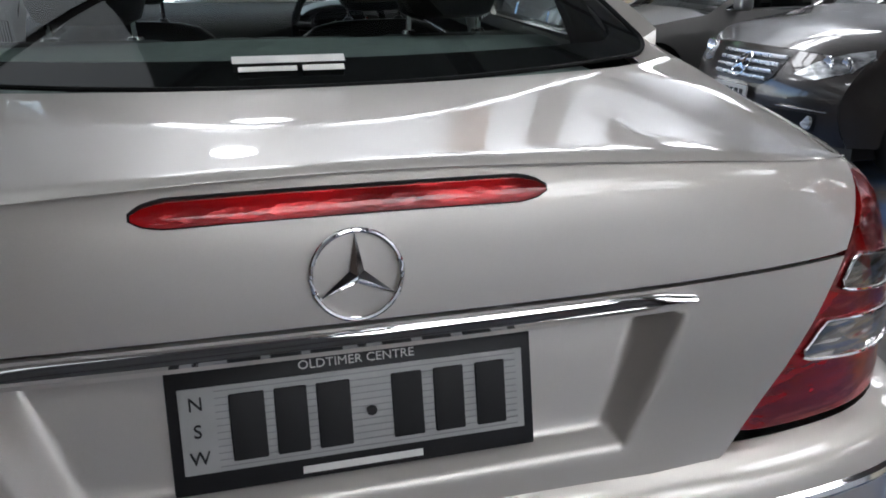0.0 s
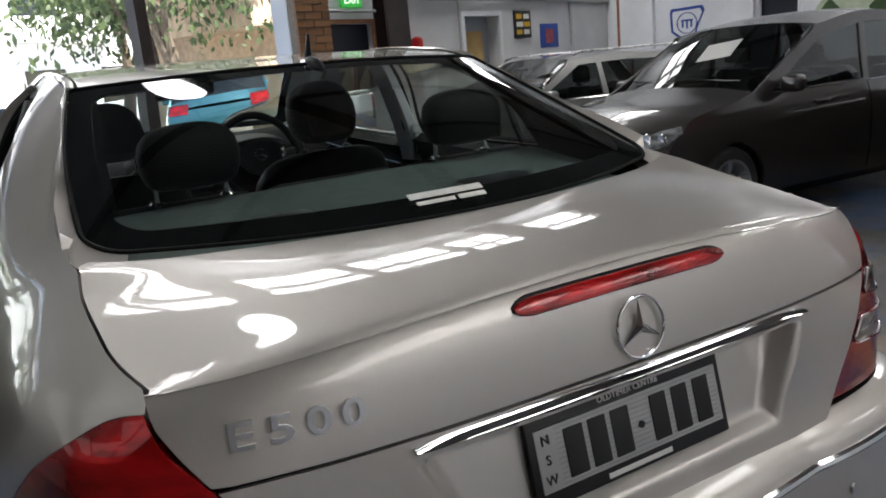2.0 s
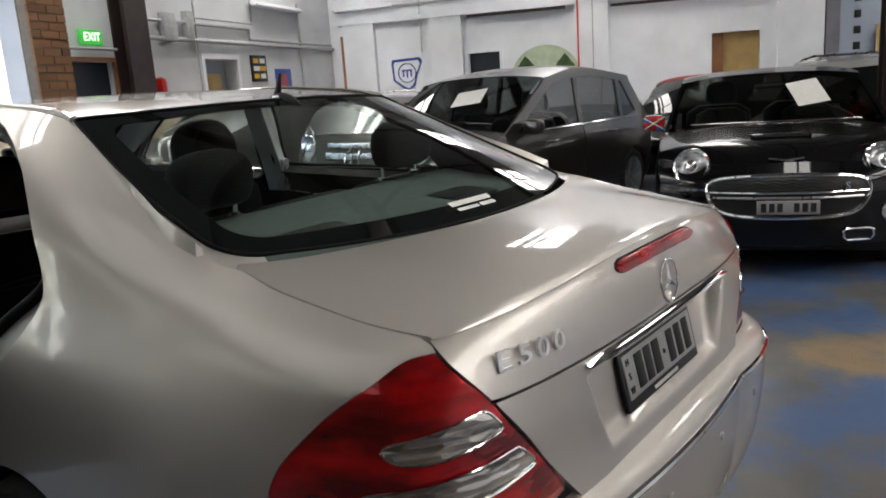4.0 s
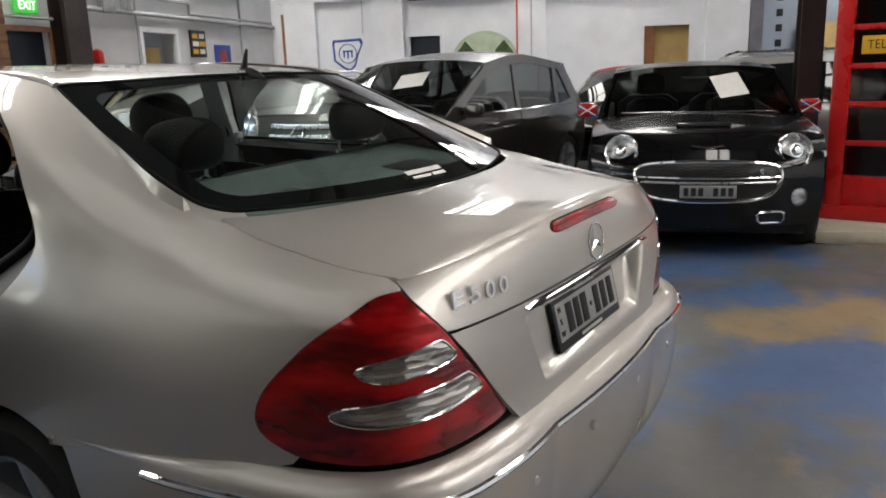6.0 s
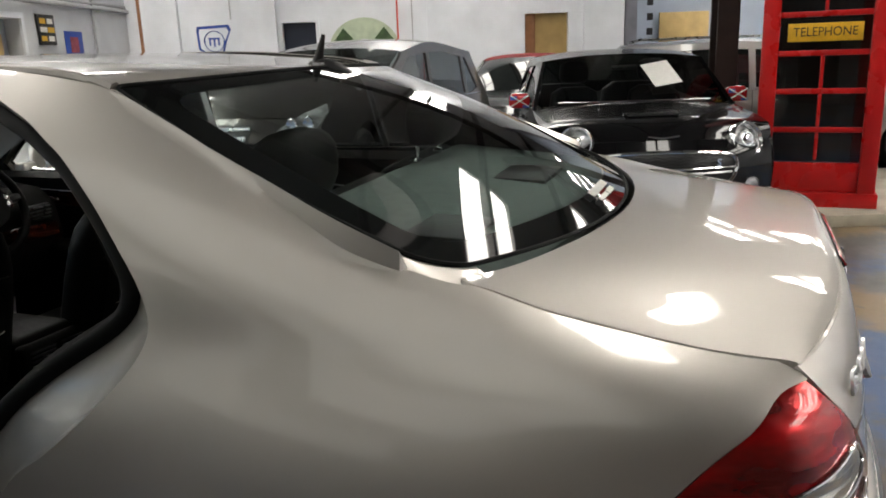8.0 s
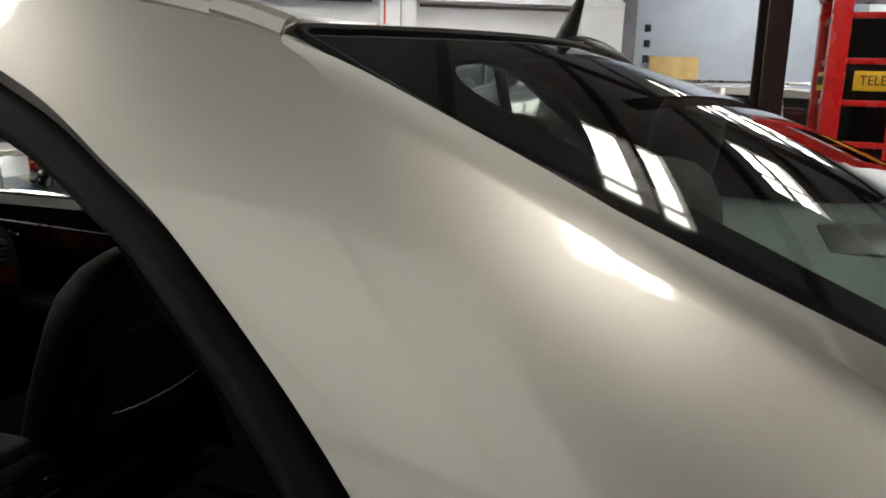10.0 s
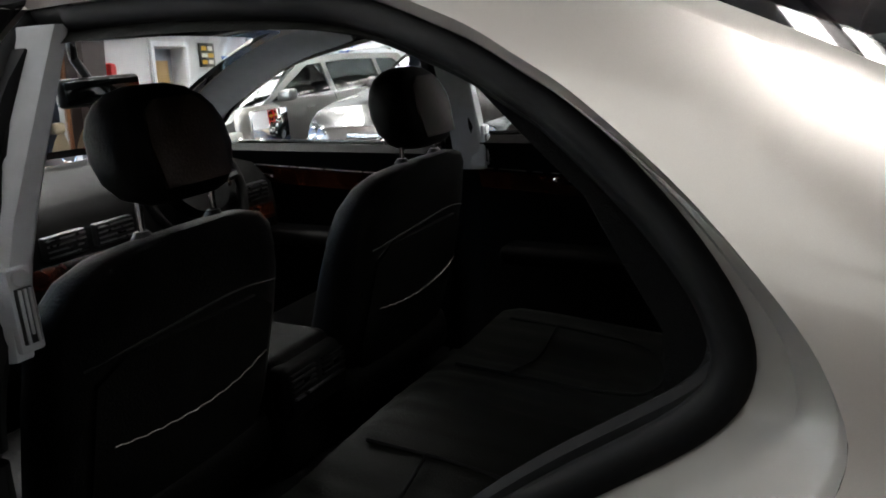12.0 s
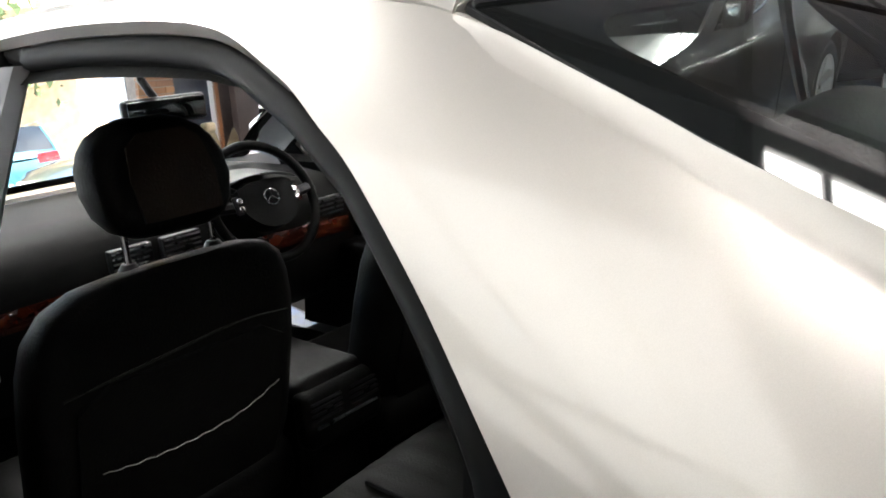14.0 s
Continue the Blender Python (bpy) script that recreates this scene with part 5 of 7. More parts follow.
for x in (-0.37, 0.362):
    rest = cushion("headrest", [(x, 1.045 + o, 1.243 + z, w * 0.9, d) for z, w, d, o in ((-0.078, 0.085, 0.025, 0.0), (-0.066, 0.11, 0.045, 0), (-0.035, 0.122, 0.056, -0.002), (0.005, 0.124, 0.058, -0.004), (0.035, 0.117, 0.054, -0.006), (0.056, 0.1, 0.043, -0.008), (0.068, 0.076, 0.03, -0.009), (0.075, 0.04, 0.014, -0.01))], LEATHER, bench)
    for d in (-0.08, 0.08):
        bar("headrest_post", [(x + d, 1.067, 1.1), (x + d, 1.06, 1.18)], 0.0065, CHROME, bench, 8)
        lathe("post_collar", [(0.0, 0.006), (0.013, 0.006), (0.017, 0.0)], CHROME, bench, 14, pose(x + d, 1.067, 1.13, 0, -90, 0))

# middle console with vents, tunnel, gear lever
console = part("centre_console", bmesh.new(), None, car, "black centre console with rear air vents")
soft_block("console_body", (-0.11, 2.22, 0.33), (0.11, 3.1, 0.6), LEATHER, console, 0.03)
soft_block("armrest_lid", (-0.11, 2.2, 0.6), (0.11, 2.55, 0.665), LEATHER, console, 0.03)
soft_block("vent_housing", (-0.115, 2.175, 0.5), (0.125, 2.235, 0.645), LEATHER, console, 0.02)
for x in (-0.055, 0.062):
    for k in range(4):
        boxes("vent_slat", [((x - 0.045, 2.168, 0.575 + 0.014 * k), (x + 0.045, 2.178, 0.58 + 0.014 * k))], BLACK, console, 0.001)
    boxes("vent_knob", [((x - 0.012, 2.162, 0.593), (x + 0.012, 2.172, 0.602))], CHROME, console, 0.001)
boxes("vent_chrome", [((-0.09, 2.168, 0.555), (0.1, 2.176, 0.56))], SATIN, console, 0.001)
boxes("wood_lid", [((-0.085, 2.62, 0.6), (0.085, 3.0, 0.612))], WOOD, console, 0.004)

# dashboard
dash = part("dashboard", bmesh.new(), None, car, "black and grey dashboard with wood strip and round vents")
bm = bmesh.new()
prof = [(2.98, 0.62), (2.93, 0.78), (2.95, 0.9), (3.02, 0.965), (3.15, 0.99), (3.45, 0.995), (3.62, 0.99), (3.62, 0.5), (3.1, 0.5)]
rows = []
for x in np.linspace(-0.72, 0.72, 25):
    k = 0.06 * (x / 0.72) ** 2
    rows.append([bm.verts.new((x, y - k if i < 4 else y, z + (0.035 * math.exp(-((x - 0.36) / 0.16) ** 2) if 3 <= i <= 4 else 0))) for i, (y, z) in enumerate(prof)])
for a, b in zip(rows[:-1], rows[1:]):
    for i in range(len(prof)):
        j = (i + 1) % len(prof)
        bm.faces.new((a[i], b[i], b[j], a[j]))
bmesh.ops.recalc_face_normals(bm, faces=bm.faces)
part("dash_body", bm, DASH, dash)
bm = bmesh.new()
rows = []
for x in np.linspace(-0.7, 0.7, 30):
    k = 0.06 * (x / 0.72) ** 2
    rows.append([bm.verts.new((x, 2.928 - k, 0.775)), bm.verts.new((x, 2.922 - k, 0.8)), bm.verts.new((x, 2.932 - k, 0.83))])
for a, b in zip(rows[:-1], rows[1:]):
    for k in range(2):
        bm.faces.new((a[k], b[k], b[k + 1], a[k + 1]))
bmesh.ops.recalc_face_normals(bm, faces=bm.faces)
part("wood_strip", bm, WOOD, dash)
for x in (-0.62, -0.08, 0.08, 0.62):
    yv = 2.925 - 0.06 * (x / 0.72) ** 2
    boxes("vent", [((x - 0.065, yv - 0.006, 0.845), (x + 0.065, yv + 0.02, 0.91))], BLACK, dash, 0.006)
    for k in range(4):
        boxes("vent_slat", [((x - 0.058, yv - 0.012, 0.853 + 0.015 * k), (x + 0.058, yv - 0.004, 0.857 + 0.015 * k))], SATIN, dash)
for x in (0.28, 0.36, 0.44):
    lathe("dial", [(0.0, 0.0), (0.05, 0.0), (0.055, -0.008)], BLACK, dash, 24, pose(x, 2.955, 0.95, 0, 0, -90))
bm = bmesh.new()
rows = []
for x in np.linspace(0.2, 0.52, 14):
    h = 0.05 * math.sqrt(max(0, 1 - ((x - 0.36) / 0.165) ** 2))
    rows.append([bm.verts.new((x, 2.9, 0.985 + h)), bm.verts.new((x, 3.05, 0.99 + h)), bm.verts.new((x, 3.2, 0.98))])
for a, b in zip(rows[:-1], rows[1:]):
    for k in range(2):
        bm.faces.new((a[k], b[k], b[k + 1], a[k + 1]))
part("dial_hood", bm, BLACK, dash)

# steering wheel
steer = part("steering_wheel", bmesh.new(), None, car, "black leather steering wheel with round badge")
sw = pose(0.358, 2.875, 0.95, -24, 0, 0)
bar("wheel_rim", [sw @ Vector((0.19 * math.cos(a), 0, 0.19 * math.sin(a))) for a in np.linspace(0, 2 * math.pi, 41)[:-1]], 0.016, LEATHER, steer, 10, True)
bm = bmesh.new()
pts = spline([(-0.1, 0.045), (0, 0.06), (0.1, 0.045), (0.105, -0.02), (0.06, -0.08), (0, -0.095), (-0.06, -0.08), (-0.105, -0.02)], 0.03, True)
front = [bm.verts.new(sw @ Vector((x, -0.03 - 0.012 * (1 - (x / 0.11) ** 2), z))) for x, z in pts]
back = [bm.verts.new(sw @ Vector((x, 0.02, z))) for x, z in pts]
bm.faces.new(front)
for k in range(len(pts)):
    bm.faces.new((front[k], back[k], back[(k + 1) % len(pts)], front[(k + 1) % len(pts)]))
bmesh.ops.recalc_face_normals(bm, faces=bm.faces)
part("wheel_pad", bm, LEATHER, steer)
for x in (-1, 1):
    bar("wheel_spoke", [sw @ Vector((0.09 * x, 0, 0.0)), sw @ Vector((0.18 * x, 0, 0.01))], 0.018, BLACK, steer, 8)
    boxes("wheel_buttons", [((0.105 * x - 0.02, -0.028, -0.03), (0.105 * x + 0.02, -0.016, 0.03))], WOOD if x > 0 else BLACK, steer, 0.006, m=sw)
    for k in (-1, 1):
        lathe("wheel_button", [(0.0, 0.005), (0.008, 0.004), (0.01, 0.0)], CHROME, steer, 12, sw @ pose(0.105 * x, -0.028, 0.013 * k, 0, 0, -90))
bar("wheel_badge", [sw @ Vector((0.026 * math.cos(a), -0.046, 0.026 * math.sin(a))) for a in np.linspace(0, 2 * math.pi, 25)[:-1]], 0.0022, CHROME, steer, 6, True)
for k in range(3):
    a = radians(90 + 120 * k)
    bar("badge_arm", [sw @ Vector((0, -0.046, 0)), sw @ Vector((0.025 * math.cos(a), -0.046, 0.025 * math.sin(a)))], [0.0035, 0.0012], CHROME, steer, 5)

# inner mirror, sun visors, outer mirrors
mirror = part("inner_mirror", bmesh.new(), None, car, "black inner mirror")
soft_block("mirror_case", (-0.06, 2.85, 1.235), (0.195, 2.885, 1.31), BLACK, mirror, 0.015)
boxes("mirror_glass", [((-0.05, 2.846, 1.243), (0.185, 2.852, 1.302))], DARK_GLASS, mirror, 0.002)
bar("mirror_stalk", [(0.06, 2.88, 1.29), (0.03, 2.9, 1.36), (0, 2.86, 1.42)], 0.012, BLACK, mirror, 8)
soft_block("console_lamp", (-0.09, 2.62, 1.40), (0.09, 2.8, 1.43), BLACK, car, 0.012)
for sign in (1, -1):
    om = part("side_mirror", bmesh.new(), None, car, "silver side mirror")
    soft_block("mirror_case", (sign * 1.012 - 0.128, 3.105, 0.975), (sign * 1.012 + 0.128, 3.2, 1.14), SILVER, om, 0.045)
    boxes("mirror_glass", [((sign * 1.012 - 0.112, 3.097, 0.99), (sign * 1.012 + 0.112, 3.106, 1.125))], MIRROR, om, 0.003)
    soft_block("mirror_foot", (sign * 0.87 - 0.06, 3.14, 1.0), (sign * 0.87 + 0.06, 3.2, 1.05), SILVER, om, 0.015)


# ---- the hall ----
def hall_box(name, items, mat, label="", kind="structure", bevel=0.0, category=""):
    ob = boxes(name, items, mat, None, bevel, m=HALL)
    return tagged(ob, label, category, "", kind)


def wall_with_holes(name, along, at, lo, hi, z1, holes, mat, thick=0.25, label=""):
    """A wall with openings through it: along 'u' or 'v', at the other coordinate; holes (a0, a1, z0, z1)."""
    cuts = sorted({lo, hi, *[h[0] for h in holes], *[h[1] for h in holes]})
    items = []
    for a, b in zip(cuts[:-1], cuts[1:]):
        mid = 0.5 * (a + b)
        blocks = sorted((h[2], h[3]) for h in holes if h[0] <= mid <= h[1])
        z = 0.0
        for h0, h1 in blocks + [(z1, z1)]:
            if h0 - z > 0.001:
                if along == "u":
                    items.append(((a, at, z), (b, at + thick, h0)))
                else:
                    items.append(((at, a, z), (at + thick, b, h0)))
            z = h1
    return hall_box(name, items, mat, label)


END_U = WALL_U + 2.6
floor = hall_box("floor", [((BACK_U - 0.5, BACK_V - 0.5, -0.2), (END_U + 0.5, WALL_V + 0.25, 0.0))], FLOOR, "worn blue-grey painted concrete floor with bare tan patches")
DOORWAY = (-1.6, 4.8, 0.0, 2.75)
wall_with_holes("wall_north", "u", WALL_V, BACK_U, WALL_U + 0.25, EAVES + 0.25, [DOORWAY, (5.4, 6.1, 0.0, 1.98), (7.95, 8.8, 0.0, 2.05)], GREY_WALL)
wall_with_holes("wall_east", "v", WALL_U, -2.3, WALL_V, EAVES + 0.25, [(2.96, 3.54, 0.0, 2.01), (-1.36, -0.62, 0.0, 2.02)], WHITE)
hall_box("wall_recess", [((END_U, BACK_V, 0), (END_U + 0.25, -2.3, EAVES + 0.25)), ((WALL_U + 0.25, -2.3, 0), (END_U + 0.25, -2.05, EAVES + 0.25))], BLUE_GREY_WALL)
hall_box("wall_west", [((BACK_U - 0.25, BACK_V, 0), (BACK_U, WALL_V, EAVES + 0.25))], BRICK_WALL)
# never in view; made white to bounce light onto the sedan's tail
hall_box("wall_south", [((BACK_U - 0.25, BACK_V - 0.25, 0), (END_U + 0.25, BACK_V, EAVES + 0.25))], WHITE)

# roof with skylight openings: rows of translucent sheets; rows -7.3 to -5.1 are added fill
SOUTH_FILL = [-3.7, -1.7, 0.3, 2.3, 10.3, 12.3]
ROWS = {-7.3: SOUTH_FILL, -6.2: SOUTH_FILL, -5.1: [-1.7, 0.3, 10.3, 12.3], -4.25: [5.0], -1.8: [2.35], -0.72: [0.3, 8.4, 10.5], 1.3: [8.6, 10.5], 5.05: [1.0, 3.0, 5.0, 7.0, 9.0]}
items, v_at = [], BACK_V - 0.25
for v0 in sorted(ROWS):
    items.append(((BACK_U - 0.25, v_at, EAVES + 0.25), (END_U + 0.25, v0, EAVES + 0.33)))
    wide = 1.1 if v0 > 3 else 0.8
    u_at = BACK_U - 0.25
    for u in ROWS[v0]:
        items.append(((u_at, v0, EAVES + 0.25), (u, v0 + wide, EAVES + 0.33)))
        u_at = u + 1.8
    items.append(((u_at, v0, EAVES + 0.25), (END_U + 0.25, v0 + wide, EAVES + 0.33)))
    v_at = v0 + wide
items.append(((BACK_U - 0.25, v_at, EAVES + 0.25), (END_U + 0.25, WALL_V + 0.25, EAVES + 0.33)))
ceiling = hall_box("ceiling", items, ROOF_SHEET)
for v0 in ROWS:
    for u in ROWS[v0]:
        pane = boxes("skylight", [((u - 0.02, v0 - 0.02, EAVES + 0.335), (u + 1.82, v0 + (1.12 if v0 > 3 else 0.82), EAVES + 0.345))], SKYLIGHT, None, m=HALL)
        tagged(pane, "translucent roof sheet letting daylight in, the southern rows added as fill", "skylight", "skylights", "structure")
        wide = 1.12 if v0 > 3 else 0.82
        boxes("glazing_bar", [((u - 0.02, v0 + wide * 0.5 - 0.025, EAVES + 0.28), (u + 1.82, v0 + wide * 0.5 + 0.025, EAVES + 0.332))], STEEL_DARK, pane, m=HALL)
        boxes("glazing_bar", [((u + 0.62, v0, EAVES + 0.29), (u + 0.66, v0 + wide, EAVES + 0.334))], STEEL_DARK, pane, m=HALL)
# unseen glowing sheets, added so the sedan's left flank reflects something bright
for k in range(5):
    tagged(boxes("skylight", [((-6.6 + 1.28 * k, 0.9, EAVES + 0.246), (-5.34 + 1.28 * k, 4.95, EAVES + 0.249))], FILL_SHEET, None, m=HALL), "dim glowing sheet added under the roof as fill light", "skylight", "aged roof sheets", "structure")
hall_box("wall_fill_sheet", [((-6.9, WALL_V - 0.012, 3.35), (-1.75, WALL_V - 0.003, EAVES + 0.2))], FILL_SHEET, "dim glowing sheet added high on the wall as fill light")
for k in range(9):
    v = BACK_V + 0.2 + 1.6 * k
    hall_box("purlin", [((BACK_U, v, EAVES + 0.1), (END_U, v + 0.06, EAVES + 0.245))], STEEL_DARK)
for u in (-3.4, 2.2, 7.8):
    hall_box("rafter", [((u, BACK_V, EAVES - 0.22), (u + 0.12, WALL_V, EAVES + 0.1))], STEEL_DARK)


def pendant(x, y):
    """A round high-bay lamp on a rod."""
    p = thing("pendant_lamp", "round grey high-bay lamp hanging from the roof, lit", "lamp", pose(x, y, 0), "high-bay lamps")
    up = pose(0, 0, 3.42, 0, -90, 0)
    bar("rod", [(0, 0, 3.75), (0, 0, EAVES + 0.26)], 0.012, STEEL_DARK, p, 8)
    lathe("shade", [(0.235, 0.0), (0.228, 0.03), (0.17, 0.16), (0.09, 0.24), (0.07, 0.34), (0.0, 0.35)], CONDUIT, p, 32, up)
    lathe("diffuser", [(0.0, 0.008), (0.15, 0.01), (0.22, 0.02)], LAMP_ON, p, 32, up, "bright round lens")


pendant(-0.24, 6.0)
pendant(-0.01, 3.44)


def wall_thing(name, label, category, items, mat, bevel=0.0, group=""):
    return tagged(boxes(name, items, mat, None, bevel, m=HALL), label, category, group)


V, U = WALL_V, WALL_U
# wall by the doorway: pier, posts, door, window opening, signs, pipes
pier = hall_box("trim", [((4.81, V - 0.13, 0), (5.29, V - 0.002, EAVES))], MORTAR, "brown brick pier beside the doorway")
hall_box("trim", [((3.05, V + 0.05, 0), (3.17, V + 0.2, 2.75)), ((-0.9, V + 0.05, 0), (-0.78, V + 0.2, 2.75))], STEEL_DARK, "dark steel doorway post")
hall_box("trim", [((-1.6, V - 0.04, 2.75), (4.8, V - 0.003, 2.95))], STEEL_DARK)
tagged(boxes("steel_column", [((6.15, V - 0.22, 0), (6.55, V - 0.19, EAVES)), ((6.15, V - 0.02, 0), (6.55, V - 0.003, EAVES)), ((6.33, V - 0.19, 0), (6.37, V - 0.02, EAVES))], STEEL_DARK, None, 0.0, m=HALL), "dark brown steel column against the wall", "column", "", "structure")
hall_box("door_1", [((5.4, V + 0.08, 0), (6.1, V + 0.13, 1.98))], NAVY_DOOR_AND_SHADE, "dark navy exit door")
hall_box("trim", [((5.34, V - 0.02, 0), (5.4, V + 0.02, 2.03)), ((6.1, V - 0.02, 0), (6.14, V + 0.02, 2.03)), ((5.4, V - 0.02, 1.98), (6.1, V + 0.02, 2.03))], BROWN_DOOR)
ex = wall_thing("exit_sign", "lit green exit sign above the door", "sign", [((5.58, V - 0.06, 2.16), (5.92, V - 0.02, 2.32))], EXIT_GREEN, 0.006)
writing("exit_lettering", "EXIT", 0.13, EXIT_WHITE, ex, HALL @ pose(5.75, V - 0.063, 2.24, 90), 0.001)
# no room behind: a flat sheet whose colour gives the dimness
hall_box("opening_backing", [((7.95, V + 0.2, 0), (8.8, V + 0.24, 2.05))], BLUE_GREY_WALL, "blue-grey sheet standing in for the dim room behind the opening")
hall_box("trim", [((7.88, V - 0.03, 0), (7.95, V - 0.003, 2.12)), ((8.8, V - 0.03, 0), (8.87, V - 0.003, 2.12)), ((7.95, V - 0.03, 2.05), (8.8, V - 0.003, 2.12))], WHITE)
wall_thing("notice_board", "small plywood board inside the opening", "board", [((8.15, V + 0.12, 1.1), (8.55, V + 0.14, 1.85))], PLY, 0.004)
bs = wall_thing("black_sign", "black sign with yellow-white bars", "sign", [((9.2, V - 0.035, 1.72), (9.65, V - 0.004, 2.12))], INK, 0.004)
for i in range(3):
    for j in range(2):
        boxes("sign_bar", [((9.24 + 0.2 * j, V - 0.04, 1.77 + 0.115 * i), (9.39 + 0.2 * j + 0.03 * (i % 2), V - 0.036, 1.84 + 0.115 * i))], PAPER if (i + j) % 2 else SIGN_YELLOW, bs, m=HALL)
po = wall_thing("blue_poster", "blue poster with a red patch", "poster", [((9.95, V - 0.015, 1.55), (10.5, V - 0.004, 1.92))], SIGN_BLUE, 0.002)
boxes("poster_patch", [((10.1, V - 0.019, 1.62), (10.35, V - 0.016, 1.84))], POSTER_RED, po, m=HALL)
wall_thing("fire_extinguisher", "red fire extinguisher on the wall", "extinguisher", [((6.75, V - 0.16, 1.35), (6.89, V - 0.01, 1.8))], PHONE_RED, 0.06)
wall_thing("switch_box", "grey electrical box on the wall", "box", [((7.05, V - 0.1, 2.25), (7.3, V - 0.003, 2.6))], CONDUIT, 0.01)
wall_thing("switch_box", "grey electrical box on the wall", "box", [((7.55, V - 0.1, 2.3), (7.7, V - 0.003, 2.65))], CONDUIT, 0.01)


def pipe(points, r=0.022, mat=None, label="grey conduit along the wall", group="conduits"):
    ob = bar("conduit", [HALL @ Vector(p) for p in points], r, mat or CONDUIT, None, 8)
    return tagged(ob, label, "pipe", group)


pipe([(6.6, V - 0.04, 2.5), (9.2, V - 0.04, 2.5), (9.2, V - 0.04, 2.35), (12.2, V - 0.04, 2.35)])
pipe([(7.7, V - 0.05, 2.58), (9.3, V - 0.05, 2.58), (9.3, V - 0.05, 4.2)], 0.016)
pipe([(6.6, V - 0.05, 2.28), (12.25, V - 0.05, 2.28)], 0.03)
pipe([(7.8, V - 0.04, 0.4), (7.8, V - 0.04, 3.5)], 0.014)
pipe([(10.9, V - 0.04, 1.0), (10.9, V - 0.04, 3.0)], 0.02)
pipe([(5.35, V - 0.04, 2.12), (6.15, V - 0.04, 2.12)], 0.018)
pipe([(6.6, V - 0.05, 3.35), (12.25, V - 0.05, 3.45)], 0.035)


def tube_light(a, b, z, along):
    lo = (a, V - 0.12, z) if along == "u" else (U - 0.12, a, z)
    hi = (b, V - 0.01, z + 0.07) if along == "u" else (U - 0.01, b, z + 0.07)
    t = wall_thing("tube_lamp", "white fluorescent batten on the wall, switched off", "lamp", [(lo, hi)], WHITE, 0.01, "tube lamps")
    if along == "u":
        pts = [(a + 0.05, V - 0.15, z + 0.02), (b - 0.05, V - 0.15, z + 0.02)]
    else:
        pts = [(U - 0.15, a + 0.05, z + 0.02), (U - 0.15, b - 0.05, z + 0.02)]
    bar("tube", [HALL @ Vector(p) for p in pts], 0.016, TUBE, t, 8)


tube_light(9.3, 10.9, 2.85, "u")
tube_light(4.9, 6.05, 2.93, "v")
tube_light(-1.5, 0.2, 3.6, "v")
tube_light(1.8, 3.2, 3.6, "v")

# white wall: pilasters, bands, doors, signs
for a, b in ((5.29, 5.9), (3.62, 4.2), (1.05, 1.62), (-2.3, -1.62)):
    hall_box("trim", [((U - 0.12, a, 0), (U - 0.002, b, 2.68))], WHITE, "white wall pier")
hall_box("trim", [((U - 0.14, -2.3, 2.68), (U - 0.002, 6.0, 2.76))], WHITE)
hall_box("trim", [((U - 0.05, -2.3, 2.95), (U - 0.003, 6.1, 2.98))], CONDUIT)
hall_box("trim", [((U - 0.16, 1.75, 2.62), (U - 0.143, 3.5, 2.67)), ((U - 0.16, -1.6, 2.58), (U - 0.143, 1.0, 2.63))], STEEL_DARK)
hall_box("door_2", [((U - 0.06, 5.42, 0), (U - 0.004, 5.98, 2.5))], BROWN_DOOR, "plain brown timber door")
# the doorway's darkness is a thin navy sheet set in the opening
hall_box("doorway_shade", [((U + 0.12, 2.96, 0), (U + 0.16, 3.54, 2.01))], NAVY_DOOR_AND_SHADE, "navy sheet standing in for the darkness of a doorway")
hall_box("trim", [((U - 0.03, 2.9, 0), (U - 0.003, 2.96, 2.08)), ((U - 0.03, 3.54, 0), (U - 0.003, 3.6, 2.08)), ((U - 0.03, 2.96, 2.01), (U - 0.003, 3.54, 2.08))], WHITE)
hall_box("door_4", [((U + 0.1, -1.36, 0), (U + 0.14, -0.8, 2.02))], PLY, "plywood-coloured door standing ajar")
hall_box("door_4_edge", [((U + 0.02, -0.8, 0), (U + 0.14, -0.62, 2.02))], BROWN_DOOR)
hall_box("trim", [((U - 0.03, -1.44, 0), (U - 0.003, -1.36, 2.1)), ((U - 0.03, -0.62, 0), (U - 0.003, -0.54, 2.1)), ((U - 0.03, -1.36, 2.02), (U - 0.003, -0.62, 2.1))], WHITE)
pipe([(U - 0.16, 1.55, 0.2), (U - 0.16, 1.55, 4.2)], 0.016, RED_PIPE, "thin red pipe up the white wall")
pipe([(U - 0.16, 1.3, 1.6), (U - 0.16, 1.3, 4.2)], 0.01)
pipe([(U - 0.05, 4.4, 2.1), (U - 0.05, 4.4, 4.0)], 0.01)
# blue sign: outline shape with a round badge
facing = HALL @ pose(U - 0.01, 4.72, 1.72, 90, 0, -90)
bm = bmesh.new()
pts = [(-0.3, 0.22), (-0.28, 0.28), (0.26, 0.3), (0.3, 0.22), (0.2, 0.0), (0.14, -0.2), (0.02, -0.3), (-0.1, -0.24), (-0.28, -0.1)]
f = [bm.verts.new(facing @ Vector((x, y, 0.006))) for x, y in pts]
g = [bm.verts.new(facing @ Vector((x, y, 0.0))) for x, y in pts]
bm.faces.new(f)
for k in range(len(pts)):
    bm.faces.new((f[k], g[k], g[(k + 1) % len(pts)], f[(k + 1) % len(pts)]))
bmesh.ops.recalc_face_normals(bm, faces=bm.faces)
bsign = tagged(part("blue_sign", bm, SIGN_BLUE, None), "blue and white painted sign on the wall", "sign")
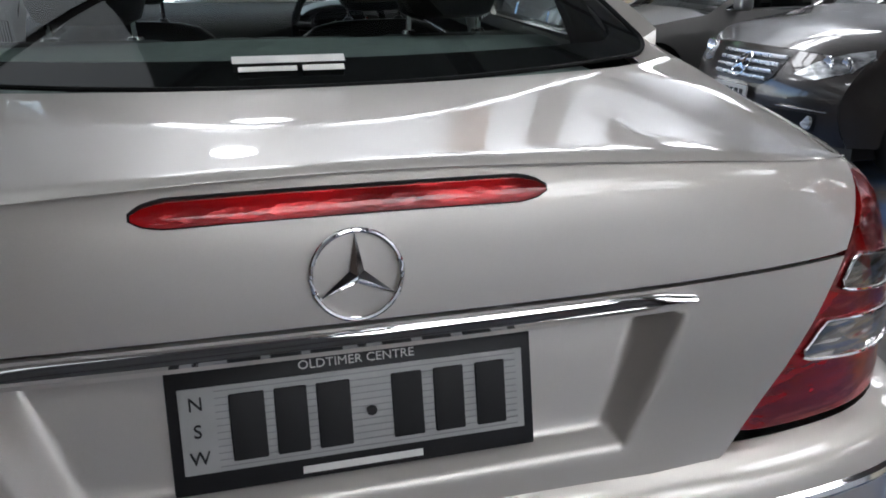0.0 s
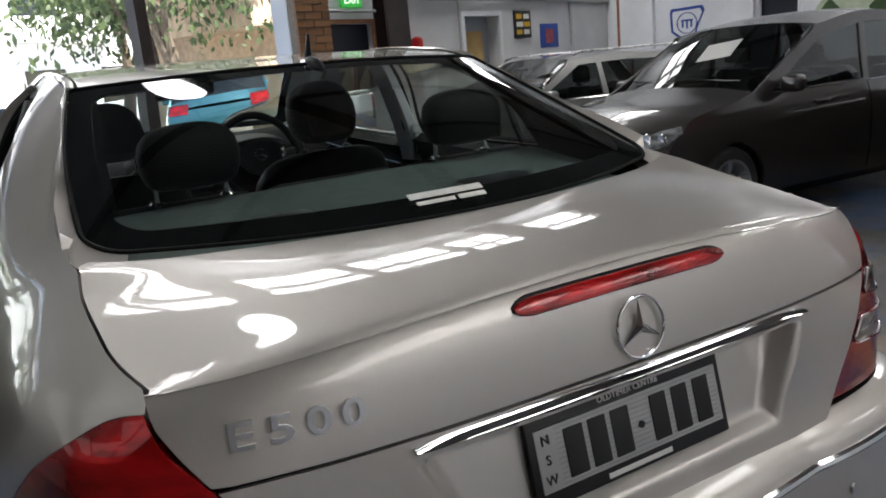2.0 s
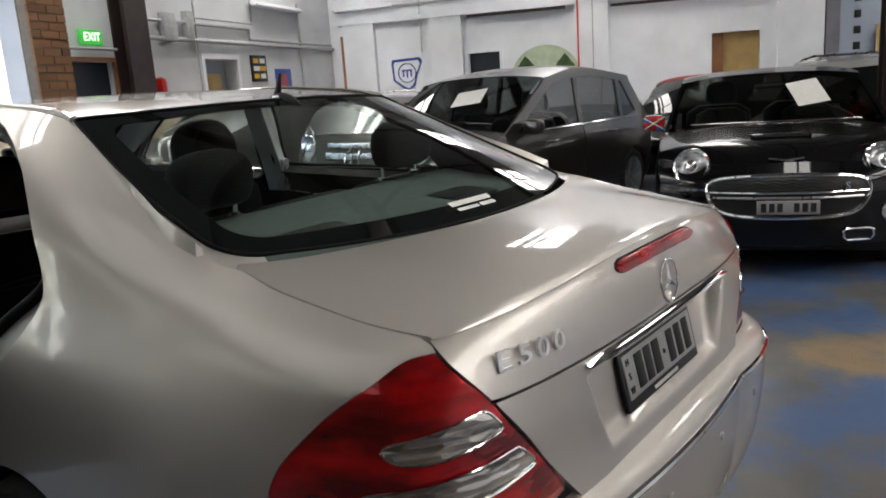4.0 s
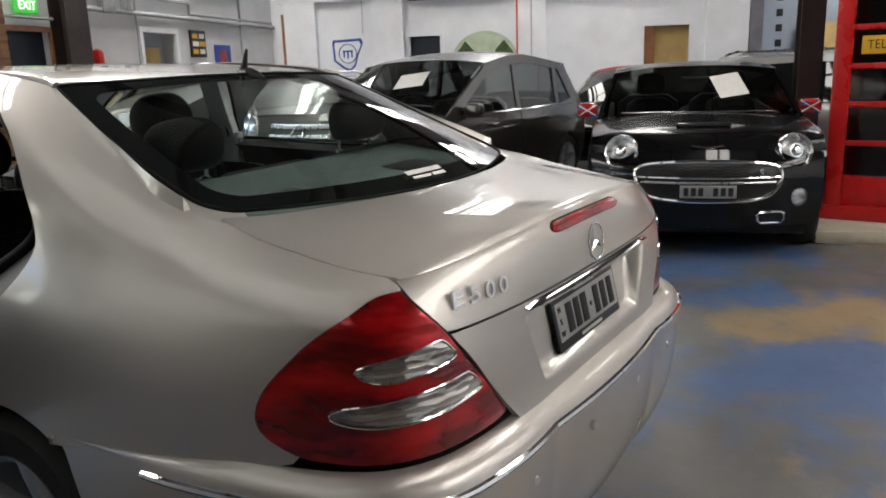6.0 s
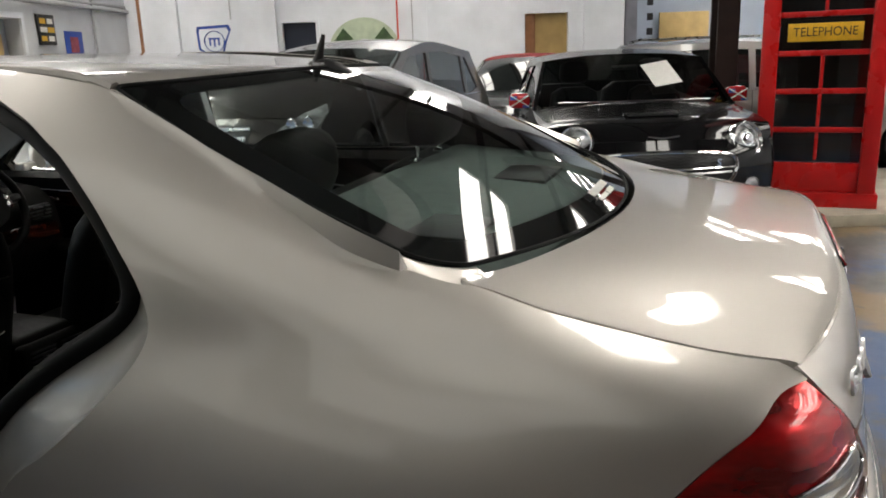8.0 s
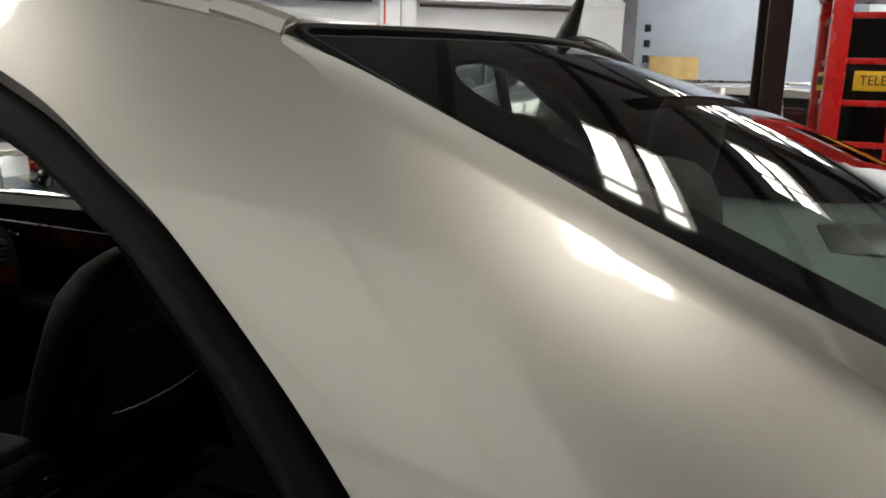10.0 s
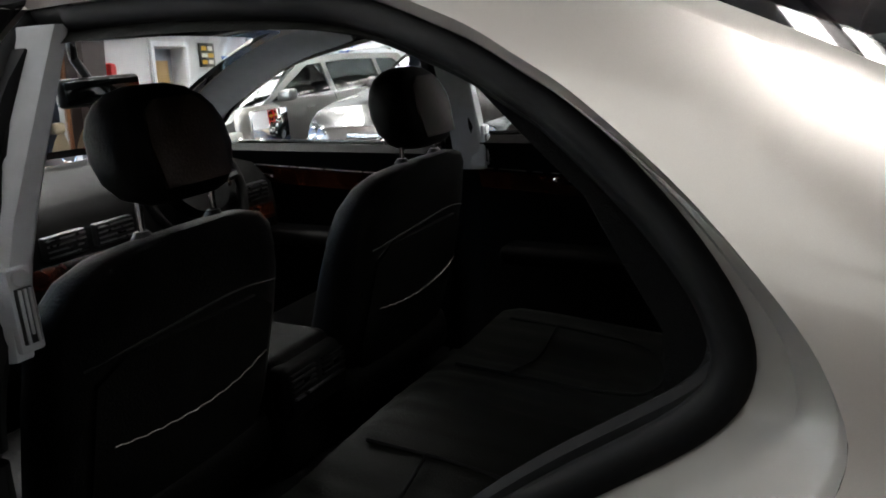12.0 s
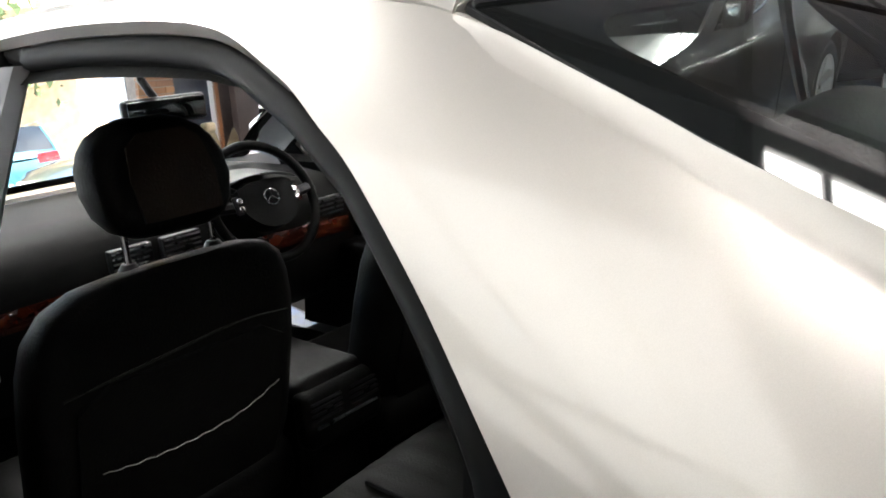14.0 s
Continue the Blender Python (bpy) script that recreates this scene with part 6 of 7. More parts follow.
bm = bmesh.new()
q = [bm.verts.new(facing @ Vector((x * 0.86, y * 0.84, 0.008))) for x, y in pts]
bm.faces.new(q)
part("sign_field", bm, WHITE, bsign)
bar("sign_ring", [facing @ Vector((0.17 * math.cos(a), 0.03 + 0.17 * math.sin(a), 0.01)) for a in np.linspace(0, 6.283, 33)[:-1]], 0.022, SIGN_BLUE, bsign, 6, True, squash=0.3)
boxes("sign_mark", [((-0.1, 0.06, 0.008), (0.1, 0.09, 0.013)), ((-0.015, -0.06, 0.008), (0.015, 0.08, 0.013)), ((-0.09, -0.04, 0.008), (-0.06, 0.06, 0.013)), ((0.06, -0.04, 0.008), (0.09, 0.06, 0.013))], SIGN_BLUE, bsign, m=facing)
# half-round sign
bm = bmesh.new()
face2 = HALL @ pose(U - 0.16, 2.13, 1.5, 90, 0, -90)
n = 24
for k in range(n):
    a0, a1 = math.pi * k / n, math.pi * (k + 1) / n
    vs = [bm.verts.new(face2 @ Vector((r * 1.1 * math.cos(a), r * math.sin(a), 0.0))) for r, a in ((0.2, a0), (0.55, a0), (0.55, a1), (0.2, a1))]
    bm.faces.new(vs)
bmesh.ops.remove_doubles(bm, verts=bm.verts, dist=1e-4)
hr_ = tagged(part("half_round_sign", bm, PALE_GREEN, None), "pale green half-round sign against the white wall", "sign")
for a in (35, 145):
    bm = bmesh.new()
    vs = [bm.verts.new(face2 @ Vector((r * 1.1 * math.cos(radians(w)), r * math.sin(radians(w)), 0.004))) for r, w in ((0.26, a - 16), (0.5, a - 16), (0.5, a + 16), (0.26, a + 16))]
    bm.faces.new(vs)
    part("sign_patch", bm, DARK_GREEN, hr_)
# grey cylinder bell on the wall
lathe("wall_bell", [(0.0, 0.05), (0.06, 0.04), (0.08, 0.0)], CONDUIT, None, 20, HALL @ pose(U - 0.15, 0.4, 2.86, 0, 0, 180))
tagged(bpy.data.objects["wall_bell"], "small grey bell on the wall", "bell")

# end of the white wall, and the recess behind
hall_box("trim", [((U - 0.1, -2.52, 0), (U + 0.3, -2.32, EAVES + 0.2))], STEEL_GREY, "grey steel post at the wall's end")
for k in range(4):
    wall_thing("cable_hook", "dark hook on the recess wall", "hook", [((U + 0.31, -2.9, 1.6 + 0.25 * k), (U + 0.36, -2.8, 1.72 + 0.25 * k))], INK, 0.01, "hooks")
wall_thing("plywood_sheet", "plywood sheet leaning in the recess", "board", [((END_U - 0.12, -4.6, 0), (END_U - 0.08, -3.6, 2.05))], PLY, 0.004)

# free-standing steel column, raised kerb, telephone box
col = boxes("steel_column", [((-0.1, -0.1, 0), (-0.08, 0.1, EAVES + 0.1)), ((0.08, -0.1, 0), (0.1, 0.1, EAVES + 0.1)), ((-0.08, -0.01, 0), (0.08, 0.01, EAVES + 0.1))], STEEL_DARK, None, 0.0, m=pose(6.2, 0.39, 0, 0, 0, TURN))
tagged(col, "dark brown steel column standing in the hall", "column", "", "structure")
kerb = boxes("kerb", [((4.45, -6.0, 0.0), (6.6, -1.62, 0.1))], KERB, None, 0.012, m=HALL)
tagged(kerb, "raised concrete slab with a pale edge", "kerb", "", "structure")

PH = pose(5.3, 0.08, 0.1, 0, 0, -92)     # its front left edge; local x runs along the front, y away
ph = thing("telephone_box", "red cast-iron telephone box with glazed panes", "telephone box", PH)
Wd, Ht = 0.92, 2.45
for x in (0.0, Wd - 0.13):
    for y in (0.0, Wd - 0.13):
        boxes("corner_post", [((x, y, 0), (x + 0.13, y + 0.13, 2.15))], PHONE_RED, ph, 0.012)
boxes("base", [((-0.02, -0.02, 0), (Wd + 0.02, Wd + 0.02, 0.12))], PHONE_RED, ph, 0.01)
boxes("head", [((-0.015, -0.015, 2.02), (Wd + 0.015, Wd + 0.015, 2.3))], PHONE_RED, ph, 0.02)
boxes("roof_dome", [((0.03, 0.03, 2.3), (Wd - 0.03, Wd - 0.03, 2.45))], PHONE_RED, ph, 0.07)
Z_ROWS = [0.36, 0.63, 0.94, 1.24, 1.54, 1.86]
for side_k in range(4):
    turn = Matrix.Translation((Wd / 2, Wd / 2, 0)) @ pose(0, 0, 0, 0, 0, 90 * side_k) @ Matrix.Translation((-Wd / 2, -Wd / 2, 0))
    boxes("kick_panel", [((0.13, 0.03, 0.12), (Wd - 0.13, 0.07, 0.36))], PHONE_RED, ph, 0.008, m=turn)
    for z in Z_ROWS[1:]:
        boxes("cross_bar", [((0.13, 0.03, z - 0.022), (Wd - 0.13, 0.065, z + 0.022))], PHONE_RED, ph, 0.006, m=turn)
    for z0_, z1_ in zip(Z_ROWS[:-1], Z_ROWS[1:]):
        if abs(z0_ - 1.24) > 0.01:
            boxes("glazing_bar", [((Wd / 2 - 0.014, 0.035, z0_ + 0.022), (Wd / 2 + 0.014, 0.06, z1_ - 0.022))], PHONE_RED, ph, 0.004, m=turn)
    p = boxes("pane", [((0.13, 0.046, 0.37), (Wd - 0.13, 0.05, 1.86))], TINTED, ph, m=turn)
    p.visible_shadow = False
    if side_k in (0, 1, 3):
        sg_ = boxes("telephone_sign", [((0.19, 0.022, 1.33), (Wd - 0.19, 0.03, 1.47))], SIGN_YELLOW, ph, 0.003, m=turn)
        writing("sign_lettering", "TELEPHONE", 0.1, INK, sg_, turn @ pose(Wd / 2, 0.02, 1.4, 90), 0.001, width=0.46)
boxes("back_board", [((0.14, Wd - 0.12, 0.12), (Wd - 0.14, Wd - 0.09, 1.9))], STEEL_GREY, ph, 0.006)
tel = boxes("telephone", [((0.3, 0.62, 0.9), (0.62, 0.79, 1.45))], INK, ph, 0.02)
bar("handset", [(0.34, 0.6, 1.15), (0.34, 0.57, 1.2), (0.34, 0.57, 1.34), (0.34, 0.6, 1.39)], 0.022, BLACK, tel, 8)

# ---- outside ----
gr = boxes("ground", [((-60, WALL_V + 0.25, -0.2), (60, 70, -0.005))], ASPHALT, None, m=HALL)
tagged(gr, "sunlit pale concrete yard", "ground", "", "structure")
bld = thing("apartment_building", "pale rendered apartment building across the yard", "building", HALL)
boxes("wall", [((-16, 30, 0), (18.5, 38, 9))], RENDERED, bld)
for i in range(11):
    for j in range(3):
        w = part("window", bmesh.new(), None, bld)
        boxes("pane", [((-14.5 + 3.0 * i, 29.95, 1.2 + 2.8 * j), (-13.0 + 3.0 * i, 29.985, 2.6 + 2.8 * j))], DARK_GLASS, w)
        boxes("sill", [((-14.6 + 3.0 * i, 29.85, 1.1 + 2.8 * j), (-12.9 + 3.0 * i, 29.98, 1.19 + 2.8 * j))], WHITE, w)
boxes("roof", [((-16.4, 29.6, 9), (18.9, 38.4, 9.3))], STEEL_GREY, bld)
for j in range(2):
    boxes("balcony", [((4.0, 29.2, 3.6 + 2.8 * j), (16.0, 29.98, 4.5 + 2.8 * j))], RENDERED, bld, 0.01)
brick = thing("brick_house", "cream brick house beside the yard", "building", HALL)
boxes("wall", [((10.9, 13.0, 0), (17, 19, 6.5))], CREAM_BRICK, brick)
boxes("roof", [((10.5, 12.6, 6.5), (17.4, 19.4, 6.8))], STEEL_GREY, brick)
bx_ = boxes("balcony", [((9.9, 13.2, 2.6), (10.9, 16.5, 3.5))], CREAM_BRICK, brick)


def tree(x, y, h, seed, spread=2.4):
    rnd = random.Random(seed)
    t = thing("tree", "green leafy tree with a pale trunk beyond the yard", "tree", HALL @ pose(x, y, 0), "trees")
    top = Vector((rnd.uniform(-0.3, 0.3), rnd.uniform(-0.3, 0.3), h * 0.6))
    bar("trunk", [(0, 0, 0), tuple(top * 0.5 + Vector((0.15, 0, 0))), tuple(top)], [0.22, 0.17, 0.1], BARK, t, 8)
    tips = []
    for k in range(7):
        a = k * 0.9 + rnd.uniform(-0.2, 0.2)
        tip = top + Vector((math.cos(a) * spread * rnd.uniform(0.5, 0.9), math.sin(a) * spread * rnd.uniform(0.5, 0.9), rnd.uniform(0.0, h * 0.35)))
        bar("limb", [tuple(top * rnd.uniform(0.5, 0.95)), tuple((top + tip) / 2 + Vector((0, 0, 0.2))), tuple(tip)], [0.08, 0.05, 0.02], BARK, t, 6)
        tips.append(tip)
    bm = bmesh.new()
    for k in range(2200):
        tip = rnd.choice(tips)
        p = tip + Vector((rnd.gauss(0, 0.55), rnd.gauss(0, 0.55), rnd.gauss(-0.1, 0.5))) * (spread / 2.2)
        m_ = Matrix.Translation(p) @ Euler((rnd.uniform(0, 6), rnd.uniform(0, 6), rnd.uniform(0, 6))).to_matrix().to_4x4()
        s_ = rnd.uniform(0.07, 0.15)
        vs = [bm.verts.new(m_ @ Vector(q)) for q in ((-s_, 0, 0), (0, -s_ * 0.45, 0), (s_, 0, 0), (0, s_ * 0.45, 0))]
        bm.faces.new(vs)
    tagged(part("crown", bm, LEAF, t, smooth=False), kind="stuff")


for x, y, h, sd in ((8.9, 14.6, 5.5, 1), (9.9, 17.5, 6.5, 2), (11.3, 18.9, 5.5, 3), (12.5, 23, 7, 4), (-3.5, 22, 5, 5)):
    tree(x, y, h, sd)
rnd = random.Random(9)
bm = bmesh.new()
for k in range(9000):
    p = Vector((rnd.uniform(-9, 4.5), 25.5 + rnd.uniform(-0.6, 0.6), abs(rnd.gauss(0.5, 0.45))))
    m_ = Matrix.Translation(p) @ Euler((rnd.uniform(0, 6), rnd.uniform(0, 6), rnd.uniform(0, 6))).to_matrix().to_4x4()
    s_ = rnd.uniform(0.06, 0.13)
    vs = [bm.verts.new(HALL @ m_ @ Vector(q)) for q in ((-s_, 0, 0), (0, -s_ * 0.5, 0), (s_, 0, 0), (0, s_ * 0.5, 0))]
    bm.faces.new(vs)
tagged(part("hedge", bm, LEAF, None, smooth=False), "green leafy hedge along the yard", "hedge", "", "stuff")
bol = lathe("bollard", [(0.0, 1.0), (0.06, 0.98), (0.07, 0.0)], SIGN_YELLOW, None, 16, HALL @ pose(2.6, V + 1.2, 0, 0, -90, 0))
tagged(bol, "yellow safety bollard outside the doorway", "bollard")


# ---- the other cars ----
def make_car(name, label, m, paint, L, W, H, zb, hood, ws_top, roof_end, rear, front_axle, rear_axle, radius, nose=((0.2, 0.14), (0.34, 0.05), (0.5, 0.0), (0.62, 0.03)), bow=0.22,
             tail=((0.25, 0.1), (0.45, 0.02), (0.7, 0.0), (0.9, 0.06)), pillars=(), roof_w=0.74, roof_mat=None, group="parked cars", spokes=5, rails=False, lamps=None, mirror_mat=None, cabin=False):
    """A parked car. Its nose lies at y = 0, it points towards -y. hood: (y, z) pairs up to the windscreen's foot; rear: pairs from the
    rear window's foot to the tail; nose and tail: (z, set-back) pairs."""
    c = thing(name, label, "car", m, group)
    hw = W / 2
    pane_mat = TINTED if cabin else DARK_GLASS
    z0 = hood[0][1]

    def plan(y):
        f, r = max(0.0, (0.9 - y) / 0.9), max(0.0, (y - (L - 0.7)) / 0.7)
        return hw * (1 - 0.13 * f**2.2 - 0.08 * r**2)

    def side(y, z):
        w = plan(y)
        zs = (0.18, 0.4, 0.62, zb - 0.14, zb, H - 0.03)
        vs = (w - 0.05, w - 0.012, w, w - 0.012, w - 0.05, w * roof_w)
        return (cubic(z, zs, vs), y, z)

    hood_line = spline(hood, 0.08)
    roof_line = spline([ws_top, ((ws_top[0] * 0.6 + roof_end[0] * 0.4), H), roof_end], 0.1)
    rear_line = spline(rear, 0.08)
    yf = lambda z: cubic(z, [q[0] for q in nose] + [z0], [q[1] for q in nose] + [hood[0][0]])
    yr = lambda z: L - cubic(z, [q[0] for q in tail], [q[1] for q in tail])
    zr = rear[-1][1]
    fr = [(yf(z) + bow * 0.85, z) for z in np.linspace(0.24, z0 - 0.05, 7)]
    bk = [(yr(z) - 0.1, z) for z in np.linspace(zr - 0.04, 0.26, 7)]
    arc = lambda y: [(y - (radius + 0.035) * math.cos(radians(a)), radius + (radius + 0.035) * math.sin(radians(a))) for a in range(-10, 191, 10)]
    up = fr + [(y + bow * 0.85 * max(0, 1 - k / 4), z - 0.05) for k, (y, z) in enumerate(hood_line)][1:]
    up += lines([(hood[-1][0] + 0.03, hood[-1][1] - 0.04), (ws_top[0] + 0.05, ws_top[1] - 0.045)], 0.1)
    up += [(y, z - 0.05) for y, z in roof_line] + lines([(roof_end[0] - 0.03, roof_end[1] - 0.05), (rear[0][0] - 0.03, rear[0][1] - 0.04)], 0.1)[1:] + [(y - (0.1 if k == len(rear_line) - 1 else 0.0), z - 0.045) for k, (y, z) in enumerate(rear_line)] + bk
    low = lines([(bk[-1][0], 0.26), (rear_axle + radius + 0.04, 0.24)], 0.1) + arc(rear_axle)[::-1] + lines([(rear_axle - radius - 0.04, 0.22), (front_axle + radius + 0.04, 0.22)], 0.1)[0:] + arc(front_axle)[::-1] + lines([(front_axle - radius - 0.04, 0.23), (fr[0][0], 0.24)], 0.1)
    out = [tuple(q) for q in up + low[1:]]
    # windows
    zlow = zb + 0.02
    a0, a1 = np.array((hood[-1][0] + 0.2, zlow)), np.array((ws_top[0] + 0.14, ws_top[1] - 0.1))
    a0 = a1 + (a0 - a1) * min(1.0, (a1[1] - zlow) / max(1e-3, a1[1] - a0[1]))
    c1, c0 = np.array((roof_end[0] - 0.18, roof_end[1] - 0.11)), np.array((rear[0][0] - 0.3, zlow + 0.05))
    cuts = [None, *pillars, None]
    holes = []
    for i in range(len(cuts) - 1):
        lo_l, hi_l = (a0[0], a1[0]) if cuts[i] is None else (cuts[i] + 0.035, cuts[i] + 0.05)
        lo_r, hi_r = (c0[0], c1[0]) if cuts[i + 1] is None else (cuts[i + 1] - 0.035, cuts[i + 1] - 0.02)
        hz = lambda y: float(np.interp(y, [a1[0], 0.5 * (a1[0] + c1[0]), c1[0]], [a1[1], H - 0.125, c1[1]]))
        poly = [(lo_l, zlow), (hi_l, hz(hi_l)), (0.5 * (hi_l + hi_r), hz(0.5 * (hi_l + hi_r))), (hi_r, hz(hi_r)), (lo_r, zlow + (0.05 if cuts[i + 1] is None else 0.015))]
        holes.append(dense(poly, 0.06))
    for sg in (1, -1):
        panel("side_panel", out, side, paint, c, 0.085, holes=holes, rim=0.03, mirror=sg < 0)
        for h in holes:
            panel("side_window", [tuple(q) for q in inset(h, -0.008)], lambda y, z: (side(y, z)[0] - 0.012, y, z), pane_mat, c, 0.12, rim=0.0, mirror=sg < 0).visible_shadow = not cabin
        line = [np.array(side(y, zlow - 0.005)) + np.array((0.004, 0, 0)) for y in np.linspace(a0[0], c0[0], 20)]
        for q in line:
            q[0] *= sg
        bar("waist_strip", line, 0.006, CHROME, c, 6)
        for ya in [hood[-1][0] + 0.75, *[p + 0.6 for p in pillars[:1]]]:
            p = np.array(side(ya, zb - 0.1))
            bar("door_handle", [(sg * (p[0] + 0.01), ya - 0.09, p[2]), (sg * (p[0] + 0.028), ya - 0.06, p[2]), (sg * (p[0] + 0.028), ya + 0.06, p[2]), (sg * (p[0] + 0.01), ya + 0.09, p[2])], 0.012, paint, c, 6)
        for p in pillars[:1]:
            seam = [np.array(side(p, z)) + np.array((0.001, 0, 0)) for z in np.linspace(0.26, zb, 10)]
            for q in seam:
                q[0] *= sg
            bar("door_gap", seam, 0.004, SEAL, c, 4)
        mz = zb + 0.06
        p = np.array(side(hood[-1][0] + 0.33, mz))
        mp = part("side_mirror", bmesh.new(), None, c)
        soft_block("mirror_case", (sg * (p[0] + 0.11) - 0.09, hood[-1][0] + 0.25, mz - 0.055), (sg * (p[0] + 0.11) + 0.09, hood[-1][0] + 0.38, mz + 0.075), mirror_mat or paint, mp, 0.045)
        soft_block("mirror_foot", (sg * p[0] - 0.04, hood[-1][0] + 0.3, mz - 0.05), (sg * p[0] + 0.04, hood[-1][0] + 0.35, mz - 0.02), BLACK, mp, 0.01)
        for ya in (front_axle, rear_axle):
            wheel(pose(sg * (plan(ya) - 0.125), ya, radius, 0, 0, 0 if sg > 0 else 180), radius, 0.2, spokes, c, radius - 0.1)
            boxes("arch_liner", [((sg * (plan(ya) - 0.3) - 0.05, ya - radius - 0.03, 0.15), (sg * (plan(ya) - 0.3) + 0.05, ya + radius + 0.03, radius * 2 + 0.02))], BLACK, c)
        if rails:
            rr = [(sg * (side(y, H - 0.05)[0] - 0.01), y, H - 0.02 + (0.02 if 0.15 < (y - ws_top[0]) < roof_end[0] - ws_top[0] - 0.2 else -0.02)) for y in np.linspace(ws_top[0] + 0.1, roof_end[0] - 0.1, 14)]
            bar("roof_rail", rr, 0.014, SATIN, c, 6)

    # top skins: bonnet, windscreen, roof, rear window, boot, each lofted across
    def skin(nm, path, mat, bows, crown, grow=0.0):
        bm = bmesh.new()
        rows = []
        for (y, z), b in zip(path, bows):
            row = []
            for u in np.linspace(-1, 1, 15):
                w = side(y + b, z - crown)[0] + grow
                row.append(bm.verts.new((u * w, y + b * u * u, z - crown * abs(u) ** 2.6)))
            rows.append(row)
        for a, b in zip(rows[:-1], rows[1:]):
            for k in range(14):
                bm.faces.new((a[k], a[k + 1], b[k + 1], b[k]))
        bmesh.ops.recalc_face_normals(bm, faces=bm.faces)
        return part(nm, bm, mat, c)

    n = len(hood_line)
    skin("bonnet", hood_line, paint, [bow * 0.85 * max(0, 1 - k / 4) for k in range(n)], 0.048)
    ws = [np.array(hood[-1]) + (np.array(ws_top) - np.array(hood[-1])) * k + np.array((0, 0.035 * math.sin(math.pi * k))) for k in np.linspace(0, 1, 8)]
    skin("windscreen", ws, pane_mat, [0.12 * (1 - 0.5 * k) for k in np.linspace(0, 1, 8)], 0.04, -0.045).visible_shadow = not cabin
    skin("roof", roof_line, roof_mat or paint, [0.06 * (1 - 2 * k) for k in np.linspace(0, 1, len(roof_line))], 0.048)
    rw = [np.array(roof_end) + (np.array(rear[0]) - np.array(roof_end)) * k + np.array((0, 0.03 * math.sin(math.pi * k))) for k in np.linspace(0, 1, 7)]
    skin("rear_window", rw, pane_mat, [-0.06] * 7, 0.045, -0.03).visible_shadow = not cabin
    skin("boot", rear_line, paint, [-0.1 * k for k in np.linspace(0.3, 1, len(rear_line))], 0.043)
    front = lambda x, z: (x, yf(z) + bow * (abs(x) / hw) ** 2.2, z)
    back = lambda x, z: (x, yr(z) - 0.12 * (abs(x) / hw) ** 2.2, z)
    wf = lambda z: side(yf(z) + bow * 0.85, z)[0]
    fo = [(wf(z), z) for z in np.linspace(0.24, z0 - 0.045, 8)] + [(x, z0 - 0.05 * (abs(x) / hw) ** 2) for x in np.linspace(wf(z0 - 0.05), -wf(z0 - 0.05), 14)][1:] + [(-wf(z), z) for z in np.linspace(z0 - 0.045, 0.24, 8)][1:] + [(x, 0.24) for x in np.linspace(-wf(0.24), wf(0.24), 12)][1:-1]
    panel("front_panel", fo, front, paint, c, 0.07, rim=0.02)
    wb = lambda z: side(yr(z) - 0.1, z)[0]
    bo = [(wb(z), z) for z in np.linspace(0.26, zr - 0.04, 8)] + [(-wb(z), z) for z in np.linspace(zr - 0.04, 0.26, 8)]
    panel("tail_panel", [tuple(q) for q in dense(bo, 0.1)], back, paint, c, 0.1, rim=0.02, flip=True)
    boxes("underbody", [((-hw + 0.15, 0.4, 0.14), (hw - 0.15, L - 0.4, 0.26))], BLACK, c)
    if cabin:
        ci = part("cabin", bmesh.new(), None, c, "dark cabin with seats and dashboard")
        y0, y1 = hood[-1][0] + 0.1, rear[0][0] - 0.25
        boxes("cabin_floor", [((-hw + 0.16, y0, 0.26), (hw - 0.16, y1, 0.32))], CARPET, ci)
        soft_block("dashboard", (-hw + 0.16, y0, 0.6), (hw - 0.16, y0 + 0.5, zb - 0.02), BLACK, ci, 0.05)
        boxes("door_lining", [((sg * (hw - 0.15) - 0.02, y0, 0.3), (sg * (hw - 0.15) + 0.02, y1, zb - 0.02)) for sg in (1, -1)], BLACK, ci, 0.01)
        ys = ws_top[0] + 0.42
        for x in (-0.36, 0.36):
            cushion("seat", [(x, ys + 0.12 * (zb - z), z, w, 0.07) for z, w in ((0.34, 0.24), (0.5, 0.25), (0.8, 0.24), (zb + 0.06, 0.21), (zb + 0.11, 0.13))], BLACK, ci)
            cushion("headrest", [(x, ys + 0.02, zb + z, w, d) for z, w, d in ((0.15, 0.1, 0.03), (0.17, 0.13, 0.05), (0.25, 0.135, 0.055), (0.32, 0.12, 0.045), (0.345, 0.07, 0.02))], BLACK, ci)
            cushion("rear_seat", [(x, y1 - 0.25 + 0.2 * (zb - z), z, w, 0.08) for z, w in ((0.34, 0.3), (0.6, 0.32), (zb, 0.3), (zb + 0.07, 0.2))], BLACK, ci)
        bar("steering_wheel", [(0.37 + 0.18 * math.cos(a), y0 + 0.62 - 0.07 * math.sin(a), zb - 0.06 + 0.17 * math.sin(a)) for a in np.linspace(0, 2 * math.pi, 25)[:-1]], 0.014, BLACK, ci, 6, True)
        bar("inner_mirror", [(-0.11, ws_top[0] - 0.08, ws_top[1] - 0.12), (0.11, ws_top[0] - 0.08, ws_top[1] - 0.12)], 0.03, BLACK, ci, 8, squash=0.7)
    if lamps:
        for sg in (1, -1):
            lens = dense([(sg * x, z) for x, z in lamps], 0.03)
            lm = panel("headlamp", lens, lambda x, z: np.array(front(x, z)) - np.array((0, 0.006, 0)), LAMP_GLASS, c, 0.03, rim=0.02, label="clear headlamp")
